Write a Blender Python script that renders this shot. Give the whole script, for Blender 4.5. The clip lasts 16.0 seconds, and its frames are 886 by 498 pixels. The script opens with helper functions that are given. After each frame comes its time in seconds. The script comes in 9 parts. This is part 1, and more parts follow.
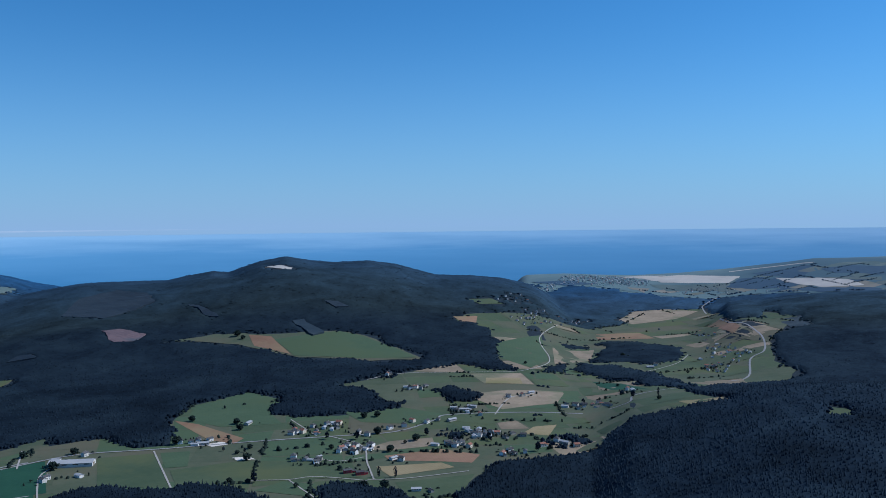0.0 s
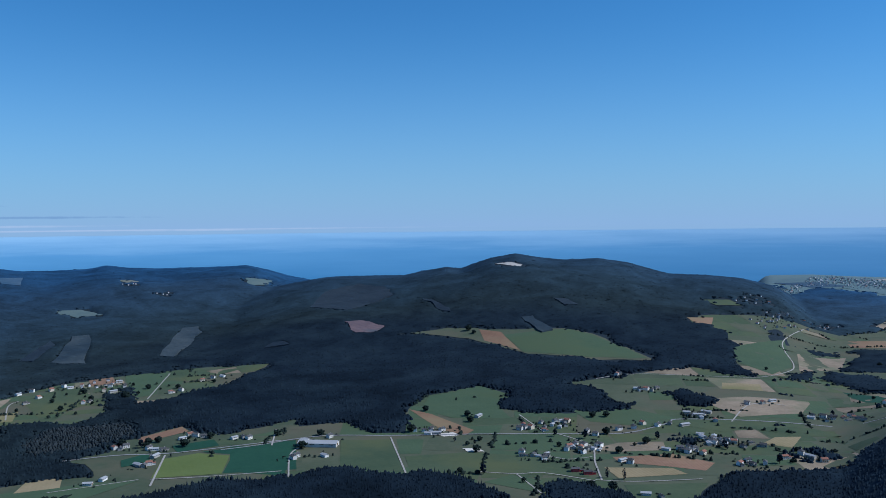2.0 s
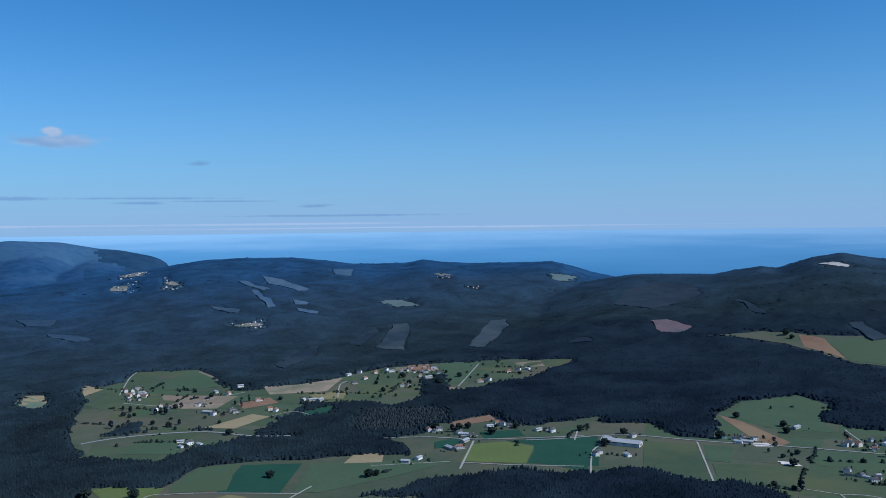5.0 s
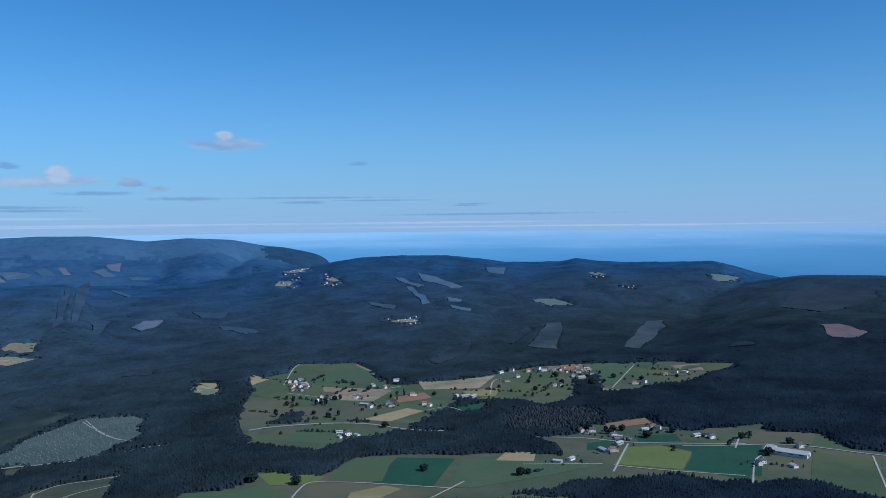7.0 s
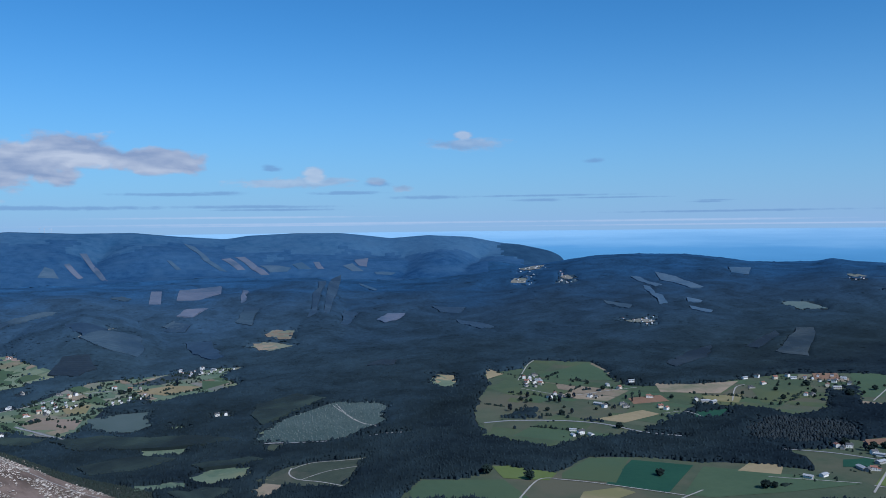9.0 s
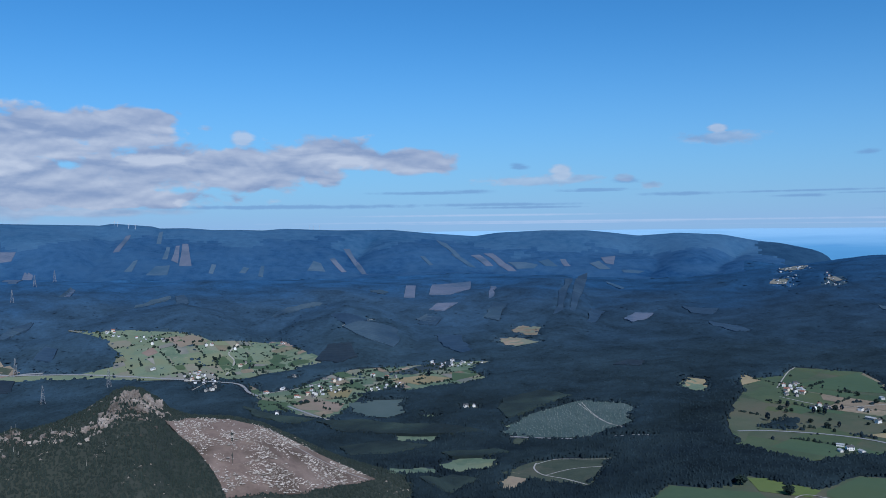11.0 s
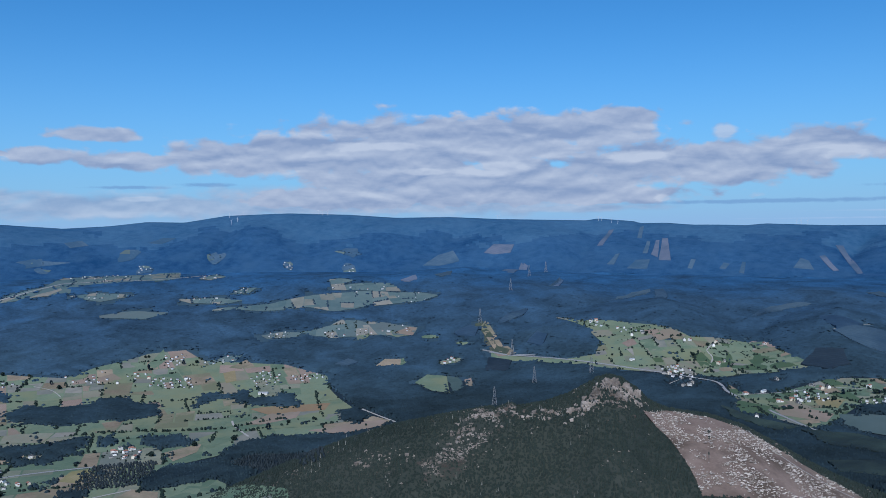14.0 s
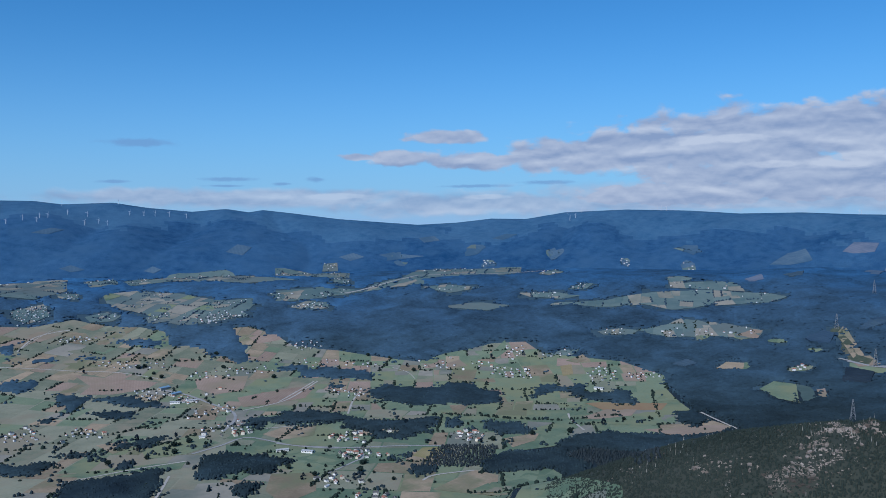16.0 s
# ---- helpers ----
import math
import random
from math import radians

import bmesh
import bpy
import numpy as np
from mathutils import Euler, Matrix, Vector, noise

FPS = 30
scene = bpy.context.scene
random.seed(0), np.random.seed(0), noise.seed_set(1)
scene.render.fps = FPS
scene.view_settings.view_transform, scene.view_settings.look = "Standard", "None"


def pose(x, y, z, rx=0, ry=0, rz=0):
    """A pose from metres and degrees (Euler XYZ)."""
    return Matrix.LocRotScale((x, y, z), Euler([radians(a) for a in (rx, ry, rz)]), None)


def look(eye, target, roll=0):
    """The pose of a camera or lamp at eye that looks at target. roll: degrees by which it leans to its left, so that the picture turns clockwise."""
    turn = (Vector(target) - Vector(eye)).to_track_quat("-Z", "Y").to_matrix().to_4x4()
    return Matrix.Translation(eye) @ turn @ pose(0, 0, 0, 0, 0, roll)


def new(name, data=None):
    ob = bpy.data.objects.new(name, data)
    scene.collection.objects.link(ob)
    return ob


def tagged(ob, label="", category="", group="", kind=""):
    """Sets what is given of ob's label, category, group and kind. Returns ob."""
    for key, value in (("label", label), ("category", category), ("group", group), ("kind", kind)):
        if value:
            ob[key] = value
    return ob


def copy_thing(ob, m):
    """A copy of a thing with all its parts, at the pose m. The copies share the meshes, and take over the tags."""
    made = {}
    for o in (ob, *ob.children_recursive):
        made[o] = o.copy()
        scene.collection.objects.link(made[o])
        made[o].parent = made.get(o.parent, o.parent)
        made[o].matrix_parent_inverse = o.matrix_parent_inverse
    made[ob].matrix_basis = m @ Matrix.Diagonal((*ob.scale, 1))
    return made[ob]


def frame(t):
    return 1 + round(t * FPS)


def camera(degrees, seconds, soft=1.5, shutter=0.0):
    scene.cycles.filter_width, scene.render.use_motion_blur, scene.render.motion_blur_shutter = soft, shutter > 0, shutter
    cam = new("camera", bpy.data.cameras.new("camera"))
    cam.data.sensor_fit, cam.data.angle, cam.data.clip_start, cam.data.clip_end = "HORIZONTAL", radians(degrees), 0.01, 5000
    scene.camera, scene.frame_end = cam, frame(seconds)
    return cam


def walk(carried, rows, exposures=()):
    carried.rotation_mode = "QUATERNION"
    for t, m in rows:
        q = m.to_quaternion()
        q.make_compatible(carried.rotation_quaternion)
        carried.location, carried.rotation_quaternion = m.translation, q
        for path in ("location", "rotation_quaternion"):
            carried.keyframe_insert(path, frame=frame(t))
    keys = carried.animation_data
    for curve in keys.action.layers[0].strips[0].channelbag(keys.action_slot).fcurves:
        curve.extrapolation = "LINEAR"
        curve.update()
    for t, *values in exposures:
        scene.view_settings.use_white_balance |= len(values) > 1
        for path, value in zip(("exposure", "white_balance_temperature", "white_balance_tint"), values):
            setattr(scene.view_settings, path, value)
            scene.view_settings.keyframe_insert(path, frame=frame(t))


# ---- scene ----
# ---- the camera: it hovers high over the valley and turns to its left ----
EYE = 360.0
TURNS = [
    (0.0, 0.0), (0.5, 3.81), (1.0, 7.8), (1.5, 11.67), (2.0, 15.17), (2.5, 18.58), (3.0, 22.14), (3.5, 25.44),
    (4.0, 28.9), (4.5, 32.37), (7.0, 45.38), (7.5, 49.18), (8.0, 53.29), (10.5, 72.65), (11.0, 77.2), (11.5, 81.82),
    (12.0, 86.62), (12.5, 91.66), (13.0, 97.11), (13.5, 102.64), (14.0, 108.32), (14.5, 114.12), (15.0, 119.7),
    (15.5, 125.12), (16.0, 130.48),
]
cam = camera(54.44, 16.0, soft=0.9)
walk(cam, [(t, pose(0, 0, EYE, 90 - 1.582, 0.647, turn)) for t, turn in TURNS], [(0, 0.0, 5850, 10), (16, 0.0, 5850, 10)])

# ---- daylight: a morning sun on the right of the first view, and a blue sky with clouds over the land ----
SUN_AZ, SUN_EL = -78.0, 43.0
sun = new("sun", bpy.data.lights.new("sun", "SUN"))
sun.data.energy, sun.data.angle, sun.data.color = 4.2, radians(0.55), (1.0, 0.965, 0.92)
sun.matrix_world = look(
    (-math.sin(radians(SUN_AZ)) * 900, math.cos(radians(SUN_AZ)) * 900, EYE + 900 * math.tan(radians(SUN_EL))), (0, 0, EYE))


def tree_of(ident, world=False):
    """An empty node tree of a new material or world, and two short hands for adding nodes and links."""
    owner = bpy.data.worlds.new(ident) if world else bpy.data.materials.new(ident)
    owner.use_nodes = True
    nt = owner.node_tree
    nt.nodes.clear()

    def add(kind, **values):
        n = nt.nodes.new(kind)
        for key, v in values.items():
            if key in n.inputs:
                n.inputs[key].default_value = v
        return n

    def join(a, b):
        nt.links.new(a, b)
    return owner, add, join


def math_node(add, join, op, a, b=None, c=None, clamp=False):
    n = add("ShaderNodeMath")
    n.operation, n.use_clamp = op, clamp
    for i, v in enumerate((a, b, c)):
        if v is None:
            continue
        if isinstance(v, (int, float)):
            n.inputs[i].default_value = v
        else:
            join(v, n.inputs[i])
    return n.outputs[0]


# clouds: azimuth, elevation, half width, half height, in degrees
BANKS = [
    (117.3, 4.63, 4.96, 2.22), (110.9, 5.04, 8.02, 2.52), (103.9, 5.39, 7.26, 2.29), (98.5, 6.04, 4.96, 1.53), (97, 6.81, 3.63, 0.84), (95.1, 3.74, 7.26, 1.76),
    (89.9, 3.76, 7.64, 1.6), (85, 4.64, 4.2, 1.45), (105.7, 2.84, 14.51, 1.72), (79.2, 4.21, 3.25, 0.99), (112.6, 1.87, 12.6, 0.99), (100, 1.91, 9.93, 0.84),
    (101.5, 6.37, 5.73, 1.22), (109.1, 5.53, 6.49, 1.76), (116.7, 4.6, 6.11, 1.53), (122.2, 4.34, 4.96, 1.3), (128.2, 4.25, 4.2, 0.65), (133, 4.46, 3.44, 0.61),
    (130.1, 5.82, 3.63, 0.5), (136, 4.53, 1.72, 0.31),
]
LOW_BANKS = [
    (110.9, 1.17, 12.6, 0.42), (100, 1.02, 6.49, 0.31), (142.7, 1.87, 12.6, 0.65), (128.3, 1.42, 11.46, 0.84), (117, 1.65, 9.93, 1.15), (149.9, 2.04, 6.49, 0.53),
    (106.4, 1.53, 10.69, 0.95),
]
PUFFS = [
    (71.3, 2.86, 4.58, 0.42), (59.3, 5.33, 3.25, 0.53), (69.6, 2.93, 3.63, 0.42), (65.4, 2.95, 0.92, 0.34), (63.6, 2.45, 0.76, 0.31),
]
LIT = [
    (90.2, 5.69, 0.92, 0.65), (94, 1.6, 0.69, 0.31), (104.7, 3.75, 2.86, 0.53), (95.5, 4.33, 2.29, 0.53), (83.2, 4.01, 1.72, 0.38), (69.3, 3.18, 0.99, 0.5),
    (109.5, 3.55, 1.91, 0.31), (114.1, 5.22, 2.29, 0.38), (59.5, 5.91, 0.76, 0.38), (69.4, 3.49, 0.92, 0.5), (105.4, 3.55, 2.67, 0.53), (111.6, 5.26, 2.67, 0.34),
    (137.4, 2, 2.29, 0.27), (127.5, 1.86, 1.91, 0.23),
]
WISPS = [
    (149.9, 5.39, 2.98, 0.34), (151.4, 2.94, 1.22, 0.15), (144.4, 3.11, 2.22, 0.19), (144.7, 2.69, 1.72, 0.11), (141, 2.81, 0.84, 0.15), (138.8, 3.1, 0.84, 0.23),
    (123.7, 2.75, 2.37, 0.19), (128.2, 2.58, 3.25, 0.15), (72.1, 3.8, 0.84, 0.23), (65.3, 2.77, 1.22, 0.23), (78.2, 2.14, 5.16, 0.15), (67.4, 2.16, 2.98, 0.11),
    (87.3, 1.29, 11.84, 0.19), (72, 1.12, 5.54, 0.11),
]
STREAKS = [
    (72.2, 3.9, 0.84, 0.23), (51, 4.09, 0.84, 0.23), (67.1, 2.23, 2.98, 0.13), (61.5, 1.86, 3.44, 0.17), (54.5, 1.89, 7.64, 0.1), (54.6, 1.59, 2.37, 0.13),
    (73.3, 1.32, 7.26, 0.15), (75.4, 2.2, 2.37, 0.19), (44.8, 0.73, 5.73, 0.08), (43.9, 1.32, 1.6, 0.08), (49.6, 1.7, 4.58, 0.08), (42, 0.72, 9.93, 0.1),
    (43.4, 1.41, 1.45, 0.08),
]
VEILS = [
    (66.8, 0.19, 26.73, 0.1), (37.5, -0.1, 26.73, 0.08), (74.7, 0.63, 12.6, 0.1), (71.3, 0.09, 12.22, 0.08), (46.4, 0.19, 12.6, 0.11), (30.5, -0.13, 5.73, 0.11),
]


def make_world():
    w, add, join = tree_of("sky", world=True)
    m = lambda *a, **k: math_node(add, join, *a, **k)
    sky = add("ShaderNodeTexSky")
    sky.sky_type, sky.sun_disc = "NISHITA", False
    sky.sun_elevation, sky.sun_rotation = radians(SUN_EL), radians(-SUN_AZ)
    sky.altitude, sky.air_density, sky.dust_density, sky.ozone_density = 300, 1.0, 0.3, 2.2
    co = add("ShaderNodeTexCoord")
    sep = add("ShaderNodeSeparateXYZ")
    join(co.outputs["Generated"], sep.inputs[0])
    x, y, z = sep.outputs
    az = m("MULTIPLY", m("ARCTAN2", m("MULTIPLY", x, -1.0), y), 57.2958)
    el = m("MULTIPLY", m("ARCSINE", z), 57.2958)
    flat = add("ShaderNodeCombineXYZ")
    join(az, flat.inputs[0])
    join(el, flat.inputs[1])

    def noise_at(sx, sy, shift=0.0, **values):
        mp = add("ShaderNodeMapping", Scale=(sx, sy, 1.0), Location=(0.0, shift, 0.0))
        join(flat.outputs[0], mp.inputs[0])
        n = add("ShaderNodeTexNoise", Scale=1.0, **values)
        join(mp.outputs[0], n.inputs["Vector"])
        return n.outputs[0]

    # each cloud waits for the one before it, which keeps the shader's memory small
    last = [el]

    def mask_of(clouds):
        """1 in the middle of the nearest cloud, 0 on its outline, less outside."""
        best = None
        for a, e, wa, we in clouds:
            at = add("ShaderNodeCombineXYZ")
            for value, socket in zip((az, el, last[0]), at.inputs):
                join(value, socket)
            mp = add("ShaderNodeMapping", Location=(-a / wa, -e / we, 0.0), Scale=(1.0 / wa, 1.0 / we, 0.0))
            join(at.outputs[0], mp.inputs[0])
            far = add("ShaderNodeVectorMath")
            far.operation = "LENGTH"
            join(mp.outputs[0], far.inputs[0])
            one = m("SUBTRACT", 1.0, far.outputs["Value"])
            best = last[0] = one if best is None else m("MAXIMUM", best, one)
        last[0] = m("MAXIMUM", best, -2.0)
        return last[0]

    def cover_of(mask, noise, grain, start, full):
        body = m("ADD", mask, m("MULTIPLY", m("SUBTRACT", noise, 0.5), grain))
        t = m("DIVIDE", m("SUBTRACT", body, start), full - start, clamp=True)
        return m("MULTIPLY", m("MULTIPLY", t, t), m("SUBTRACT", 3.0, m("MULTIPLY", t, 2.0)))

    billow = noise_at(0.46, 0.82, Detail=6.0, Roughness=0.52, Distortion=0.25)
    ragged = noise_at(0.9, 2.4, Detail=6.0, Roughness=0.6, Distortion=0.3)
    rolls = noise_at(0.21, 0.8, Detail=4.0, Roughness=0.45, Distortion=0.35)
    rolls_up = noise_at(0.21, 0.8, 0.3, Detail=4.0, Roughness=0.45, Distortion=0.35)
    billow_up = noise_at(0.46, 0.82, 0.25, Detail=6.0, Roughness=0.52, Distortion=0.25)
    bank = cover_of(mask_of(BANKS), billow, 1.75, -0.02, 0.34)
    low = cover_of(mask_of(LOW_BANKS), billow, 1.5, -0.25, 0.5)
    puff = cover_of(mask_of(PUFFS), ragged, 1.5, 0.0, 0.65)
    lit_spots = cover_of(mask_of(LIT), ragged, 0.7, 0.0, 0.5)
    wisps = m("MAXIMUM", cover_of(mask_of(WISPS), ragged, 1.3, 0.0, 0.7), cover_of(mask_of(STREAKS), ragged, 1.3, 0.0, 0.8))
    veils = cover_of(mask_of(VEILS), ragged, 0.8, 0.0, 0.9)
    cover = m("MAXIMUM", m("MAXIMUM", m("MULTIPLY", bank, 0.96), m("MULTIPLY", low, 0.72)), m("MAXIMUM", m("MULTIPLY", puff, 0.6), m("MULTIPLY", lit_spots, 0.72)))
    # sunlit upper edges of the rolls, greyer undersides
    lit = m("ADD", m("MULTIPLY", m("SUBTRACT", rolls, rolls_up), 2.4), m("MULTIPLY", m("SUBTRACT", billow, billow_up), 1.15))
    lit = m("ADD", m("ADD", lit, 0.40), m("MULTIPLY", lit_spots, 0.5), clamp=True)
    tone = add("ShaderNodeMix")
    tone.data_type = "RGBA"
    tone.inputs[6].default_value, tone.inputs[7].default_value = (2.75, 3.5, 5.15, 1), (5.6, 6.05, 7.0, 1)
    join(lit, tone.inputs[0])
    # the pale, slightly rosy band low over the horizon
    band = m("POWER", m("SUBTRACT", 1.0, m("MULTIPLY", m("ABSOLUTE", el), 1 / 16.0), clamp=True), 2.2)
    haze = add("ShaderNodeMix")
    haze.data_type = "RGBA"
    haze.inputs[7].default_value = (3.15, 4.75, 7.4, 1)
    tint = add("ShaderNodeMix")
    tint.data_type, tint.blend_type = "RGBA", "MULTIPLY"
    tint.inputs[0].default_value, tint.inputs[7].default_value = 1.0, (0.325, 0.775, 1.12, 1)
    join(sky.outputs[0], tint.inputs[6])
    join(m("MULTIPLY", band, 0.85), haze.inputs[0])
    join(tint.outputs[2], haze.inputs[6])
    mix = add("ShaderNodeMix")
    mix.data_type = "RGBA"
    join(cover, mix.inputs[0])
    under = haze.outputs[2]
    for amount, share, colour in ((veils, 0.55, (5.2, 6.2, 8.0, 1)), (wisps, 0.62, (1.75, 3.15, 5.6, 1))):
        thin = add("ShaderNodeMix")
        thin.data_type = "RGBA"
        thin.inputs[7].default_value = colour
        join(m("MULTIPLY", amount, share), thin.inputs[0])
        join(under, thin.inputs[6])
        under = thin.outputs[2]
    join(under, mix.inputs[6])
    join(tone.outputs[2], mix.inputs[7])
    bg = add("ShaderNodeBackground", Strength=0.095)
    join(mix.outputs[2], bg.inputs[0])
    out = add("ShaderNodeOutputWorld")
    join(bg.outputs[0], out.inputs[0])
    return w


scene.world = make_world()


# ---- materials ----
def surface(ident, low, high, scale, rough=0.9, bump=0.0, stains=None, stretch=(1, 1, 1), spec=0.15, metal=0.0,
            island=0.0, per_object=0.0, furrows=0.0, detail=6.0, edge=(0.48, 0.62), wide=0.0):
    """A procedural surface: fine grain between two colours, broad stains, relief, and furrows where it is tilled."""
    mat, add, join = tree_of(ident)
    m = lambda *a, **k: math_node(add, join, *a, **k)
    geo = add("ShaderNodeNewGeometry")
    mp = add("ShaderNodeMapping", Scale=stretch)
    join(geo.outputs["Position"], mp.inputs[0])
    fine = add("ShaderNodeTexNoise", Scale=scale, Detail=detail, Roughness=0.65)
    broad = add("ShaderNodeTexNoise", Scale=scale * 0.13, Detail=3.0, Roughness=0.55)
    join(mp.outputs[0], fine.inputs["Vector"])
    join(mp.outputs[0], broad.inputs["Vector"])
    f = m("ADD", m("MULTIPLY", m("SUBTRACT", fine.outputs[0], 0.5), 1.0), m("MULTIPLY", m("SUBTRACT", broad.outputs[0], 0.5), 1.3))
    if wide:
        vast = add("ShaderNodeTexNoise", Scale=0.0021, Detail=4.0, Roughness=0.5, Distortion=0.6)
        join(mp.outputs[0], vast.inputs["Vector"])
        f = m("ADD", f, m("MULTIPLY", m("SUBTRACT", vast.outputs[0], 0.5), wide))
    if furrows:
        wv = add("ShaderNodeTexWave", Scale=furrows, Distortion=1.2, Detail=2.0)
        turned = add("ShaderNodeMapping", Rotation=(0, 0, 0.5))
        join(geo.outputs["Position"], turned.inputs[0])
        join(turned.outputs[0], wv.inputs["Vector"])
        f = m("ADD", f, m("MULTIPLY", m("SUBTRACT", wv.outputs[1], 0.5), 0.3))
    if island:
        f = m("ADD", f, m("MULTIPLY", m("SUBTRACT", geo.outputs["Random Per Island"], 0.5), island))
    if per_object:
        info = add("ShaderNodeObjectInfo")
        f = m("ADD", f, m("MULTIPLY", m("SUBTRACT", info.outputs["Random"], 0.5), per_object))
    f = m("ADD", f, 0.5, clamp=True)
    mix = add("ShaderNodeMix")
    mix.data_type = "RGBA"
    mix.inputs[6].default_value, mix.inputs[7].default_value = (*low, 1), (*high, 1)
    join(f, mix.inputs[0])
    colour = mix.outputs[2]
    if stains:
        st = add("ShaderNodeTexNoise", Scale=scale * 0.045, Detail=5.0, Roughness=0.6)
        join(mp.outputs[0], st.inputs["Vector"])
        ramp = add("ShaderNodeValToRGB")
        ramp.color_ramp.elements[0].position, ramp.color_ramp.elements[1].position = edge
        join(st.outputs[0], ramp.inputs[0])
        over = add("ShaderNodeMix")
        over.data_type = "RGBA"
        over.inputs[7].default_value = (*stains, 1)
        join(ramp.outputs[0], over.inputs[0])
        join(colour, over.inputs[6])
        colour = over.outputs[2]
    bsdf = add("ShaderNodeBsdfPrincipled", Roughness=rough, Metallic=metal)
    bsdf.inputs["Specular IOR Level"].default_value = spec
    join(colour, bsdf.inputs["Base Color"])
    if bump:
        b = add("ShaderNodeBump", Strength=0.7, Distance=bump)
        join(fine.outputs[0], b.inputs["Height"])
        join(b.outputs[0], bsdf.inputs["Normal"])
    out = add("ShaderNodeOutputMaterial")
    join(bsdf.outputs[0], out.inputs[0])
    return mat


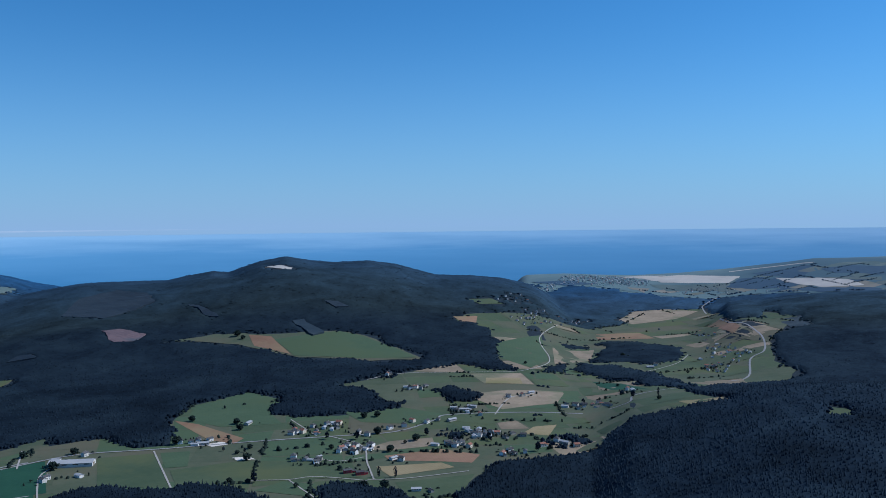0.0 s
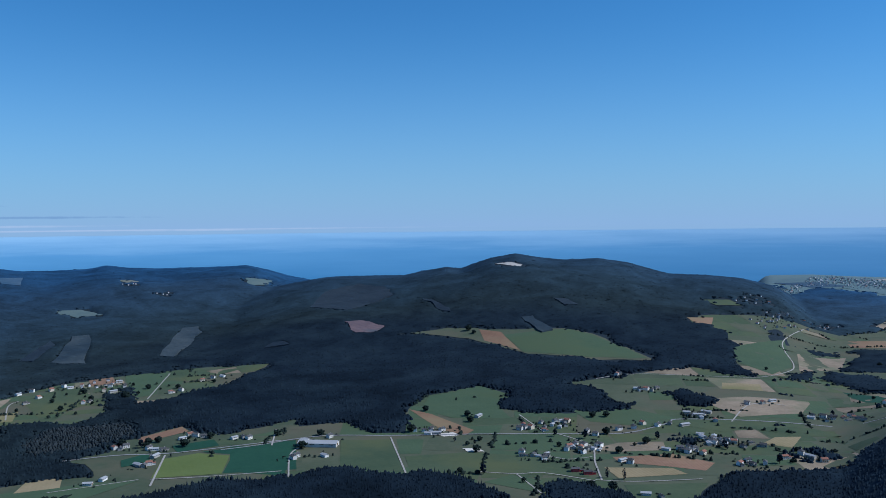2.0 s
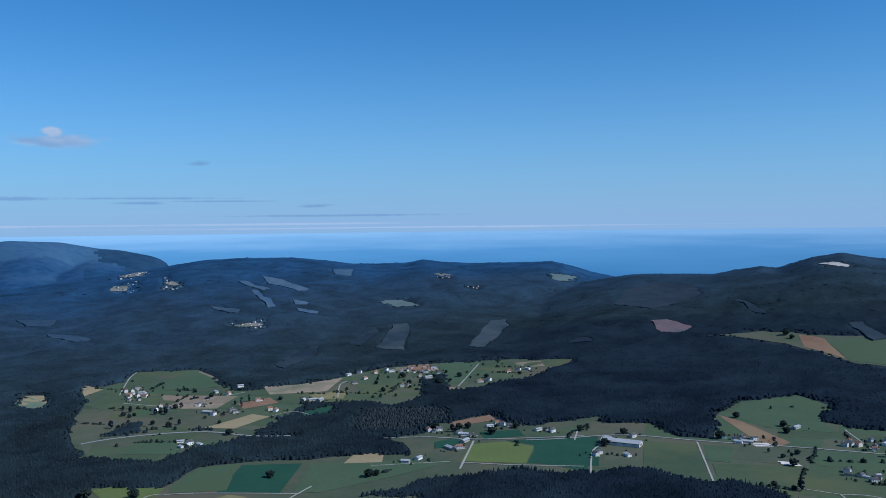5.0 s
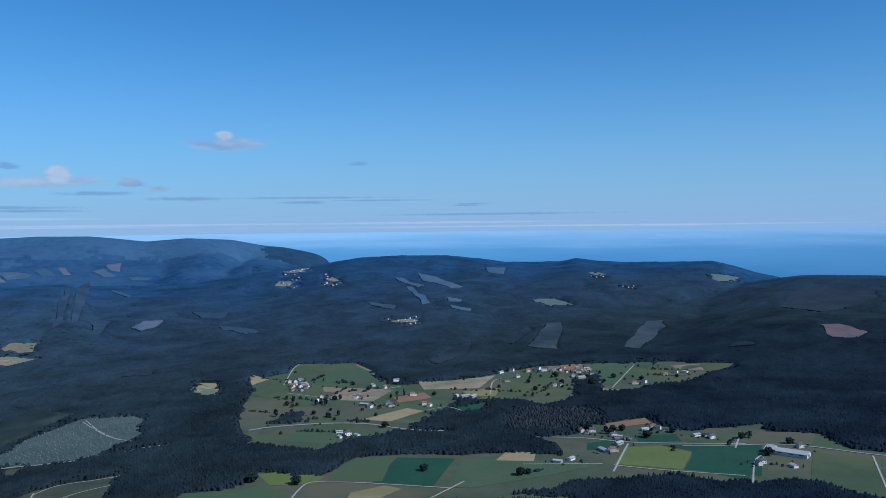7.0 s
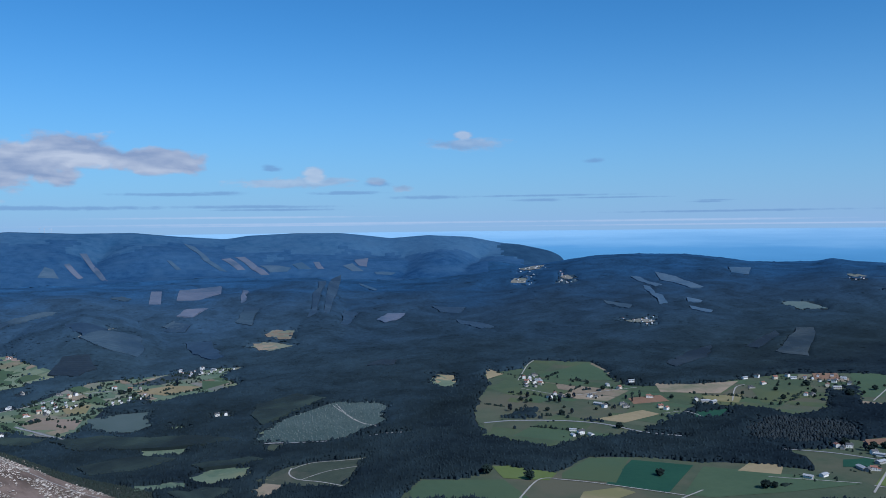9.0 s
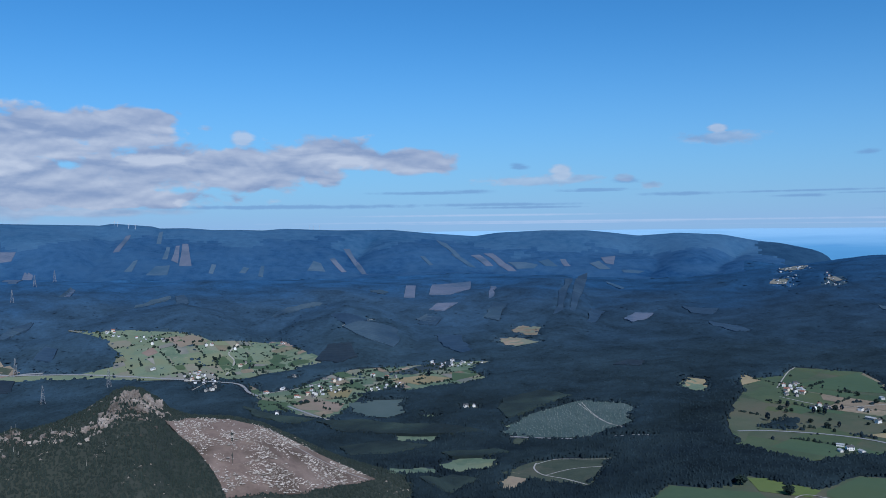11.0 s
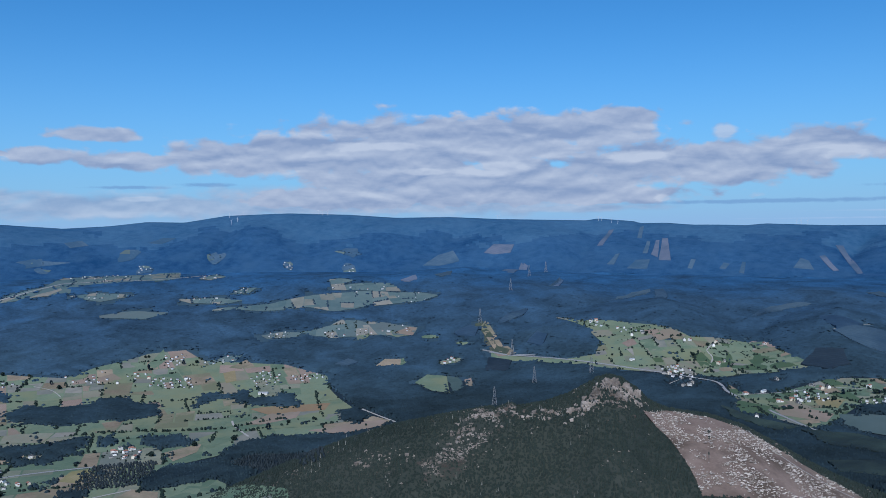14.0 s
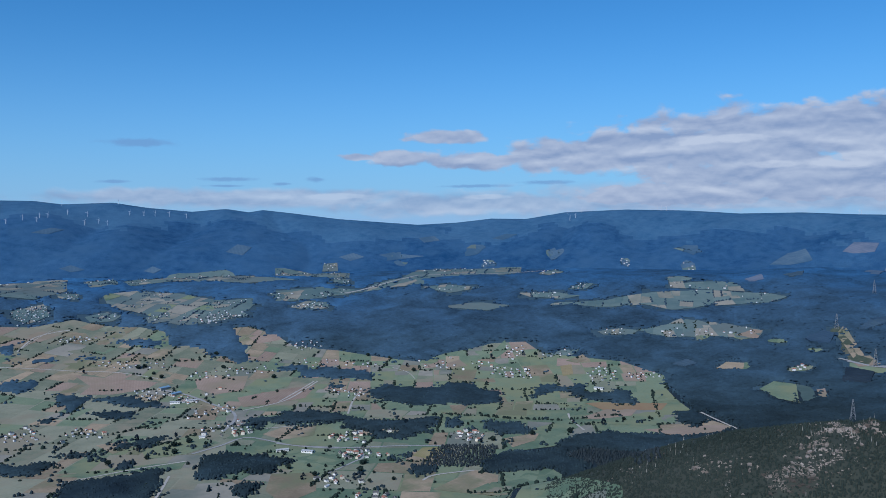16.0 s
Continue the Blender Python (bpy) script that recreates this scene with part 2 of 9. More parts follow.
M = {
    "floor": surface("forest floor", (0.0075, 0.0155, 0.0235), (0.018, 0.031, 0.040), 0.05, bump=2.0, stains=(0.012, 0.022, 0.032)),
    # Haze blue in the colour; broad blotches stand in for cloud shade.
    "mountain": surface("hazed wooded mountainside", (0.0118, 0.0481, 0.1198), (0.0407, 0.1027, 0.1947), 0.2, bump=6.0, stains=(0.0364, 0.0899, 0.1691), edge=(0.45, 0.75), wide=1.5, spec=0.01),
    # Second ridge, its haze blue put into the colour.
    "ridge": surface("wooded ridge in haze blue", (0.012, 0.038, 0.080), (0.030, 0.075, 0.135), 0.1, bump=3.0, wide=0.8, spec=0.01),
    # Felled plots farther off, haze blue put into the colour.
    "midcut": surface("felled plots of the middle slopes", (0.030, 0.060, 0.090), (0.058, 0.092, 0.122), 0.12, stains=(0.022, 0.046, 0.076), edge=(0.42, 0.66), per_object=0.6, furrows=0.022),
    "scrubwood": surface("light green scrub", (0.020, 0.034, 0.031), (0.042, 0.062, 0.050), 0.12, stains=(0.014, 0.023, 0.024), edge=(0.42, 0.6), bump=2.0, per_object=0.5),
    # Farther regrowth, its colour turned blue for haze.
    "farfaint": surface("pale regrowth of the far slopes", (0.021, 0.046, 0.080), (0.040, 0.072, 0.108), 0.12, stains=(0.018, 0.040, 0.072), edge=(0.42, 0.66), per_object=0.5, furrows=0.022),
    "pine": surface("pine foliage", (0.0039, 0.0083, 0.0168), (0.0113, 0.0211, 0.0335), 0.1, island=0.25, stains=(0.0114, 0.0202, 0.0277), spec=0.03),
    "oak": surface("broadleaf foliage", (0.0080, 0.0150, 0.0143), (0.0220, 0.0350, 0.0297), 0.2, island=0.35, spec=0.05),
    # Leaves of farther hedges and gardens: distance haze put into the colour.
    "mid_haze_leaf": surface("foliage in middle-distance haze", (0.0099, 0.0238, 0.0479), (0.0261, 0.0486, 0.0795), 0.1, island=0.2, stains=(0.0302, 0.0517, 0.0701), spec=0.04, wide=1.6),
    "far_haze_leaf": surface("foliage in far haze", (0.0107, 0.0296, 0.0592), (0.0275, 0.0572, 0.0919), 0.09, island=0.2, stains=(0.0337, 0.0623, 0.0817), spec=0.04, wide=1.6),
    "bark": surface("bark", (0.04, 0.03, 0.022), (0.1, 0.08, 0.06), 2.0),
    "meadow": surface("rough meadow", (0.05, 0.0715, 0.043), (0.088, 0.101, 0.065), 0.1, stains=(0.096, 0.093, 0.062), bump=0.3, per_object=0.6),
    "pasture": surface("mown pasture", (0.043, 0.07, 0.039), (0.073, 0.099, 0.055), 0.1, stains=(0.08, 0.098, 0.047), bump=0.3, per_object=0.5),
    # The plain's grass: dry or mown, and lightened for haze in the colour itself.
    "haze_drygrass": surface("dry grass of the plain, paled by haze", (0.1104, 0.1296, 0.0936), (0.2064, 0.2112, 0.1560), 0.16, stains=(0.1920, 0.1740, 0.1296), bump=0.3, per_object=0.8),
    "palegrass": surface("mown grass paled by haze", (0.0796, 0.1217, 0.0819), (0.1498, 0.1872, 0.1240), 0.16, stains=(0.1580, 0.1755, 0.1053), bump=0.3, per_object=0.8),
    "scree": surface("stony brown heath", (0.055, 0.05, 0.04), (0.135, 0.115, 0.095), 0.12, stains=(0.03, 0.036, 0.024), bump=0.8),
    # Dry soil of the plain, the haze's grey mixed into its colour.
    "haze_drysoil": surface("dry tilled soil greyed by haze", (0.1782, 0.1318, 0.1058), (0.2700, 0.2052, 0.1674), 0.1, stains=(0.1944, 0.1620, 0.1188), furrows=0.08, per_object=0.5),
    # Ground of the farther woods, tinted with the haze's blue.
    "brush": surface("hazed bracken and brush between the woods", (0.018, 0.042, 0.066), (0.044, 0.076, 0.098), 0.1),
    "brushland": surface("felled ground with fresh brush", (0.028, 0.042, 0.032), (0.072, 0.086, 0.06), 0.25, stains=(0.09, 0.088, 0.066), bump=0.8),
    # Upper slopes: a paler haze blue, with cloud-shade blotches, in the colour.
    "moor": surface("hazed heath of the upper mountainside", (0.0214, 0.0706, 0.1477), (0.0578, 0.1305, 0.2226), 0.2, bump=6.0, stains=(0.0492, 0.1113, 0.1947), edge=(0.45, 0.75), wide=1.2, spec=0.01),
    "lush": surface("lush young grass", (0.046, 0.08, 0.045), (0.068, 0.105, 0.058), 0.1, stains=(0.062, 0.092, 0.047), furrows=0.06),
    "crop": surface("dark green maize", (0.0114, 0.0500, 0.0330), (0.0209, 0.0750, 0.0440), 0.1, furrows=0.1, bump=0.4),
    "limegrass": surface("yellow-green grass", (0.085, 0.12, 0.035), (0.115, 0.15, 0.05), 0.1, furrows=0.06),
    "straw": surface("dry stubble", (0.19, 0.155, 0.085), (0.29, 0.235, 0.14), 0.1, stains=(0.17, 0.16, 0.075), furrows=0.07, per_object=0.5),
    "soil": surface("tilled red soil", (0.16, 0.095, 0.06), (0.27, 0.165, 0.11), 0.1, stains=(0.21, 0.155, 0.09), furrows=0.08, per_object=0.5),
    "brown": surface("dry brown pasture", (0.1485, 0.1210, 0.0858), (0.2915, 0.2332, 0.1672), 0.16, stains=(0.1320, 0.1386, 0.0858), per_object=0.7),
    "clearcut": surface("cleared slope with brush", (0.0240, 0.0400, 0.0512), (0.0560, 0.0736, 0.0832), 0.09, stains=(0.0208, 0.0360, 0.0496), bump=1.0, per_object=0.5, furrows=0.022),
    "faintcut": surface("young regrowth", (0.0135, 0.0245, 0.0375), (0.0265, 0.0405, 0.054), 0.09, stains=(0.012, 0.022, 0.034), bump=1.0, per_object=0.5, furrows=0.022),
    "pinkcut": surface("freshly cleared reddish slope", (0.088, 0.068, 0.080), (0.150, 0.106, 0.112), 0.12, stains=(0.075, 0.08, 0.095), bump=1.0, per_object=0.4, furrows=0.022),
    "sand": surface("pale sand", (0.33, 0.315, 0.29), (0.47, 0.445, 0.41), 0.03, stains=(0.26, 0.27, 0.27)),
    "gravel": surface("pale gravel", (0.45, 0.42, 0.37), (0.68, 0.64, 0.58), 0.1),
    "road": surface("worn pale asphalt", (0.1892, 0.1935, 0.1978), (0.2838, 0.2838, 0.2838), 0.1, rough=0.8),
    "track": surface("pale gravel track", (0.2494, 0.2408, 0.2236), (0.3698, 0.3526, 0.3225), 0.1),
    "slab": surface("bare granite rubble and heather", (0.1232, 0.0868, 0.0700), (0.2408, 0.1820, 0.1512), 0.25, stains=(0.0980, 0.0728, 0.0574), bump=0.8),
    "granite": surface("weathered granite", (0.098, 0.08, 0.067), (0.335, 0.288, 0.25), 0.4, stains=(0.062, 0.052, 0.044), bump=0.4, island=0.5, per_object=0.6),
    "palestone": surface("pale granite rubble", (0.2100, 0.1800, 0.1500), (0.5400, 0.4875, 0.4275), 0.4, bump=0.3, island=1.2),
    "heath": surface("heath and saplings", (0.0175, 0.0275, 0.0225), (0.0525, 0.0562, 0.0475), 0.1, bump=0.6, stains=(0.0425, 0.0488, 0.0387)),
    "shrub": surface("sapling foliage", (0.0132, 0.0216, 0.0192), (0.0324, 0.0444, 0.0372), 0.05, island=0.3),
    # Coast, far fields, woods and felled patches: haze blue mixed into each colour.
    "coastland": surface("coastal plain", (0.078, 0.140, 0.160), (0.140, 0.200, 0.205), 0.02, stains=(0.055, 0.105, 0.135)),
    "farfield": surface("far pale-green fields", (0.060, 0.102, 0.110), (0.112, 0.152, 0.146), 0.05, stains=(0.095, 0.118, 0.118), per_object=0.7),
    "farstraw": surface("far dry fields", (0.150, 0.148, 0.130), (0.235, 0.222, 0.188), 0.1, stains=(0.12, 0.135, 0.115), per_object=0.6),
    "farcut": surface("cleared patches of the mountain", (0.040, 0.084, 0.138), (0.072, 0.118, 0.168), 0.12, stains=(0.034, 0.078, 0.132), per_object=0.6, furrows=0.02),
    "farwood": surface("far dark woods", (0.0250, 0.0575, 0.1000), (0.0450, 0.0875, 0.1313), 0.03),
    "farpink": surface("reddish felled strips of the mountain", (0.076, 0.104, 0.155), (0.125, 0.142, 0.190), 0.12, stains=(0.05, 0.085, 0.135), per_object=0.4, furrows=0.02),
    "planted": surface("planted slope", (0.0390, 0.0675, 0.0645), (0.0750, 0.1050, 0.0990), 0.06, stains=(0.0750, 0.1050, 0.1020)),
    "farwall": surface("far house walls", (0.4, 0.41, 0.42), (0.64, 0.64, 0.64), 0.4, island=0.8),
    "snag": surface("bleached dead wood", (0.2, 0.19, 0.175), (0.36, 0.34, 0.31), 0.5, island=0.8),
    "ash": surface("pale grey-green young trees", (0.0108, 0.0184, 0.0236), (0.0281, 0.0378, 0.0438), 0.3, island=1.0),
    "sapling": surface("planted saplings", (0.045, 0.070, 0.070), (0.125, 0.150, 0.145), 0.3, island=1.0),
    "white": surface("white render", (0.5, 0.485, 0.45), (0.78, 0.76, 0.72), 0.4, per_object=0.9),
    "cream": surface("cream render", (0.52, 0.46, 0.36), (0.66, 0.6, 0.49), 0.4, per_object=0.4),
    "stone": surface("grey stone wall", (0.26, 0.25, 0.23), (0.42, 0.4, 0.37), 0.7, per_object=0.4),
    "slate": surface("dark slate", (0.05, 0.051, 0.054), (0.105, 0.107, 0.112), 0.6, rough=0.8, per_object=0.6, spec=0.05),
    "tile": surface("clay roof tiles", (0.19, 0.088, 0.066), (0.29, 0.145, 0.108), 0.6, per_object=0.5),
    "redwall": surface("red painted wall", (0.42, 0.05, 0.06), (0.55, 0.09, 0.09), 0.5),
    "metal": surface("pale sheet metal", (0.26, 0.275, 0.29), (0.38, 0.39, 0.4), 0.3, rough=0.5, per_object=0.2),
    "blue": surface("blue sheet metal", (0.11, 0.2, 0.3), (0.17, 0.27, 0.38), 0.3, rough=0.5),
    "glass": surface("window glass", (0.02, 0.025, 0.03), (0.05, 0.06, 0.07), 0.5, rough=0.1, spec=0.6),
    "wood": surface("weathered timber", (0.1, 0.075, 0.05), (0.2, 0.15, 0.1), 1.2),
    "steel": surface("galvanised steel", (0.2, 0.21, 0.22), (0.32, 0.33, 0.34), 1.0, rough=0.5, metal=0.3),
    "turbine": surface("white turbine paint", (0.42, 0.46, 0.52), (0.5, 0.53, 0.58), 0.2, rough=0.5),
}


def make_water():
    mat, add, join = tree_of("sea")
    m = lambda *a, **k: math_node(add, join, *a, **k)
    geo = add("ShaderNodeNewGeometry")
    mp = add("ShaderNodeMapping", Scale=(0.0012, 0.0012, 0.022))
    join(geo.outputs["Position"], mp.inputs[0])
    n = add("ShaderNodeTexNoise", Scale=1.0, Detail=5.0, Roughness=0.6)
    join(mp.outputs[0], n.inputs["Vector"])
    # Paler towards the horizon: haze put into the water's colour by height.
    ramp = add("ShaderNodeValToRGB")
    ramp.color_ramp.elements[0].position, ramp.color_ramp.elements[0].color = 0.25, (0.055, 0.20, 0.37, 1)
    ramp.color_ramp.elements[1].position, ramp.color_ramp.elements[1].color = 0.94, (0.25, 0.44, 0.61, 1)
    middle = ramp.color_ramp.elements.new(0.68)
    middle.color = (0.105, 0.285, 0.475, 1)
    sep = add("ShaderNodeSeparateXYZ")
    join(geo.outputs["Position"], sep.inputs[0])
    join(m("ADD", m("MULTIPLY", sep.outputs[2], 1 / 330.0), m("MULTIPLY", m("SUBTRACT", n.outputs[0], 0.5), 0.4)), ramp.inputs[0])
    bsdf = add("ShaderNodeBsdfPrincipled", Roughness=0.6)
    bsdf.inputs["Specular IOR Level"].default_value = 0.2
    join(ramp.outputs[0], bsdf.inputs["Base Color"])
    out = add("ShaderNodeOutputMaterial")
    join(bsdf.outputs[0], out.inputs[0])
    return mat


def make_foliage():
    """The woods' foliage: dark near the valley, distance haze mixed in further off."""
    mat, add, join = tree_of("foliage with distance haze")
    m = lambda *a, **k: math_node(add, join, *a, **k)
    geo = add("ShaderNodeNewGeometry")
    fine = add("ShaderNodeTexNoise", Scale=0.09, Detail=6.0, Roughness=0.65)
    broad = add("ShaderNodeTexNoise", Scale=0.0085, Detail=5.0, Roughness=0.6, Distortion=0.6)
    join(geo.outputs["Position"], fine.inputs["Vector"])
    join(geo.outputs["Position"], broad.inputs["Vector"])
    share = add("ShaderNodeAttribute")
    share.attribute_name = "haze_share"
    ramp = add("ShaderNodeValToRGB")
    # from dark near leaves to the blue of distance haze, painted as leaf colour
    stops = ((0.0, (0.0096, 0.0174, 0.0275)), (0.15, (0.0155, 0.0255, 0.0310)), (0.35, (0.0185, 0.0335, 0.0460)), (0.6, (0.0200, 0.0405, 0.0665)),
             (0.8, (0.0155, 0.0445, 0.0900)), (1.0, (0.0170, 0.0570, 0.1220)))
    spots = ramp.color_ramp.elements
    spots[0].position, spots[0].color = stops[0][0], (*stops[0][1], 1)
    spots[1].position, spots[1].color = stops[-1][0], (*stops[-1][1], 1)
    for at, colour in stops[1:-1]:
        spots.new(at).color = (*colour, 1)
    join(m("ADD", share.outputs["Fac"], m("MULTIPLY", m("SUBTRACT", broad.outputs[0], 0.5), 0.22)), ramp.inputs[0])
    grain = m("ADD", m("MULTIPLY", m("SUBTRACT", fine.outputs[0], 0.5), 1.0), m("MULTIPLY", m("SUBTRACT", broad.outputs[0], 0.5), 1.6))
    grain = m("ADD", m("ADD", grain, m("MULTIPLY", m("SUBTRACT", geo.outputs["Random Per Island"], 0.5), 0.25)), 1.0)
    # brightness of the haze, multiplied into the leaf colour
    young = add("ShaderNodeAttribute")
    young.attribute_name = "haze_gain"
    grain = m("MULTIPLY", grain, m("ADD", 1.0, m("MULTIPLY", young.outputs["Fac"], 0.62)))
    scale = add("ShaderNodeVectorMath")
    scale.operation = "SCALE"
    join(ramp.outputs[0], scale.inputs[0])
    join(m("MAXIMUM", grain, 0.3), scale.inputs["Scale"])
    bsdf = add("ShaderNodeBsdfPrincipled", Roughness=0.9)
    bsdf.inputs["Specular IOR Level"].default_value = 0.01
    join(scale.outputs[0], bsdf.inputs["Base Color"])
    out = add("ShaderNodeOutputMaterial")
    join(bsdf.outputs[0], out.inputs[0])
    return mat


M["foliage"] = make_foliage()
M["sea"] = make_water()


# ---- the lie of the land ----
# Azimuth in degrees to the left of north, elevation of each crest as seen from the eye.
CRESTS = [
    # the wooded hill with the quarry
    ([(-11.03, -6.50), (-8.03, -5.27), (-5.81, -4.15), (-3.94, -3.65), (-1.69, -3.49), (0.56, -3.39), (1.69, -3.07), (3.19, -2.64), (5.05, -2.35), (6.17, -2.41), (7.21, -2.44), (8.77, -2.31), (10.37, -2.00), (12.00, -2.29), (13.00, -2.61), (14.01, -3.00), (15.03, -2.90), (16.59, -3.16), (17.82, -3.41), (20.67, -3.42), (22.86, -3.46), (24.33, -3.67), (25.81, -3.93), (28.05, -4.41), (30.69, -5.06), (34.09, -5.77), (37.85, -6.15), (42.29, -6.63), (46.63, -6.98), (50.11, -7.04), (56.11, -8.00)], 3450, 1050, 600, 22),
    # the second wooded ridge
    ([(20.60, -4.05), (23.04, -3.68), (23.96, -3.56), (25.43, -3.22), (26.92, -2.77), (28.04, -2.53), (30.64, -2.59), (33.26, -2.60), (35.27, -2.50), (36.57, -2.33), (37.68, -2.54), (39.44, -2.58), (41.23, -2.54), (43.04, -2.31), (45.24, -2.07), (48.21, -2.05), (50.83, -2.14), (52.71, -2.42), (54.22, -2.63), (56.48, -2.86), (60.21, -3.14), (63.89, -3.26), (67.48, -3.21), (70.96, -3.19), (74.31, -3.05), (77.51, -2.91), (80.57, -2.90), (88.57, -3.60)], 4150, 1250, 400, 34),
    # the far mountain ridge with the wind turbines
    ([(47.40, -4.30), (49.67, -3.35), (50.67, -2.55), (51.73, -2.28), (53.92, -1.71), (55.85, -1.32), (57.16, -1.18), (59.18, -0.78), (61.94, -0.64), (64.41, -0.81), (66.39, -0.57), (67.67, -0.44), (70.61, -0.41), (73.60, -0.53), (75.10, -0.74), (78.10, -0.52), (80.73, -0.26), (84.08, -0.26), (87.75, -0.11), (88.96, -0.21), (90.63, -0.15), (92.12, -0.14), (93.78, 0.00), (95.42, 0.00), (95.83, 0.13), (98.15, 0.33), (98.85, 0.22), (104.58, 0.37), (107.84, 0.54), (111.45, 0.53), (114.52, 0.76), (118.41, 0.89), (122.41, 0.76), (125.01, 0.35), (127.25, 0.41), (129.50, 0.17), (132.13, 0.05), (134.38, 0.23), (137.36, 0.48), (140.29, 0.88), (142.28, 1.12), (143.18, 0.98), (144.60, 1.21), (146.70, 1.04), (149.43, 1.31), (151.41, 1.63), (154.30, 1.53), (155.85, 1.73), (157.66, 1.76), (182.66, 1.76)], 4750, 1000, 150, 80),
    # its foothills
    ([(64.44, -3.26), (69.66, -3.40), (76.41, -3.56), (81.79, -3.68), (87.34, -3.51), (92.60, -3.38), (97.10, -3.47), (102.26, -3.07), (103.26, -3.06), (106.88, -2.83), (111.79, -3.14), (118.79, -3.01), (126.16, -2.91), (131.79, -3.00), (137.41, -3.11), (144.68, -3.17), (151.51, -3.23), (157.77, -3.20), (163.40, -3.02), (170.00, -4.20)], 3700, 950, 500, 30),
    # rounded wooded domes before them
    ([(74.69, -7.55), (78.19, -6.73), (81.43, -5.48), (83.63, -5.04), (86.61, -5.78), (88.87, -6.78), (91.12, -5.75), (94.13, -4.93), (97.13, -5.36), (101.58, -6.00), (105.20, -6.43), (108.03, -7.21)], 3000, 600, 450, 16),
    # the granite peak
    ([(76.47, -17.90), (79.32, -17.12), (81.87, -16.41), (83.72, -15.63), (85.57, -14.72), (87.44, -13.70), (89.31, -12.77), (91.20, -12.25), (93.84, -11.96), (94.96, -11.47), (95.71, -10.72), (96.64, -10.11), (97.50, -9.90), (98.32, -10.13), (99.07, -10.62), (100.19, -11.23), (101.68, -11.74), (103.50, -12.05), (103.93, -11.82), (104.95, -12.21), (105.31, -12.07), (108.48, -12.59), (111.81, -13.19), (115.27, -14.15), (118.86, -15.43), (122.55, -16.81), (127.81, -18.01)], 1150, 470, 200, 6),
    # the near wooded spur
    ([(-70.00, -12.50), (-27.24, -10.42), (-25.17, -10.57), (-22.64, -10.73), (-19.69, -11.25), (-16.96, -11.94), (-14.51, -12.47), (-12.36, -13.05), (-10.17, -14.29), (-8.32, -15.23), (-5.34, -15.50), (-3.07, -16.01), (-1.55, -17.07), (0.37, -18.79)], 1400, 600, 430, 6),
    # the wooded hill behind it
    ([(-70.00, -4.50), (-27.22, -4.26), (-25.16, -4.37), (-23.60, -4.51), (-22.00, -4.78), (-20.03, -5.10), (-18.35, -5.03), (-16.63, -5.95), (-14.53, -7.61)], 3200, 900, 400, 20),
    # the low coast with its lagoons
    ([(-70.00, -2.00), (-27.22, -2.13), (-25.16, -2.22), (-23.28, -2.26), (-21.67, -2.51), (-20.03, -2.70), (-18.01, -2.96), (-15.25, -3.22), (-12.41, -3.38), (-10.24, -3.34), (-8.04, -3.26), (-5.81, -3.33), (-3.57, -3.46)], 4280, 900, 60, 2),
]


def ramp01(v, a, b):
    u = np.clip((v - a) / (b - a), 0.0, 1.0)
    return u * u * (3 - 2 * u)


def ripple(x, y, size):
    """A smooth, uneven wave between about -1 and 1."""
    u, v = x / size, y / size
    return (np.sin(u * 1.7 + 1.3 * np.sin(v * 1.1 + 0.4)) + np.sin(v * 2.1 + 1.1 * np.sin(u * 0.9 + 2.0)) +
            0.6 * np.sin(3.1 * u + 2.3 * v + 1.0) + 0.4 * np.sin(5.3 * u - 4.1 * v)) / 3.0


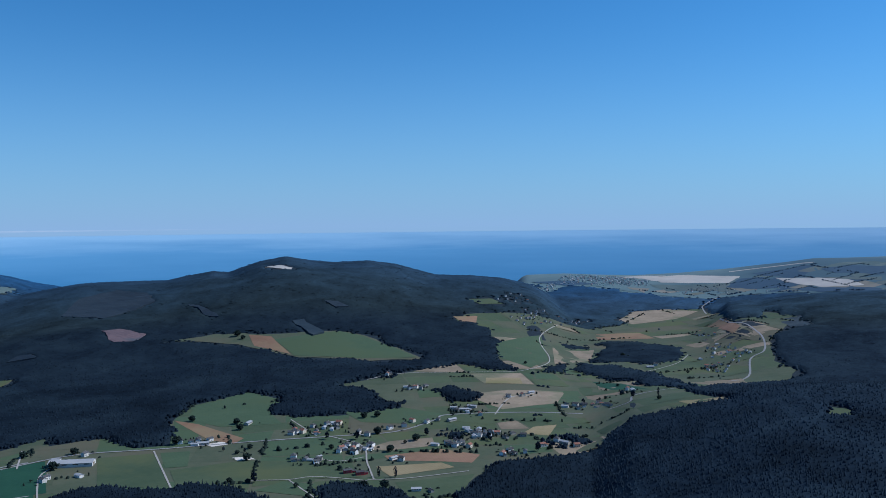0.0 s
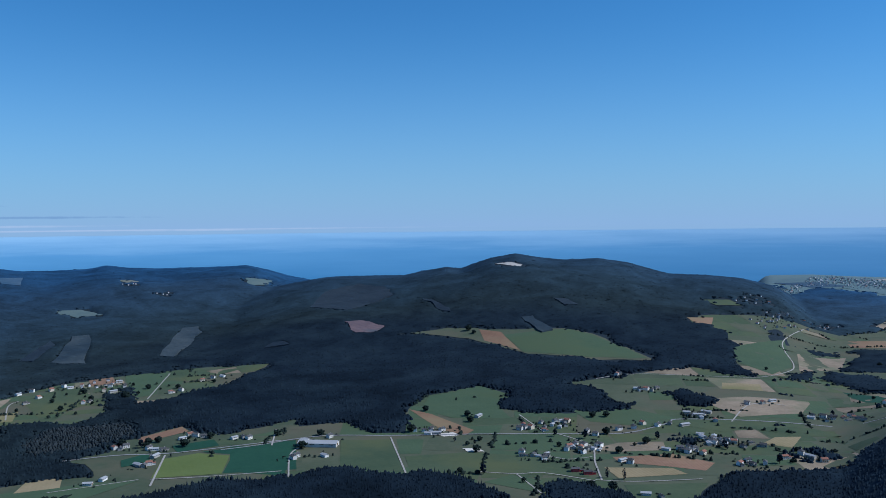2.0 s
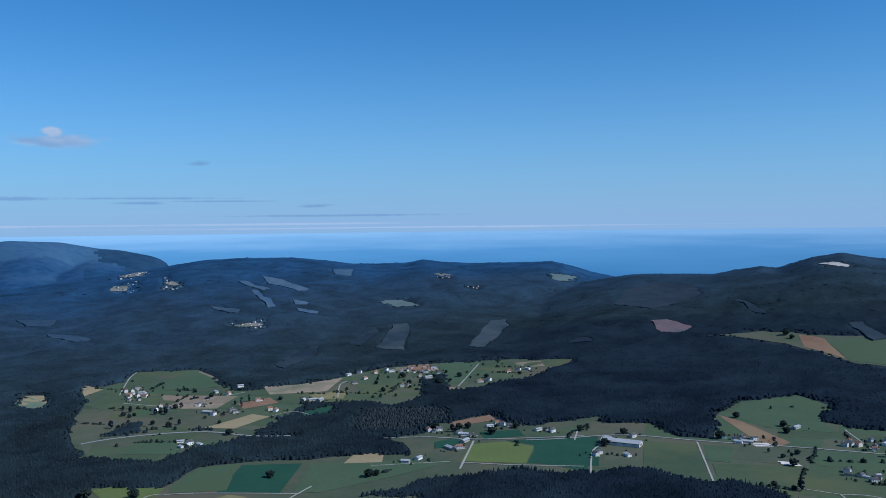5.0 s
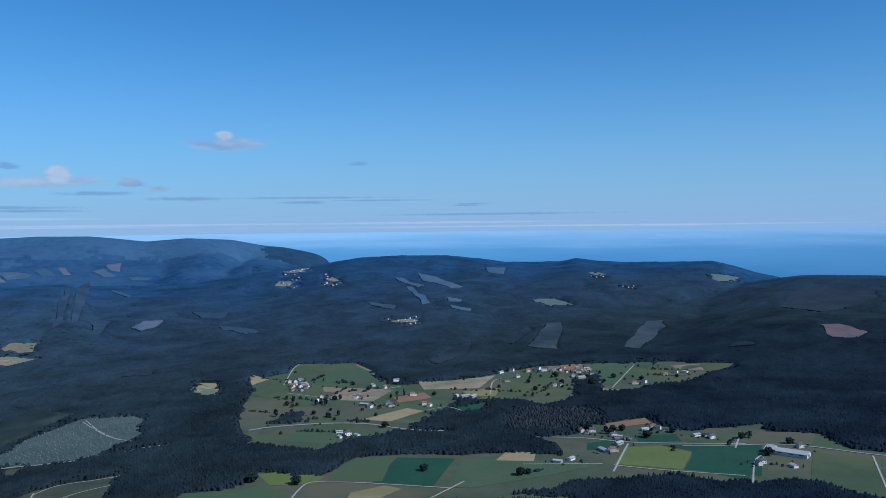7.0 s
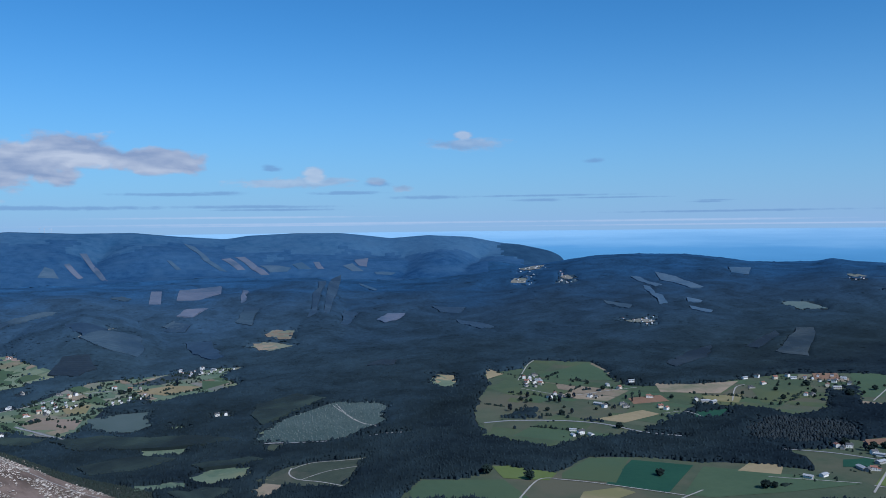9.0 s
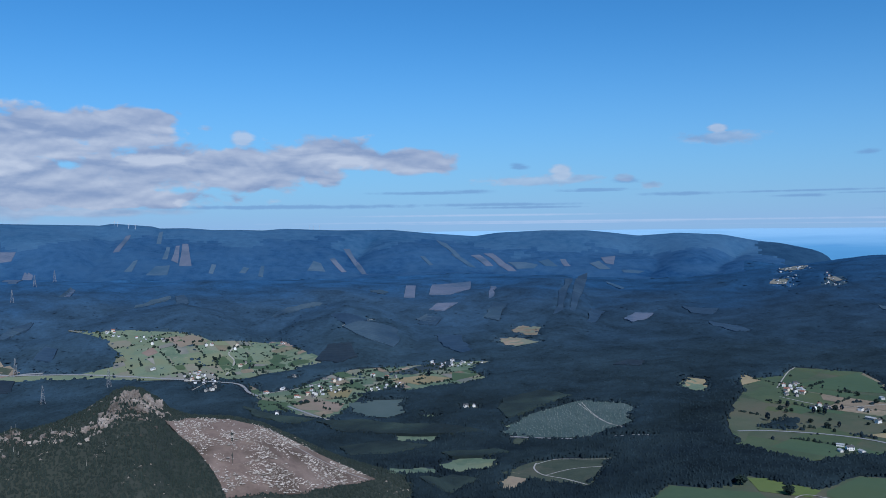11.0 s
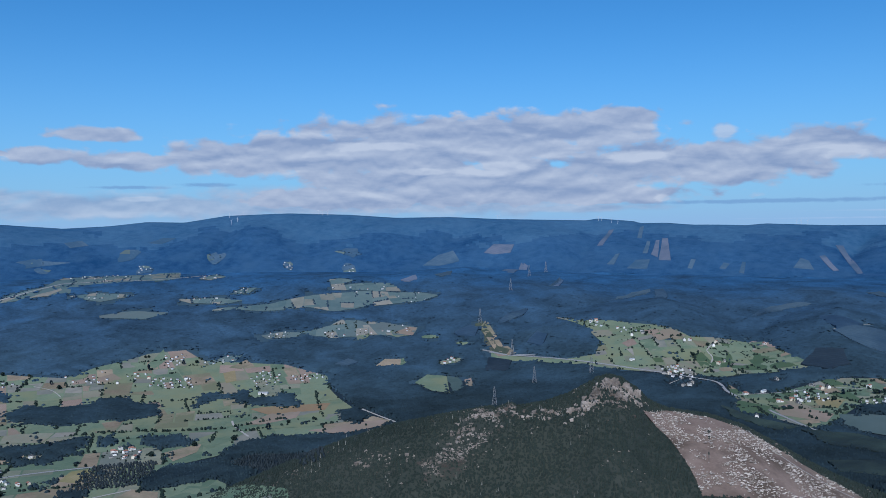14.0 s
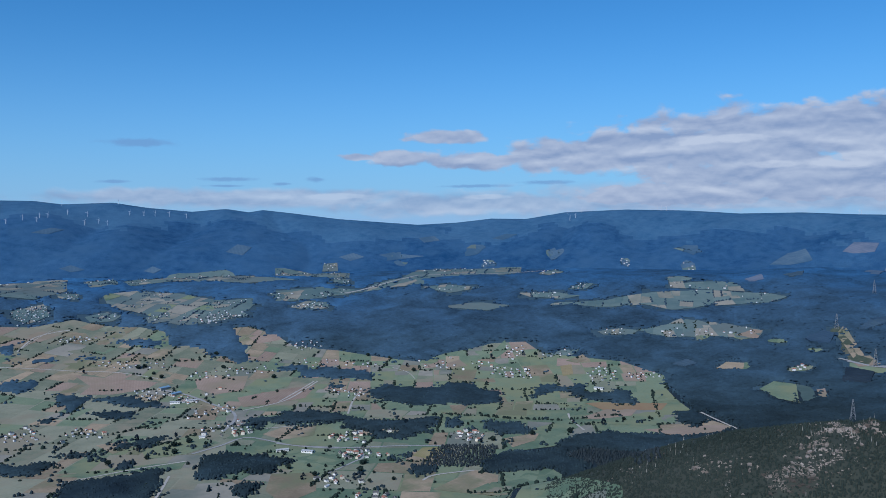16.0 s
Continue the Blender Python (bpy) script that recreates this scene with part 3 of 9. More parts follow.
def height(x, y):
    """The ground's height; the valley floor lies at 0, the eye hovers at EYE."""
    x, y = np.asarray(x, float), np.asarray(y, float)
    az, r = np.degrees(np.arctan2(-x, y)), np.hypot(x, y)
    # the plain to the south-west lies lower than the villages below the eye
    drop = np.interp(az, [60, 80, 98, 116], [0, 35, 60, 100]) * ramp01(az, 58, 66) * ramp01(r, 300, 900)
    land = 4.0 * ripple(x, y, 600.0) * ramp01(r, 1000, 1700) - 2.0 - drop
    top = land.copy()
    for crest, dist, front, back, rough in CRESTS:
        ca, ce = np.array(crest)[:, 0], np.array(crest)[:, 1]
        off = r - dist
        turn = 3.2 * ramp01(np.abs(off), 60.0, 900.0) * (dist > 2500)
        el = sum(np.interp(np.clip(az + turn * k, ca[0], ca[-1]), ca, ce) for k in (-1.0, -0.5, 0.0, 0.5, 1.0)) / 5.0
        soft = 2.0 if dist > 4000 or dist < 2000 else 5.0
        inside = ramp01(az, ca[0] - 0.01, ca[0] + soft) * (1 - ramp01(az, ca[-1] - soft, ca[-1] + 0.01))
        peak = EYE + dist * np.tan(np.radians(el))
        fall = np.where(off < 0, np.exp(-(off / front) ** 2), np.exp(-(off / back) ** 2))
        bumps = rough * ripple(x, y, (300.0 if dist > 3300 else 190.0) if dist > 1500 else 85.0) * np.where(off < 0, 1 - np.exp(-(off / (front * (0.2 if dist > 4500 else 0.35))) ** 2), 0.0) * fall
        if dist > 4500:
            bumps = 0.35 * (bumps - rough * fall * (1 - np.exp(-(off / (front * 0.2)) ** 2)) * (off < 0))
            # spurs and hollows that run down from the crest
            spur = np.abs(np.sin(np.radians(az) * 13.0 + 1.1 * np.sin(az * 0.31) + 0.6 * np.sin(r / 210.0 + az * 0.5)))
            bumps -= 46.0 * (1 - spur) ** 1.2 * fall * (1 - np.exp(-(off / (front * 0.22)) ** 2)) * (off < 0)
        rise = np.maximum(peak - land, 0) * inside
        top = np.maximum(top, land + rise * fall + bumps * (rise > 5))
    return top


def lift(bm, order=0.0):
    """Lays a mesh drawn in plan on the ground, a little proud of it."""
    X, Y = np.array([v.co.x for v in bm.verts]), np.array([v.co.y for v in bm.verts])
    for v, z in zip(bm.verts, height(X, Y) + 0.35 + 0.0002 * np.hypot(X, Y) + order):
        v.co.z = z


def mesh_of(ident, bm, material, smooth=False):
    me = bpy.data.meshes.new(ident)
    bm.to_mesh(me)
    bm.free()
    me.materials.append(M[material] if isinstance(material, str) else material)
    if smooth:
        me.polygons.foreach_set("use_smooth", [True] * len(me.polygons))
    return me


def part(ident, bm, material, parent=None, label="", smooth=False):
    ob = new(ident, mesh_of(ident, bm, material, smooth) if isinstance(bm, bmesh.types.BMesh) else bm)
    ob.parent = parent
    if label:
        tagged(ob, label)
    return ob


def make_ground():
    seen = np.arange(-32.0, 168.0, 0.22)
    az = np.concatenate([seen, np.arange(168.0, 328.0, 4.0)])
    rings = np.concatenate([[0.01, 120.0], np.exp(np.linspace(math.log(300.0), math.log(4985.0), 330))])
    A, R = np.meshgrid(np.radians(az), rings)
    X, Y = -np.sin(A) * R, np.cos(A) * R
    Z = height(X, Y)
    n, m = len(az), len(rings)
    co = np.stack([X, Y, Z], -1).reshape(-1, 3)
    i, j = np.meshgrid(np.arange(m - 1), np.arange(n), indexing="ij")
    k = (j + 1) % n
    faces = np.stack([i * n + j, (i + 1) * n + j, (i + 1) * n + k, i * n + k], -1).reshape(-1, 4)[:, ::-1]
    me = bpy.data.meshes.new("ground")
    me.vertices.add(len(co))
    me.vertices.foreach_set("co", co.ravel())
    me.loops.add(faces.size)
    me.loops.foreach_set("vertex_index", faces.ravel())
    me.polygons.add(len(faces))
    me.polygons.foreach_set("loop_start", np.arange(len(faces)) * 4)
    mid = co[faces].mean(1)
    r, a = np.hypot(mid[:, 0], mid[:, 1]), np.degrees(np.arctan2(-mid[:, 0], mid[:, 1]))
    # Far ground gets haze-tinted materials by distance.
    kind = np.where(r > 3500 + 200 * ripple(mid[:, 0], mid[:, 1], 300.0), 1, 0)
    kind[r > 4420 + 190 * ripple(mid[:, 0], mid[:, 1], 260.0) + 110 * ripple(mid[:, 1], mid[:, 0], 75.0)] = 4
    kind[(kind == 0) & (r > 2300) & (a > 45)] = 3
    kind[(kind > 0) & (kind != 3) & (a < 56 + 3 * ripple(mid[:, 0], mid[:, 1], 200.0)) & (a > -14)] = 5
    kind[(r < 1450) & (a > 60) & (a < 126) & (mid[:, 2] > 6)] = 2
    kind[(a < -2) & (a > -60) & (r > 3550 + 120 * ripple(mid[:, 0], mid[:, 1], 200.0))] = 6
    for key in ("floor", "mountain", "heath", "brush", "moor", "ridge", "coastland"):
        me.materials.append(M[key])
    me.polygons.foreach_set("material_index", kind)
    me.polygons.foreach_set("use_smooth", [True] * len(faces))
    me.update(calc_edges=True)
    me.validate()
    return tagged(new("ground", me), "hilly wooded land round a broad valley", "ground", kind="structure")


def make_sea():
    """The open sea; past the coast its sheet climbs towards the horizon, which is too far away to be built."""
    az = np.radians(np.arange(-75.0, 101.0, 1.0))
    rings = np.array([4290.0, 4340.0, 4400.0, 4500.0, 4600.0, 4700.0, 4800.0, 4900.0, 4960.0])
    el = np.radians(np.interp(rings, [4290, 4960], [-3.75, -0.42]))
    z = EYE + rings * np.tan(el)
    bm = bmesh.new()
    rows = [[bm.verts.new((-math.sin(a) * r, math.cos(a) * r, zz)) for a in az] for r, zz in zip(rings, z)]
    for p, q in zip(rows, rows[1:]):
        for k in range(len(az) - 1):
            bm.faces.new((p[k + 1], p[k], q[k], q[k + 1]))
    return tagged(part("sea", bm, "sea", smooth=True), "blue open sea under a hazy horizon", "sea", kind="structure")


OPEN, WOODS, LANES, SITES = [], [], [], []
FIELD_WORDS = {
    "meadow": ("meadow", "rough green meadow on the valley floor"), "pasture": ("pasture", "mown green pasture between hedges"),
    "lush": ("grass_field", "bright green field of young grass"), "crop": ("crop_field", "dark green field of maize"),
    "limegrass": ("grass_field", "yellow-green field of cut grass"), "straw": ("stubble_field", "pale dry stubble field"),
    "soil": ("ploughed_field", "freshly ploughed reddish field"), "brown": ("dry_field", "dry brown pasture"),
    "clearcut": ("clearing", "grey-green cleared slope among the woods"), "pinkcut": ("clearing", "freshly felled reddish slope in the woods"),
    "farfaint": ("young_stand", "pale haze-blue regrowth on a felled plot"),
    "midcut": ("clearing", "haze-blue felled plot on a wooded slope"), "scrubwood": ("scrubland", "light green scrub between dark woods"),
    "faintcut": ("young_stand", "dark young stand regrowing on a felled plot"),
    "sand": ("sandbank", "pale bare sandbank without any growth"), "coastland": ("coastal_plain", "hazy blue-green coastal plain before the sea"),
    "farcut": ("clearing", "hazy cleared patch on the mountainside"), "farpink": ("clearing", "reddish felled strip on the mountainside"),
    "farwood": ("wooded_patch", "dark wooded patch on the coastal plain"),
    "planted": ("planted_slope", "dark teal slope with young planted trees"),
    "farfield": ("far_field", "pale green field on the far plain"), "farstraw": ("far_field", "dry pale field on the far plain"), "gravel": ("gravel_yard", "pale gravel yard beside the houses"),
    "haze_drygrass": ("dry_meadow", "dry grassland of the plain, paled by haze"), "palegrass": ("mown_meadow", "mown pasture of the plain, paled by haze"),
    "haze_drysoil": ("ploughed_field", "dry brown ploughed field, greyed by haze"),
    "brushland": ("clearing", "felled ground overgrown with green brush"),
    "scree": ("stony_heath", "brown stony heath below the peak"),
    "slab": ("rock_slope", "bare rubble slope of the granite peak"),
}


def sheet(points, step):
    """A flat polygon in plan, cut into cells so that it can follow the ground."""
    bm = bmesh.new()
    bm.faces.new([bm.verts.new((x, y, 0)) for x, y in points])
    bmesh.ops.triangulate(bm, faces=bm.faces[:])
    for axis in (0, 1):
        lo, hi = min(p[axis] for p in points), max(p[axis] for p in points)
        n = int((hi - lo) / step)
        for i in range(1, n + 1):
            at, normal = [0, 0, 0], [0, 0, 0]
            at[axis], normal[axis] = lo + (hi - lo) * i / (n + 1), 1
            bmesh.ops.bisect_plane(bm, geom=bm.verts[:] + bm.edges[:] + bm.faces[:], plane_co=at, plane_no=normal)
    for f in bm.faces:
        if f.normal.z < 0:
            f.normal_flip()
    return bm


def frayed(points):
    """The outline with uneven edges, as where woods end."""
    rng = random.Random(int(abs(points[0][0]) + abs(points[0][1])))
    out = []
    for (x0, y0), (x1, y1) in zip(points, points[1:] + points[:1]):
        l = math.dist((x0, y0), (x1, y1))
        n = max(1, min(5, int(l / 25)))
        for k in range(n):
            t = (k + (rng.uniform(-0.25, 0.25) if k else 0)) / n
            o = rng.uniform(-0.05, 0.05) * min(l, 160) if k else 0
            out.append((x0 + (x1 - x0) * t - (y1 - y0) / l * o, y0 + (y1 - y0) * t + (x1 - x0) / l * o))
    return tuple(out)


def field(kind, *points, order=0.0, base=False):
    """A field, meadow or clearing with the given outline in plan."""
    r = sum(math.hypot(x, y) for x, y in points) / len(points)
    if kind in ("clearcut", "pinkcut", "farcut", "farpink", "farwood", "sand", "planted", "meadow", "haze_drygrass", "farfield", "farstraw", "slab", "scree", "brushland"):
        points = frayed(points)
    bm = sheet(points, min(max(14.0, r * (0.035 if base else 0.022)), 70.0 if base else 42.0))
    lift(bm, order if base else order + 0.25 + 0.0001 * r)
    if not base:
        OPEN.append(points)
    ident, words = FIELD_WORDS[kind]
    return tagged(part(ident, bm, kind, smooth=True), words, ident.replace("_", " "), group="fields of the valley", kind="structure" if base else "")


def open_land(kind, *points):
    OPEN.append(points)
    return field(kind, *points, base=True)


CLEARED = []


def stand(X, Y, R):
    """The height of the woods."""
    return np.interp(R, [900, 2000, 4000], [8.5, 8.0, 8.0]) * (1 + 0.3 * ripple(X, Y, 90.0) + 0.22 * ripple(Y, X, 17.0)) * (1 - 0.8 * ramp01(R, 3450, 3900) * ramp01(np.degrees(np.arctan2(-X, Y)), 50, 60))


def clearing(kind, *points):
    """A felled plot overgrown with brush and saplings, almost as high as the canopy round it."""
    X, Y = np.array(points, float).T
    r = float(np.hypot(X, Y).mean())
    bm = sheet(frayed(points) if r < 3300 else points, 24.0)
    X, Y = np.array([v.co.x for v in bm.verts]), np.array([v.co.y for v in bm.verts])
    for v, z in zip(bm.verts, height(X, Y) + np.maximum(1.5, stand(X, Y, np.hypot(X, Y)) * 0.72 + 0.4)):
        v.co.z = z
    rim = bmesh.ops.extrude_edge_only(bm, edges=[e for e in bm.edges if e.is_boundary])["geom"]
    for v in rim:
        if isinstance(v, bmesh.types.BMVert):
            v.co.z -= 6.5
    CLEARED.append(points)
    ident, words = FIELD_WORDS[kind]
    return tagged(part(ident, bm, kind), words, ident.replace("_", " "), group="felled plots")


def cut(points, px, py, nx, ny):
    """The part of an outline on one side of a line."""
    out = []
    for (x0, y0), (x1, y1) in zip(points, points[1:] + points[:1]):
        a, b = (x0 - px) * nx + (y0 - py) * ny, (x1 - px) * nx + (y1 - py) * ny
        if a >= 0:
            out.append((x0, y0))
        if (a >= 0) != (b >= 0):
            t = a / (a - b)
            out.append((x0 + (x1 - x0) * t, y0 + (y1 - y0) * t))
    return out


def parcels(seed, kinds, size, lean, *points):
    """Cuts an outline into small fields of several kinds, with grass balks and a few hedges between them."""
    rng = random.Random(seed)
    todo, done = [(list(points), 0)], []
    while todo:
        p, depth = todo.pop()
        if len(p) < 3:
            continue
        ang = radians(lean + rng.uniform(-9, 9))
        ux, uy = math.cos(ang), math.sin(ang)
        along, across = [x * ux + y * uy for x, y in p], [-x * uy + y * ux for x, y in p]
        la, lb = max(along) - min(along), max(across) - min(across)
        if (la < size * rng.uniform(1.0, 2.2) and lb < size * rng.uniform(0.6, 1.3)) or depth > 9:
            if la > size * 0.3 and lb > size * 0.25:
                done.append(p)
            continue
        nx, ny = (ux, uy) if la > lb * 1.3 else (-uy, ux)
        v = along if la > lb * 1.3 else across
        d = min(v) + (max(v) - min(v)) * rng.uniform(0.35, 0.65)
        gap = size * 0.018
        todo.append((cut(p, nx * (d + gap), ny * (d + gap), nx, ny), depth + 1))
        todo.append((cut(p, nx * (d - gap), ny * (d - gap), -nx, -ny), depth + 1))
    rows = []
    share = 0.25 if kinds[0] in ("meadow", "pasture") else 0.4 if points[0][1] < -900 else 0.8
    for p in done:
        if rng.random() < 0.75:
            patch(rng.choice(kinds), *p)
        if rng.random() < share:
            k = rng.randrange(len(p))
            rows.append((p[k], p[(k + 1) % len(p)]))
    hedge(*rows, spacing=4.6, size=5.2)


def patch(kind, *points):
    """A small parcel within the open land."""
    r = sum(math.hypot(x, y) for x, y in points) / len(points)
    bm = sheet(points, max(20.0, r * 0.03))
    lift(bm, 0.12 + 0.00005 * r)
    ident, words = FIELD_WORDS[kind]
    return tagged(part(ident, bm, kind, smooth=True), words, ident.replace("_", " "), group="fields of the valley")


def wood(*points):
    WOODS.append(points)


def blob(rng, x, y, rx, ry, lean):
    """An uneven rounded outline."""
    out, n = [], 11
    c, s = math.cos(lean), math.sin(lean)
    for k in range(n):
        a = 2 * math.pi * (k + rng.uniform(-0.3, 0.3)) / n
        q = rng.uniform(0.6, 1.15)
        u, v = rx * q * math.cos(a), ry * q * math.sin(a)
        out.append((round(x + u * c - v * s), round(y + u * s + v * c)))
    return tuple(out)


def spots(rng, count, points):
    """Random places in an outline."""
    P, out, tries = np.array(points), [], 0
    while len(out) < count and tries < 4000:
        tries += 1
        x, y = rng.uniform(P[:, 0].min(), P[:, 0].max()), rng.uniform(P[:, 1].min(), P[:, 1].max())
        if inside(points, np.array([x]), np.array([y]))[0]:
            out.append((x, y))
    return out


def glades(seed, count, lo, hi, kinds, homes, *points):
    """Farmed clearings strewn through the woods, cut into small fields, some with a few houses."""
    rng = random.Random(seed)
    for x, y in spots(rng, count, points):
        rx = rng.uniform(lo, hi)
        shape = blob(rng, x, y, rx, rx * rng.uniform(0.4, 0.9), rng.uniform(0, 3.1))
        open_land(kinds[0], *shape)
        parcels(rng.randrange(9999), kinds, max(40, rx * 0.8), rng.uniform(0, 90), *shape)
        if rng.random() < homes:
            hamlet(rng.randrange(9999), rng.randint(2, 7), "wctw", *shape)


def copses(seed, count, lo, hi, lean, *points):
    """Small uneven woods and shelter belts in the open land."""
    rng = random.Random(seed)
    for x, y in spots(rng, count, points):
        rx = rng.uniform(lo, hi)
        wood(*blob(rng, x, y, rx, rx * rng.uniform(0.22, 0.6), radians(lean + rng.uniform(-25, 25))))


def smooth_line(points, n=6):
    """A soft curve through the points."""
    P = [Vector((x, y, 0)) for x, y in points]
    out = []
    for i in range(len(P) - 1):
        a, b, c, d = P[max(i - 1, 0)], P[i], P[i + 1], P[min(i + 2, len(P) - 1)]
        for k in range(n):
            t = k / n
            out.append(0.5 * ((2 * b) + (c - a) * t + (2 * a - 5 * b + 4 * c - d) * t * t + (3 * b - a - 3 * c + d) * t ** 3))
    return out + [P[-1]]


def road(kind, width, *points):
    """A road or track along a line in plan."""
    line = smooth_line(points)
    LANES.append((width, [(p.x, p.y) for p in line]))
    fine = []
    for a, b in zip(line, line[1:]):
        n = max(1, int((b - a).length / 25))
        fine += [a.lerp(b, k / n) for k in range(n)]
    fine.append(line[-1])
    bm, last = bmesh.new(), None
    for i, p in enumerate(fine):
        d = (fine[min(i + 1, len(fine) - 1)] - fine[max(i - 1, 0)])
        if d.length < 1e-6:
            continue
        d.normalize()
        side = Vector((-d.y, d.x, 0)) * width / 2
        pair = (bm.verts.new(p + side), bm.verts.new(p - side))
        if last:
            bm.faces.new((last[1], pair[1], pair[0], last[0]))
        last = pair
    lift(bm, 0.75)
    words = {"road": "pale asphalt road through the fields", "track": "pale gravel track between fields", "sand": "pale strip of beach"}[kind]
    return tagged(part({"road": "road", "track": "farm_track", "sand": "beach"}[kind], bm, kind), words, {"road": "road", "track": "track", "sand": "beach"}[kind], kind="structure")


# ---- woods ----
def inside(poly, X, Y):
    """Which of the places lie in the outline."""
    P = np.array(poly)
    hit = np.zeros(len(X), bool)
    box = np.where((X > P[:, 0].min()) & (X < P[:, 0].max()) & (Y > P[:, 1].min()) & (Y < P[:, 1].max()))[0]
    x, y = X[box], Y[box]
    c = np.zeros(len(box), bool)
    for (x0, y0), (x1, y1) in zip(P, np.roll(P, -1, 0)):
        cross = (y0 > y) != (y1 > y)
        with np.errstate(divide="ignore", invalid="ignore"):
            c ^= cross & (x < (x1 - x0) * (y - y0) / (y1 - y0) + x0)
    hit[box] = c
    return hit


def near_line(line, X, Y, d):
    hit = np.zeros(len(X), bool)
    for (x0, y0), (x1, y1) in zip(line, line[1:]):
        box = np.where((X > min(x0, x1) - d) & (X < max(x0, x1) + d) & (Y > min(y0, y1) - d) & (Y < max(y0, y1) + d))[0]
        if len(box):
            l2 = (x1 - x0) ** 2 + (y1 - y0) ** 2 + 1e-9
            t = np.clip(((X[box] - x0) * (x1 - x0) + (Y[box] - y0) * (y1 - y0)) / l2, 0, 1)
            hit[box] |= np.hypot(X[box] - x0 - t * (x1 - x0), Y[box] - y0 - t * (y1 - y0)) < d
    return hit


def crown_shape(sides, rings):
    """A crown as rings of (height, radius) with a tip: points and triangles."""
    pts, tri = [], []
    for h, rad in rings:
        for k in range(sides):
            a = 2 * math.pi * (k + 0.5 * (len(pts) // sides % 2)) / sides
            pts.append((rad * math.cos(a), rad * math.sin(a), h))
    for i in range(len(rings) - 1):
        for k in range(sides):
            a, b = i * sides + k, i * sides + (k + 1) % sides
            tri += [(a, b, b + sides), (a, b + sides, a + sides)]
    pts.append((0, 0, 1.0))
    top = (len(rings) - 1) * sides
    tri += [(top + k, top + (k + 1) % sides, len(pts) - 1) for k in range(sides)]
    return np.array(pts), np.array(tri)


PINE = crown_shape(5, [(0.05, 0.46), (0.6, 0.4)])
ROUND = crown_shape(5, [(0.15, 0.5), (0.7, 0.42)])
SPIKE = crown_shape(3, [(0.0, 0.5)])
STONE = crown_shape(5, [(0.2, 0.55)])


def crowd(ident, shape, X, Y, width, tall, material, rng, label, category="woodland", sink=0.0, share=None):
    """Many crowns of one kind as one mesh, each with its own width, height, turn and uneven outline."""
    pts, tri = shape
    n, v = len(X), len(pts)
    if n == 0:
        return None
    turn = rng.uniform(0, 2 * math.pi, n)
    c, s = np.cos(turn)[:, None], np.sin(turn)[:, None]
    jig = rng.uniform(0.72, 1.28, (n, v))
    px, py = pts[:, 0] * jig * width[:, None], pts[:, 1] * jig * width[:, None]
    co = np.empty((n, v, 3))
    co[:, :, 0] = X[:, None] + px * c - py * s + rng.uniform(-0.06, 0.06, (n, v)) * width[:, None]
    co[:, :, 1] = Y[:, None] + px * s + py * c
    co[:, :, 2] = (height(X, Y) - sink)[:, None] + pts[:, 2] * tall[:, None] * rng.uniform(0.9, 1.1, (n, v))
    faces = (tri[None] + (np.arange(n) * v)[:, None, None]).reshape(-1, 3)
    me = bpy.data.meshes.new(ident)
    me.vertices.add(n * v)
    me.vertices.foreach_set("co", co.ravel())
    me.loops.add(faces.size)
    me.loops.foreach_set("vertex_index", faces.ravel().astype(np.int32))
    me.polygons.add(len(faces))
    me.polygons.foreach_set("loop_start", np.arange(len(faces)) * 3)
    me.materials.append(M[material])
    if shape is TIP or shape is PINE:
        me.polygons.foreach_set("use_smooth", [True] * len(faces))
    if share is not None:
        me.attributes.new("haze_share", "FLOAT", "POINT").data.foreach_set("value", np.repeat(share, v).astype(np.float32))
        me.attributes.new("haze_gain", "FLOAT", "POINT").data.foreach_set("value", np.repeat(haze_gain(X, Y), v).astype(np.float32))
    me.update(calc_edges=True)
    return tagged(new(ident, me), label, category, kind="stuff")


def free_of_trees(X, Y):
    """Open land, roads and the surroundings of buildings, but not the copses in the open land."""
    bare = np.zeros(len(X), bool)
    # the woods' edges wander in and out of the plain outlines
    far = np.interp(np.hypot(X, Y), [700, 1500, 3500], [7.0, 17.0, 34.0])
    U = X + far * (ripple(X, Y, 46.0) + 0.22 * ripple(Y, X, 14.0))
    V = Y + far * (ripple(Y + 500, X, 52.0) + 0.22 * ripple(X, Y + 300, 15.0))
    for p in OPEN:
        bare |= inside(p, U, V)
    for p in WOODS:
        bare &= ~inside(p, U, V)
    for w, line in LANES:
        bare |= near_line(line, X, Y, w * 0.5 + 4.0)
    for x, y, d in SITES:
        bare |= np.hypot(X - x, Y - y) < d
    return bare


TIP = crown_shape(4, [(0.0, 0.5)])


def haze_share(X, Y, R, deg):
    """How far the foliage colour goes to haze blue, by distance and bearing."""
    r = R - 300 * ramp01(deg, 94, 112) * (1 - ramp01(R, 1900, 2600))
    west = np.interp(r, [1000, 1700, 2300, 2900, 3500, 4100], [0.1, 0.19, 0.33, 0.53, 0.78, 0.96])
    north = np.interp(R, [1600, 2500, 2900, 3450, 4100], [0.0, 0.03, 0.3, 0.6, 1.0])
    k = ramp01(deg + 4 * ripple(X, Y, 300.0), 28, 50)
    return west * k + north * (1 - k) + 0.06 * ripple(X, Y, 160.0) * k


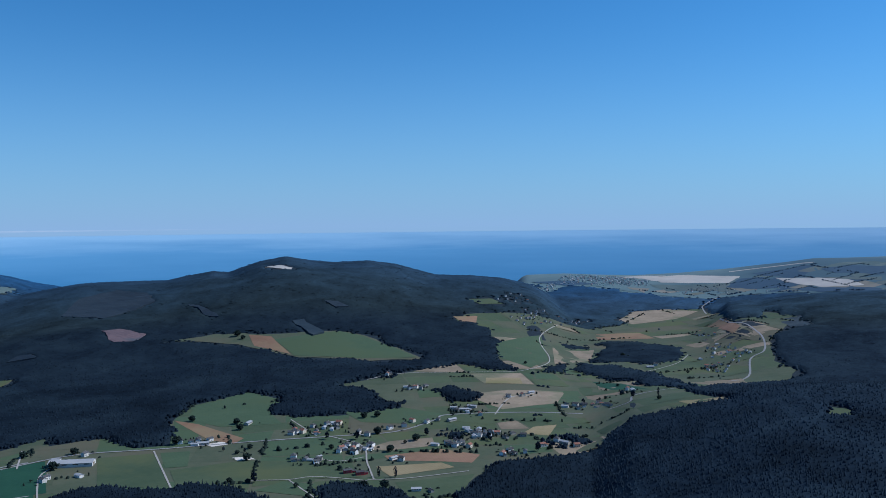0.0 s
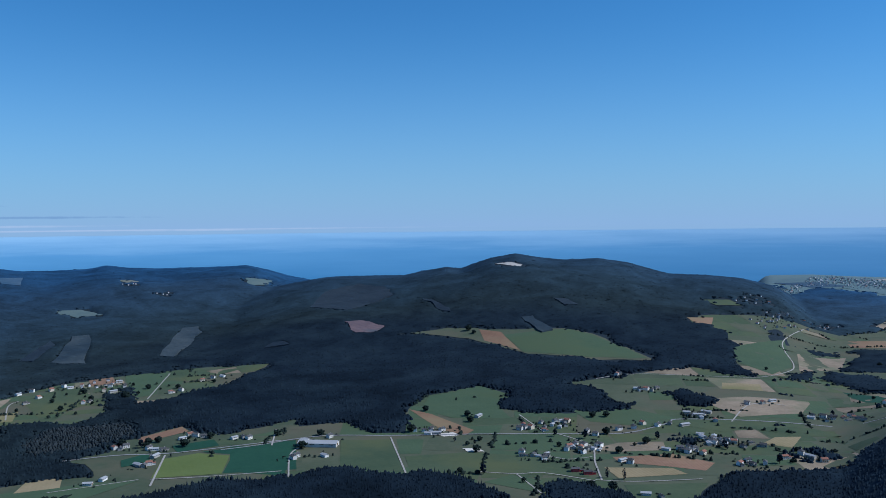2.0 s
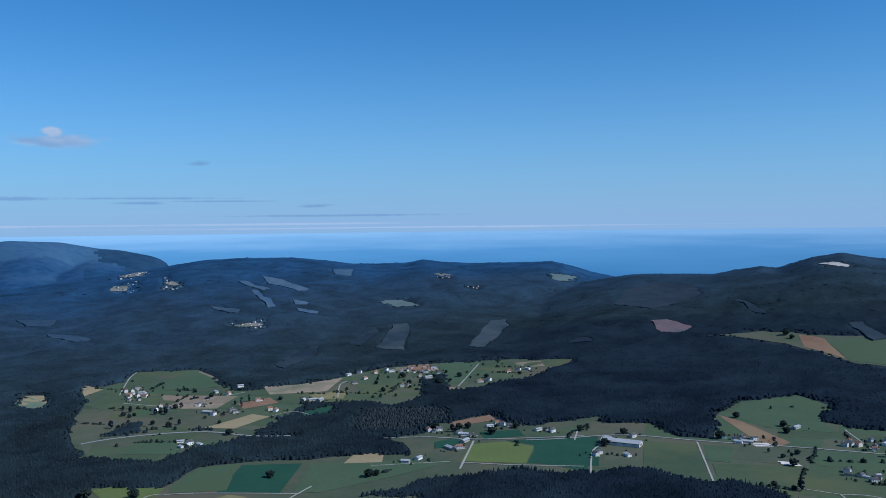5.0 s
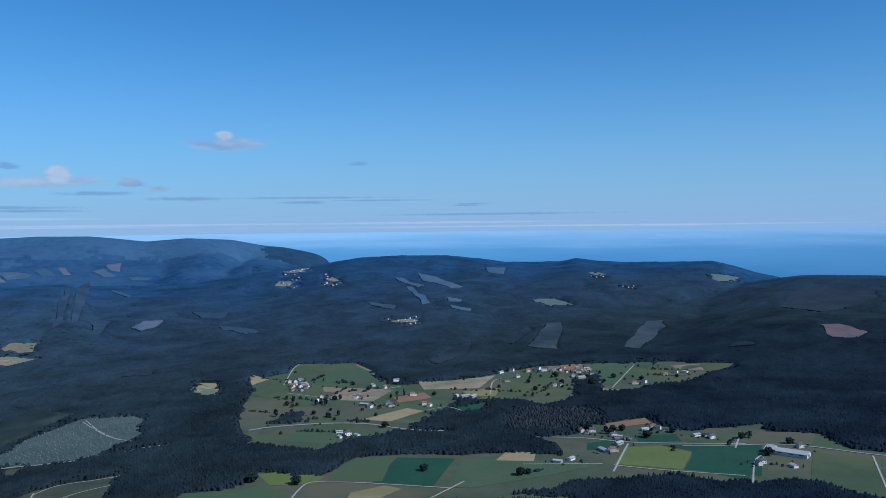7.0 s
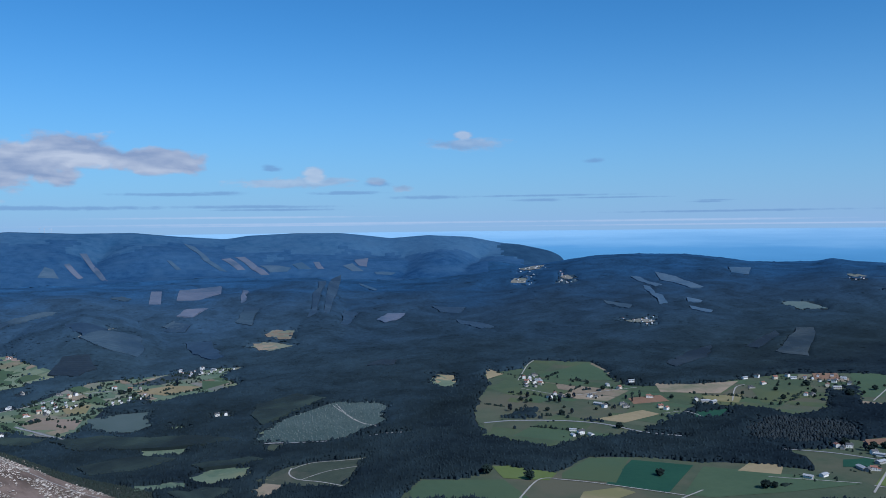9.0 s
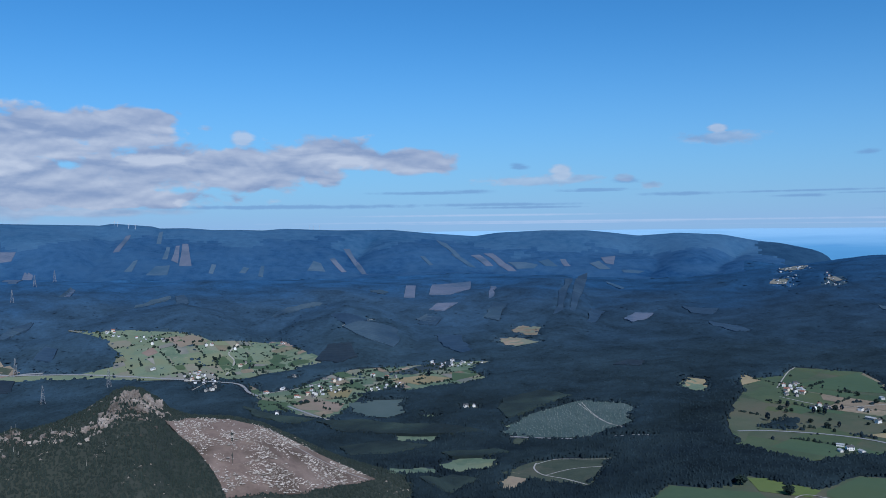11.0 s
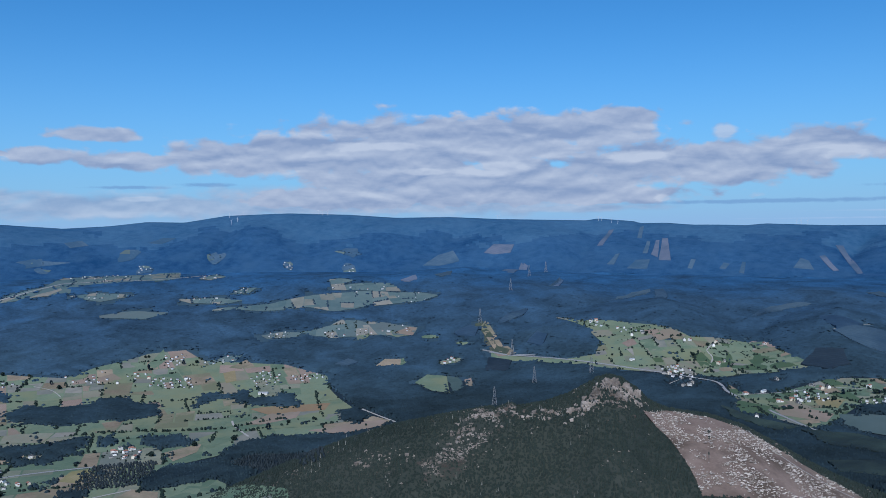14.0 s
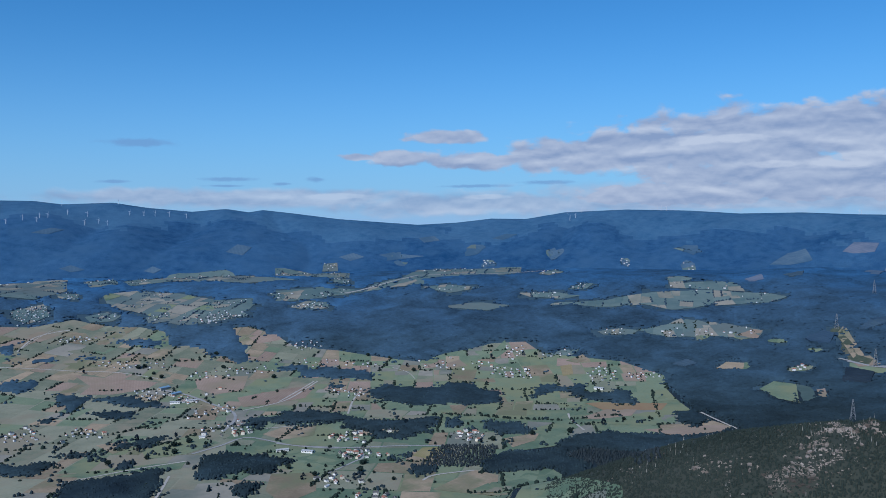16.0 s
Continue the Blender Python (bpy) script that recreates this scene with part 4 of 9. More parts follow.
def haze_gain(X, Y):
    """Lightens the foliage colour for haze in the west, south-west and north-east."""
    R, deg = np.hypot(X, Y), np.degrees(np.arctan2(-X, Y))
    return ramp01(deg, 56, 84) * np.maximum(ramp01(R, 1500, 2600), 0.55 * ramp01(deg, 108, 118) * ramp01(R, 1100, 1600)) * (0.72 + 0.28 * ramp01(deg, 100, 120)) + 0.16 * ripple(X, Y, 210.0) * ramp01(deg, 50, 70) + 0.75 * (1 - ramp01(deg, -16, -3)) + 0.4 * ramp01(deg, 126, 142) * ramp01(R, 2100, 2900)


def grow_woods():
    """The woods: a closed canopy with crowns standing out of it, and whole trees along every edge."""
    rng = np.random.default_rng(7)
    sectors = ((-31, 18, "over the hill with the quarry"), (18, 62, "round the valley villages"), (62, 112, "below the far mountains"), (112, 167, "on the broad plain"))
    for cell, deep, near, far in ((0.0034, 0.0064, 720.0, 2000.0), (0.0032, 0.006, 1985.0, 4330.0)):
        close = near < 1000
        az = np.radians(np.arange(-31.0, 166.0, math.degrees(cell)))
        lr = np.exp(np.arange(math.log(near), math.log(far), deep))
        A, R = np.meshgrid(az, lr)
        shape = A.shape
        A, R = A.ravel(), R.ravel()
        X, Y, deg = -np.sin(A) * R, np.cos(A) * R, np.degrees(A)
        Z = height(X, Y)
        keep = ~free_of_trees(X, Y) & ~((R < 1450) & (deg > 60) & (deg < 124) & (Z > 7)) & ~((Z < -2.6) & (deg < 40) & (R > 3900))
        keep &= (R < 3900) | ((deg > 20) & (deg < 58) & (R < 4180)) | ((deg > -3) & (deg <= 20) & (R < 3900))
        K = np.pad(keep.reshape(shape), 1, mode="edge")
        core = (K[:-2, 1:-1] & K[2:, 1:-1] & K[1:-1, :-2] & K[1:-1, 2:] & K[:-2, :-2] & K[2:, 2:] & K[:-2, 2:] & K[2:, :-2]).ravel() & keep
        tall = stand(X, Y, R)
        felled = np.zeros(len(R), bool)
        for p in CLEARED:
            felled |= inside(p, X, Y)
        roof = Z + np.where(core & ~felled, tall * 0.72 + rng.uniform(-0.3, 0.3, len(R)) * (1.0 if close else 0.4), 0.4)
        share = haze_share(X, Y, R, deg)
        # the canopy
        n = shape[1]
        a = (np.arange(shape[0] - 1)[:, None] * n + np.arange(n - 1)[None]).ravel()
        quads = np.stack([a + 1, a, a + n, a + n + 1], -1)
        quads = quads[keep[quads].all(1)]
        for lo, hi, words in sectors:
            s = (deg[quads[:, 0]] >= lo) & (deg[quads[:, 0]] < hi)
            q = quads[s]
            used, index = np.unique(q, return_inverse=True)
            me = bpy.data.meshes.new("canopy")
            me.vertices.add(len(used))
            me.vertices.foreach_set("co", np.stack([X[used], Y[used], roof[used]], -1).ravel())
            me.loops.add(q.size)
            me.loops.foreach_set("vertex_index", index.ravel().astype(np.int32))
            me.polygons.add(len(q))
            me.polygons.foreach_set("loop_start", np.arange(len(q)) * 4)
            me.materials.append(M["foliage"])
            me.attributes.new("haze_share", "FLOAT", "POINT").data.foreach_set("value", share[used].astype(np.float32))
            me.attributes.new("haze_gain", "FLOAT", "POINT").data.foreach_set("value", haze_gain(X[used], Y[used]).astype(np.float32))
            me.polygons.foreach_set("use_smooth", [True] * len(q))
            me.update(calc_edges=True)
            tagged(new("wood_canopy", me), "closed dark canopy of the woods " + words, "woodland", kind="stuff")
        # crowns and edge trees
        jig = rng.uniform(-0.5, 0.5, (2, len(R))) * cell
        A2, R2 = A + jig[0] * 1.5, R * (1 + jig[1] * deep / cell)
        X, Y = -np.sin(A2) * R2, np.cos(A2) * R2
        edge = keep & ~core & ~felled
        dice = rng.uniform(0, 1, len(R))
        few = np.interp(R, [1200, 2000, 2600, 3200], [0.85, 0.6, 0.25, 0.08])
        for lo, hi, words in sectors:
            s = (deg >= lo) & (deg < hi)
            t = s & core & ~felled & (dice < few)
            slim = rng.uniform(0, 1, t.sum())
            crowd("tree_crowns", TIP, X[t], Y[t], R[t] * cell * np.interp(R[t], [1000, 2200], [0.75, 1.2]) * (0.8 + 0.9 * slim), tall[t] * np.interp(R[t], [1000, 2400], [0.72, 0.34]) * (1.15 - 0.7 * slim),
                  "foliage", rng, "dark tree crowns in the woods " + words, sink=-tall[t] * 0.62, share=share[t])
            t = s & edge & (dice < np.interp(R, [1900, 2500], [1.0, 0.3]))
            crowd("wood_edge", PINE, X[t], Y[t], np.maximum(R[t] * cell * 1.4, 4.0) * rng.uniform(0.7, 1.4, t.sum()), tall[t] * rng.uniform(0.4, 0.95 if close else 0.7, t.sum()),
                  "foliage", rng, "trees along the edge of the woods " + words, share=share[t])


def scrub(seed, count, *points, size=4.5):
    """Loose bushes and young trees over an outline, in drifts."""
    rng = np.random.default_rng(seed)
    P = np.array(points)
    X, Y = rng.uniform(P[:, 0].min(), P[:, 0].max(), count * 3), rng.uniform(P[:, 1].min(), P[:, 1].max(), count * 3)
    drift = ripple(X, Y, 55.0) + 0.7 * ripple(Y, X, 23.0)
    s = inside(points, X, Y) & (drift > rng.uniform(0.0, 0.9, len(X)))
    X, Y = X[s][:count], Y[s][:count]
    n = len(X)
    crowd("scrub", ROUND, X, Y, size * rng.uniform(0.5, 1.8, n), size * rng.uniform(0.5, 1.7, n), "oak" if math.hypot(X.mean(), Y.mean()) < 2400 else "mid_haze_leaf", rng, "scattered dark bushes and young trees among the fields", "bushes")


def grove(kind, spacing, size, *points):
    """A stand of young trees in rows."""
    rng = np.random.default_rng(len(points) + int(spacing * 10))
    P = np.array(points)
    X, Y = np.meshgrid(np.arange(P[:, 0].min(), P[:, 0].max(), spacing), np.arange(P[:, 1].min(), P[:, 1].max(), spacing))
    X, Y = X.ravel() + rng.normal(0, spacing * 0.18, X.size), Y.ravel() + rng.normal(0, spacing * 0.18, X.size)
    s = inside(points, X, Y)
    X, Y = X[s], Y[s]
    OPEN.append(points)
    words = {"ash": ("young_wood", "stand of pale grey-green young trees"), "sapling": ("plantation", "young plantation of pale saplings in rows")}[kind]
    crowd(words[0], PINE, X, Y, size * rng.uniform(0.6, 1.3, len(X)), size * rng.uniform(0.6, 1.15, len(X)), kind, rng, words[1], "plantation", sink=-1.0)


def hedge(*rows, spacing=7.0, size=6.0):
    """Loose rows of bushes and small trees, each along a line."""
    if not rows:
        return
    rng = np.random.default_rng(int(abs(rows[0][0][0]) * 7 + abs(rows[0][0][1])))
    X, Y = [], []
    for line in rows:
        for a, b in zip(line, line[1:]):
            n = max(1, int(math.dist(a, b) / spacing))
            for k in range(n):
                if rng.uniform(0, 1) < 0.25:
                    continue
                t = (k + rng.uniform(-0.6, 1.6)) / n
                X.append(a[0] + (b[0] - a[0]) * t + rng.normal(0, 1.8))
                Y.append(a[1] + (b[1] - a[1]) * t + rng.normal(0, 1.8))
    if not X:
        return
    X, Y = np.array(X), np.array(Y)
    n, far = len(X), math.hypot(X.mean(), Y.mean())
    crowd("hedgerow", ROUND, X, Y, size * rng.uniform(0.5, 1.7, n), size * rng.uniform(0.4, 1.4, n), "oak" if far < 2900 else "mid_haze_leaf" if far < 3300 else "far_haze_leaf", rng,
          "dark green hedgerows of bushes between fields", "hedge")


make_ground()
make_sea()


# ---- buildings ----
def box(bm, x0, x1, y0, y1, z0, z1):
    v = [bm.verts.new((x, y, z)) for z in (z0, z1) for x, y in ((x0, y0), (x1, y0), (x1, y1), (x0, y1))]
    for f in ((3, 2, 1, 0), (4, 5, 6, 7), (0, 1, 5, 4), (1, 2, 6, 5), (2, 3, 7, 6), (3, 0, 4, 7)):
        bm.faces.new([v[i] for i in f])


def gable_body(w, d, h, rise):
    """Walls with gable ends; the ridge runs along x. They reach below the ground to stand firm on slopes."""
    bm = bmesh.new()
    a = [bm.verts.new((sx * w / 2, y, z)) for sx in (-1, 1) for y, z in ((-d / 2, -3), (d / 2, -3), (d / 2, h), (0, h + rise), (-d / 2, h))]
    bm.faces.new(a[4::-1])
    bm.faces.new(a[5:])
    for i in range(5):
        j = (i + 1) % 5
        bm.faces.new((a[i], a[j], a[5 + j], a[5 + i]))
    bmesh.ops.recalc_face_normals(bm, faces=bm.faces[:])
    return bm


def gable_roof(w, d, h, rise, over=0.6, thick=0.3, hip=0.0):
    bm = bmesh.new()
    k = (d / 2 + over) / (d / 2)
    for sy in (-1, 1):
        y0, z0 = sy * (d / 2) * k, h + rise - rise * k
        up = [bm.verts.new(p) for p in ((-w / 2 - over, y0, z0 + 0.06), (w / 2 + over, y0, z0 + 0.06),
                                        (w / 2 + over - hip, 0, h + rise + 0.06), (-w / 2 - over + hip, 0, h + rise + 0.06))]
        dn = [bm.verts.new(v.co + Vector((0, 0, thick))) for v in up]
        bm.faces.new(up)
        bm.faces.new(dn[::-1])
        for i in range(4):
            j = (i + 1) % 4
            bm.faces.new((up[i], dn[i], dn[j], up[j]))
    if hip:
        for sx in (-1, 1):
            e = w / 2 + over
            a = [bm.verts.new(p) for p in ((sx * e, -d / 2 * k, h + rise - rise * k + thick), (sx * e, d / 2 * k, h + rise - rise * k + thick),
                                           (sx * (e - hip), 0, h + rise + 0.06 + thick))]
            bm.faces.new(a)
    bmesh.ops.recalc_face_normals(bm, faces=bm.faces[:])
    return bm


def make_house(ident, w, d, h, rise, wall, roof, label, hip=0.0, wing=False, category="house"):
    root = new(ident)
    tagged(root, label, category, group="houses of the villages")
    part("wall", gable_body(w, d, h, rise if not hip else 0.3), wall, root)
    top = part("roof", gable_roof(w, d, h, rise, hip=hip), roof, root)
    bm = bmesh.new()
    box(bm, w * 0.2, w * 0.2 + 0.9, -0.5, 0.5, h + rise * 0.5, h + rise + 1.2)
    box(bm, w * 0.2 - 0.1, w * 0.2 + 1.0, -0.6, 0.6, h + rise + 1.2, h + rise + 1.4)
    part("chimney", bm, "stone", top, "grey stone chimney")
    bm = bmesh.new()
    box(bm, -0.6, 0.6, -d / 2 - 0.06, -d / 2 + 0.1, 0, 2.2)
    part("door", bm, "wood", root)
    pane = bmesh.new()
    box(pane, -0.7, 0.7, -0.06, 0.06, -0.75, 0.75)
    pane = mesh_of("window", pane, "glass")
    floors = (1.5, 4.3) if h > 4.5 else (1.5,)
    for z in floors:
        for x in (-0.33, 0.33):
            for y in (-1, 1):
                o = part("window", pane, None, root)
                o.location = (x * w, y * (d / 2 + 0.03), z)
    if wing:
        bm = gable_body(w * 0.5, d * 0.6, h * 0.55, rise * 0.5)
        bmesh.ops.translate(bm, verts=bm.verts[:], vec=(w * 0.72, 0.4, 0))
        side = part("wing", bm, wall, root)
        bm = gable_roof(w * 0.5, d * 0.6, h * 0.55, rise * 0.5)
        bmesh.ops.translate(bm, verts=bm.verts[:], vec=(w * 0.72, 0.4, 0))
        part("wing_roof", bm, roof, side)
    return root


def make_barn(ident, w, d, h, rise, wall, roof, label):
    root = new(ident)
    tagged(root, label, "barn", group="farm buildings")
    part("wall", gable_body(w, d, h, rise), wall, root)
    part("roof", gable_roof(w, d, h, rise, 0.9), roof, root)
    bm = bmesh.new()
    box(bm, w / 2 - 0.05, w / 2 + 0.12, -d * 0.18, d * 0.18, 0, h * 0.85)
    part("door", bm, "wood", root)
    for k in range(4):
        bm = bmesh.new()
        x = -w * 0.38 + w * 0.25 * k
        box(bm, x - w * 0.06, x + w * 0.06, -d / 2 - 0.08, -d / 2 + 0.1, h * 0.5, h * 0.75)
        part("window", bm, "glass", root)
    return root


KINDS = {
    "w": make_house("house", 13, 9, 5.6, 2.4, "white", "slate", "white rendered house with a dark slate roof"),
    "c": make_house("house", 12, 10, 5.6, 2.6, "cream", "tile", "cream house with a red clay tile roof"),
    "t": make_house("house", 12, 9, 5.4, 2.2, "white", "tile", "white house with a red clay tile roof", wing=True),
    "s": make_house("house", 12, 8, 4.2, 2.2, "stone", "slate", "old grey stone farmhouse with a slate roof", wing=True),
    "h": make_house("house", 12, 11, 6.0, 2.6, "white", "slate", "tall white house with a hipped slate roof", hip=4.0),
    "l": make_barn("barn", 22, 10, 3.8, 1.8, "stone", "metal", "low stone barn with a pale metal roof"),
    "m": make_barn("barn", 16, 9, 3.6, 1.6, "white", "metal", "small white farm shed with a metal roof"),
    "B": make_barn("cattle_barn", 58, 19, 4.6, 3.0, "white", "metal", "long white cattle barn with a pale grey roof"),
    "r": make_house("house", 15, 10, 5.2, 1.8, "redwall", "slate", "red painted house with a dark roof beside a lane", wing=True),
    "b": make_barn("sawmill_hall", 44, 20, 6.0, 3.0, "stone", "blue", "sawmill hall with a blue sheet metal roof"),
    "g": make_barn("warehouse", 34, 15, 5.0, 2.0, "white", "metal", "pale warehouse with a flat-pitched metal roof"),
}
USED = set()
GARDENS = []


def house(kind, x, y, turn=0.0, size=1.0):
    """Sets a building of that kind on the ground."""
    SITES.append((x, y, 15.0 if kind not in "Bbg" else 34.0))
    GARDENS.append((x, y, 9.0 if kind not in "Bbg" else 32.0))
    m = pose(x, y, float(height(x, y)) + 0.7 + 0.0006 * math.hypot(x, y), 0, 0, turn)
    if kind not in USED:
        USED.add(kind)
        KINDS[kind].matrix_basis = m @ Matrix.Diagonal((size, size, size, 1))
        return KINDS[kind]
    ob = copy_thing(KINDS[kind], m)
    ob.scale = (size, size, size)
    return ob


FAR_HOUSES = []


def hamlet(seed, count, kinds, *points, size=0.85):
    """Houses loosely strewn over an outline, none nearer to another than a garden's width; on the far plain they are joined."""
    rng = random.Random(seed)
    P, placed = np.array(points), []
    homes = spots(rng, 1 + count // 6, points)
    tries = 0
    while len(placed) < count and tries < count * 60:
        tries += 1
        cx, cy = homes[rng.randrange(len(homes))]
        x, y = rng.gauss(cx, (P[:, 0].max() - P[:, 0].min()) * 0.11 + 8), rng.gauss(cy, (P[:, 1].max() - P[:, 1].min()) * 0.11 + 8)
        r = math.hypot(x, y)
        if inside(points, np.array([x]), np.array([y]))[0] and all(math.dist((x, y), q) > 17 for q in placed):
            placed.append((x, y))
            turn, s, k = rng.uniform(0, 180), size * rng.uniform(0.75, 1.2), rng.choice(kinds)
            if r > 1950:
                FAR_HOUSES.append((x, y, turn, s * (0.62 if r > 3000 else 0.74), k))
                GARDENS.append((x, y, 7.0))
                SITES.append((x, y, 13.0))
            else:
                house(k, x, y, turn, s)


def garden_trees():
    """Bushes and small trees round the houses."""
    rng = np.random.default_rng(17)
    G = np.repeat(np.array(GARDENS), 3, axis=0)
    a, d = rng.uniform(0, 2 * math.pi, len(G)), G[:, 2] + rng.uniform(2, 16, len(G))
    X, Y = G[:, 0] + np.cos(a) * d, G[:, 1] + np.sin(a) * d
    R, deg = np.hypot(X, Y), np.degrees(np.arctan2(-X, Y))
    few = rng.uniform(0, 1, len(X)) < np.interp(R, [1500, 2400], [1.0, 0.4])
    X, Y, R, deg = X[few], Y[few], R[few], deg[few]
    for lo, hi in ((-31, 18), (18, 62), (62, 112), (112, 167)):
        # farther gardens take leaves with the haze already in their colour
        for near, far, key in ((0, 2900, "oak"), (2900, 3400, "mid_haze_leaf"), (3400, 5000, "far_haze_leaf")):
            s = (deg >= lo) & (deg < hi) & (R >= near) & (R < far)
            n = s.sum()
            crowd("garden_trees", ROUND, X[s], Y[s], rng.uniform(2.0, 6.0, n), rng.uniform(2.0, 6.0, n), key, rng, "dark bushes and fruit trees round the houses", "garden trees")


def far_houses():
    """The countless small houses of the far hamlets: walls and roofs, joined."""
    walls, roofs, red, pale = bmesh.new(), bmesh.new(), bmesh.new(), bmesh.new()
    for x, y, turn, s, k in FAR_HOUSES:
        m = pose(x, y, float(height(x, y)) + 1.0 + 0.0006 * math.hypot(x, y), 0, 0, turn) @ Matrix.Diagonal((s, s, s, 1))
        w, d, h = (20, 11, 5.0) if k == "g" else (11, 7.5, 4.6)
        for bm, piece in ((walls, gable_body(w, d, h, 2.2)), (pale if k == "g" else red if k in "ct" else roofs, gable_roof(w, d, h, 2.2))):
            piece.transform(m)
            me = bpy.data.meshes.new("piece")
            piece.to_mesh(me)
            piece.free()
            bm.from_mesh(me)
            bpy.data.meshes.remove(me)
    for ident, bm, material in (("far_house_walls", walls, "farwall"), ("far_slate_roofs", roofs, "slate"), ("far_tile_roofs", red, "tile"), ("far_metal_roofs", pale, "metal")):
        tagged(part(ident, bm, material), "small white houses of the far hamlets", "houses", kind="stuff")


# ---- single trees ----
def clumps(n, rad, tall, base, seed, piece, sharp=1.0):
    """A crown of many small uneven leaf clumps with gaps between them."""
    rng = random.Random(seed)
    bm = bmesh.new()
    for _ in range(n):
        u, a = rng.uniform(-0.9, 1), rng.uniform(0, 2 * math.pi)
        q = math.sqrt(1 - u * u) ** sharp * rng.uniform(0.45, 1.0) * (1 + 0.18 * math.sin(3 * a + seed))
        c = Vector((rad * q * math.cos(a), rad * q * math.sin(a), base + tall * (0.5 + 0.5 * u * rng.uniform(0.75, 1.05))))
        s = piece * rng.uniform(0.6, 1.3)
        ax = [Vector((rng.uniform(-1, 1), rng.uniform(-1, 1), rng.uniform(-1, 1))).normalized() * s for _ in range(6)]
        ax = [Vector((s, 0, 0)) + ax[0] * 0.4, Vector((0, s, 0)) + ax[1] * 0.4, Vector((-s, 0, 0)) + ax[2] * 0.4,
              Vector((0, -s, 0)) + ax[3] * 0.4, Vector((0, 0, s * 0.8)) + ax[4] * 0.3, Vector((0, 0, -s * 0.6)) + ax[5] * 0.3]
        v = [bm.verts.new(c + p) for p in ax]
        for i in range(4):
            j = (i + 1) % 4
            bm.faces.new((v[i], v[j], v[4]))
            bm.faces.new((v[j], v[i], v[5]))
    return bm


def make_tree(ident, rad, tall, base, seed, label, material, sharp=1.0, count=90):
    root = new(ident)
    tagged(root, label, "tree", group="trees among the fields")
    bm = bmesh.new()
    bmesh.ops.create_cone(bm, segments=7, radius1=0.45, radius2=0.18, depth=base + tall * 0.5, cap_ends=True,
                          matrix=Matrix.Translation((0, 0, (base + tall * 0.5) / 2 - 0.6)))
    rng = random.Random(seed)
    for k in range(4):
        a = k * 1.6 + rng.uniform(0, 1)
        bmesh.ops.create_cone(bm, segments=5, radius1=0.16, radius2=0.06, depth=rad * 0.9, cap_ends=True,
                              matrix=Matrix.Translation((0.3 * rad * math.cos(a), 0.3 * rad * math.sin(a), base + tall * 0.3)) @
                              Matrix.Rotation(a, 4, "Z") @ Matrix.Rotation(0.9, 4, "Y"))
    part("trunk", bm, "bark", root)
    part("crown", clumps(count, rad, tall, base, seed, rad * 0.3, sharp), material, root)
    return root


TREES = {
    "o": make_tree("oak_tree", 6.0, 9.5, 1.5, 3, "round dark green broadleaf tree standing in a field", "oak"),
    "p": make_tree("poplar_tree", 2.6, 15.0, 1.0, 5, "narrow dark upright tree beside a lane", "pine", 0.6),
    "k": make_tree("fruit_tree", 3.8, 6.0, 1.2, 9, "small round tree in a garden", "oak", count=60),
    "d": make_tree("pine_tree", 4.4, 13.0, 2.0, 12, "tall dark pine tree at the edge of a field", "pine", 1.5),
}


def tree(kind, x, y, size=1.0):
    m = pose(x, y, float(height(x, y)) + 0.3, 0, 0, (x * 37 + y * 11) % 360)
    key = "tree " + kind
    if key not in USED:
        USED.add(key)
        TREES[kind].matrix_basis = m @ Matrix.Diagonal((size, size, size, 1))
        return TREES[kind]
    ob = copy_thing(TREES[kind], m)
    ob.scale = (size, size, size)
    return ob


def orchard(seed, count, *points, size=1.0):
    """Single trees strewn over an outline."""
    rng = random.Random(seed)
    P, n, tries = np.array(points), 0, 0
    while n < count and tries < count * 30:
        tries += 1
        x, y = rng.uniform(P[:, 0].min(), P[:, 0].max()), rng.uniform(P[:, 1].min(), P[:, 1].max())
        if inside(points, np.array([x]), np.array([y]))[0] and all(math.dist((x, y), q[:2]) > 11 for q in SITES):
            n += 1
            tree(rng.choice("ookkd"), x, y, size * rng.uniform(0.5, 1.1))


# ---- pylons and wind turbines ----
def beam(bm, a, b, w):
    a, b = Vector(a), Vector(b)
    d = (b - a)
    q = d.to_track_quat("Z", "Y").to_matrix().to_4x4()
    bmesh.ops.create_cone(bm, segments=4, radius1=w, radius2=w, depth=d.length, matrix=Matrix.Translation((a + b) / 2) @ q)


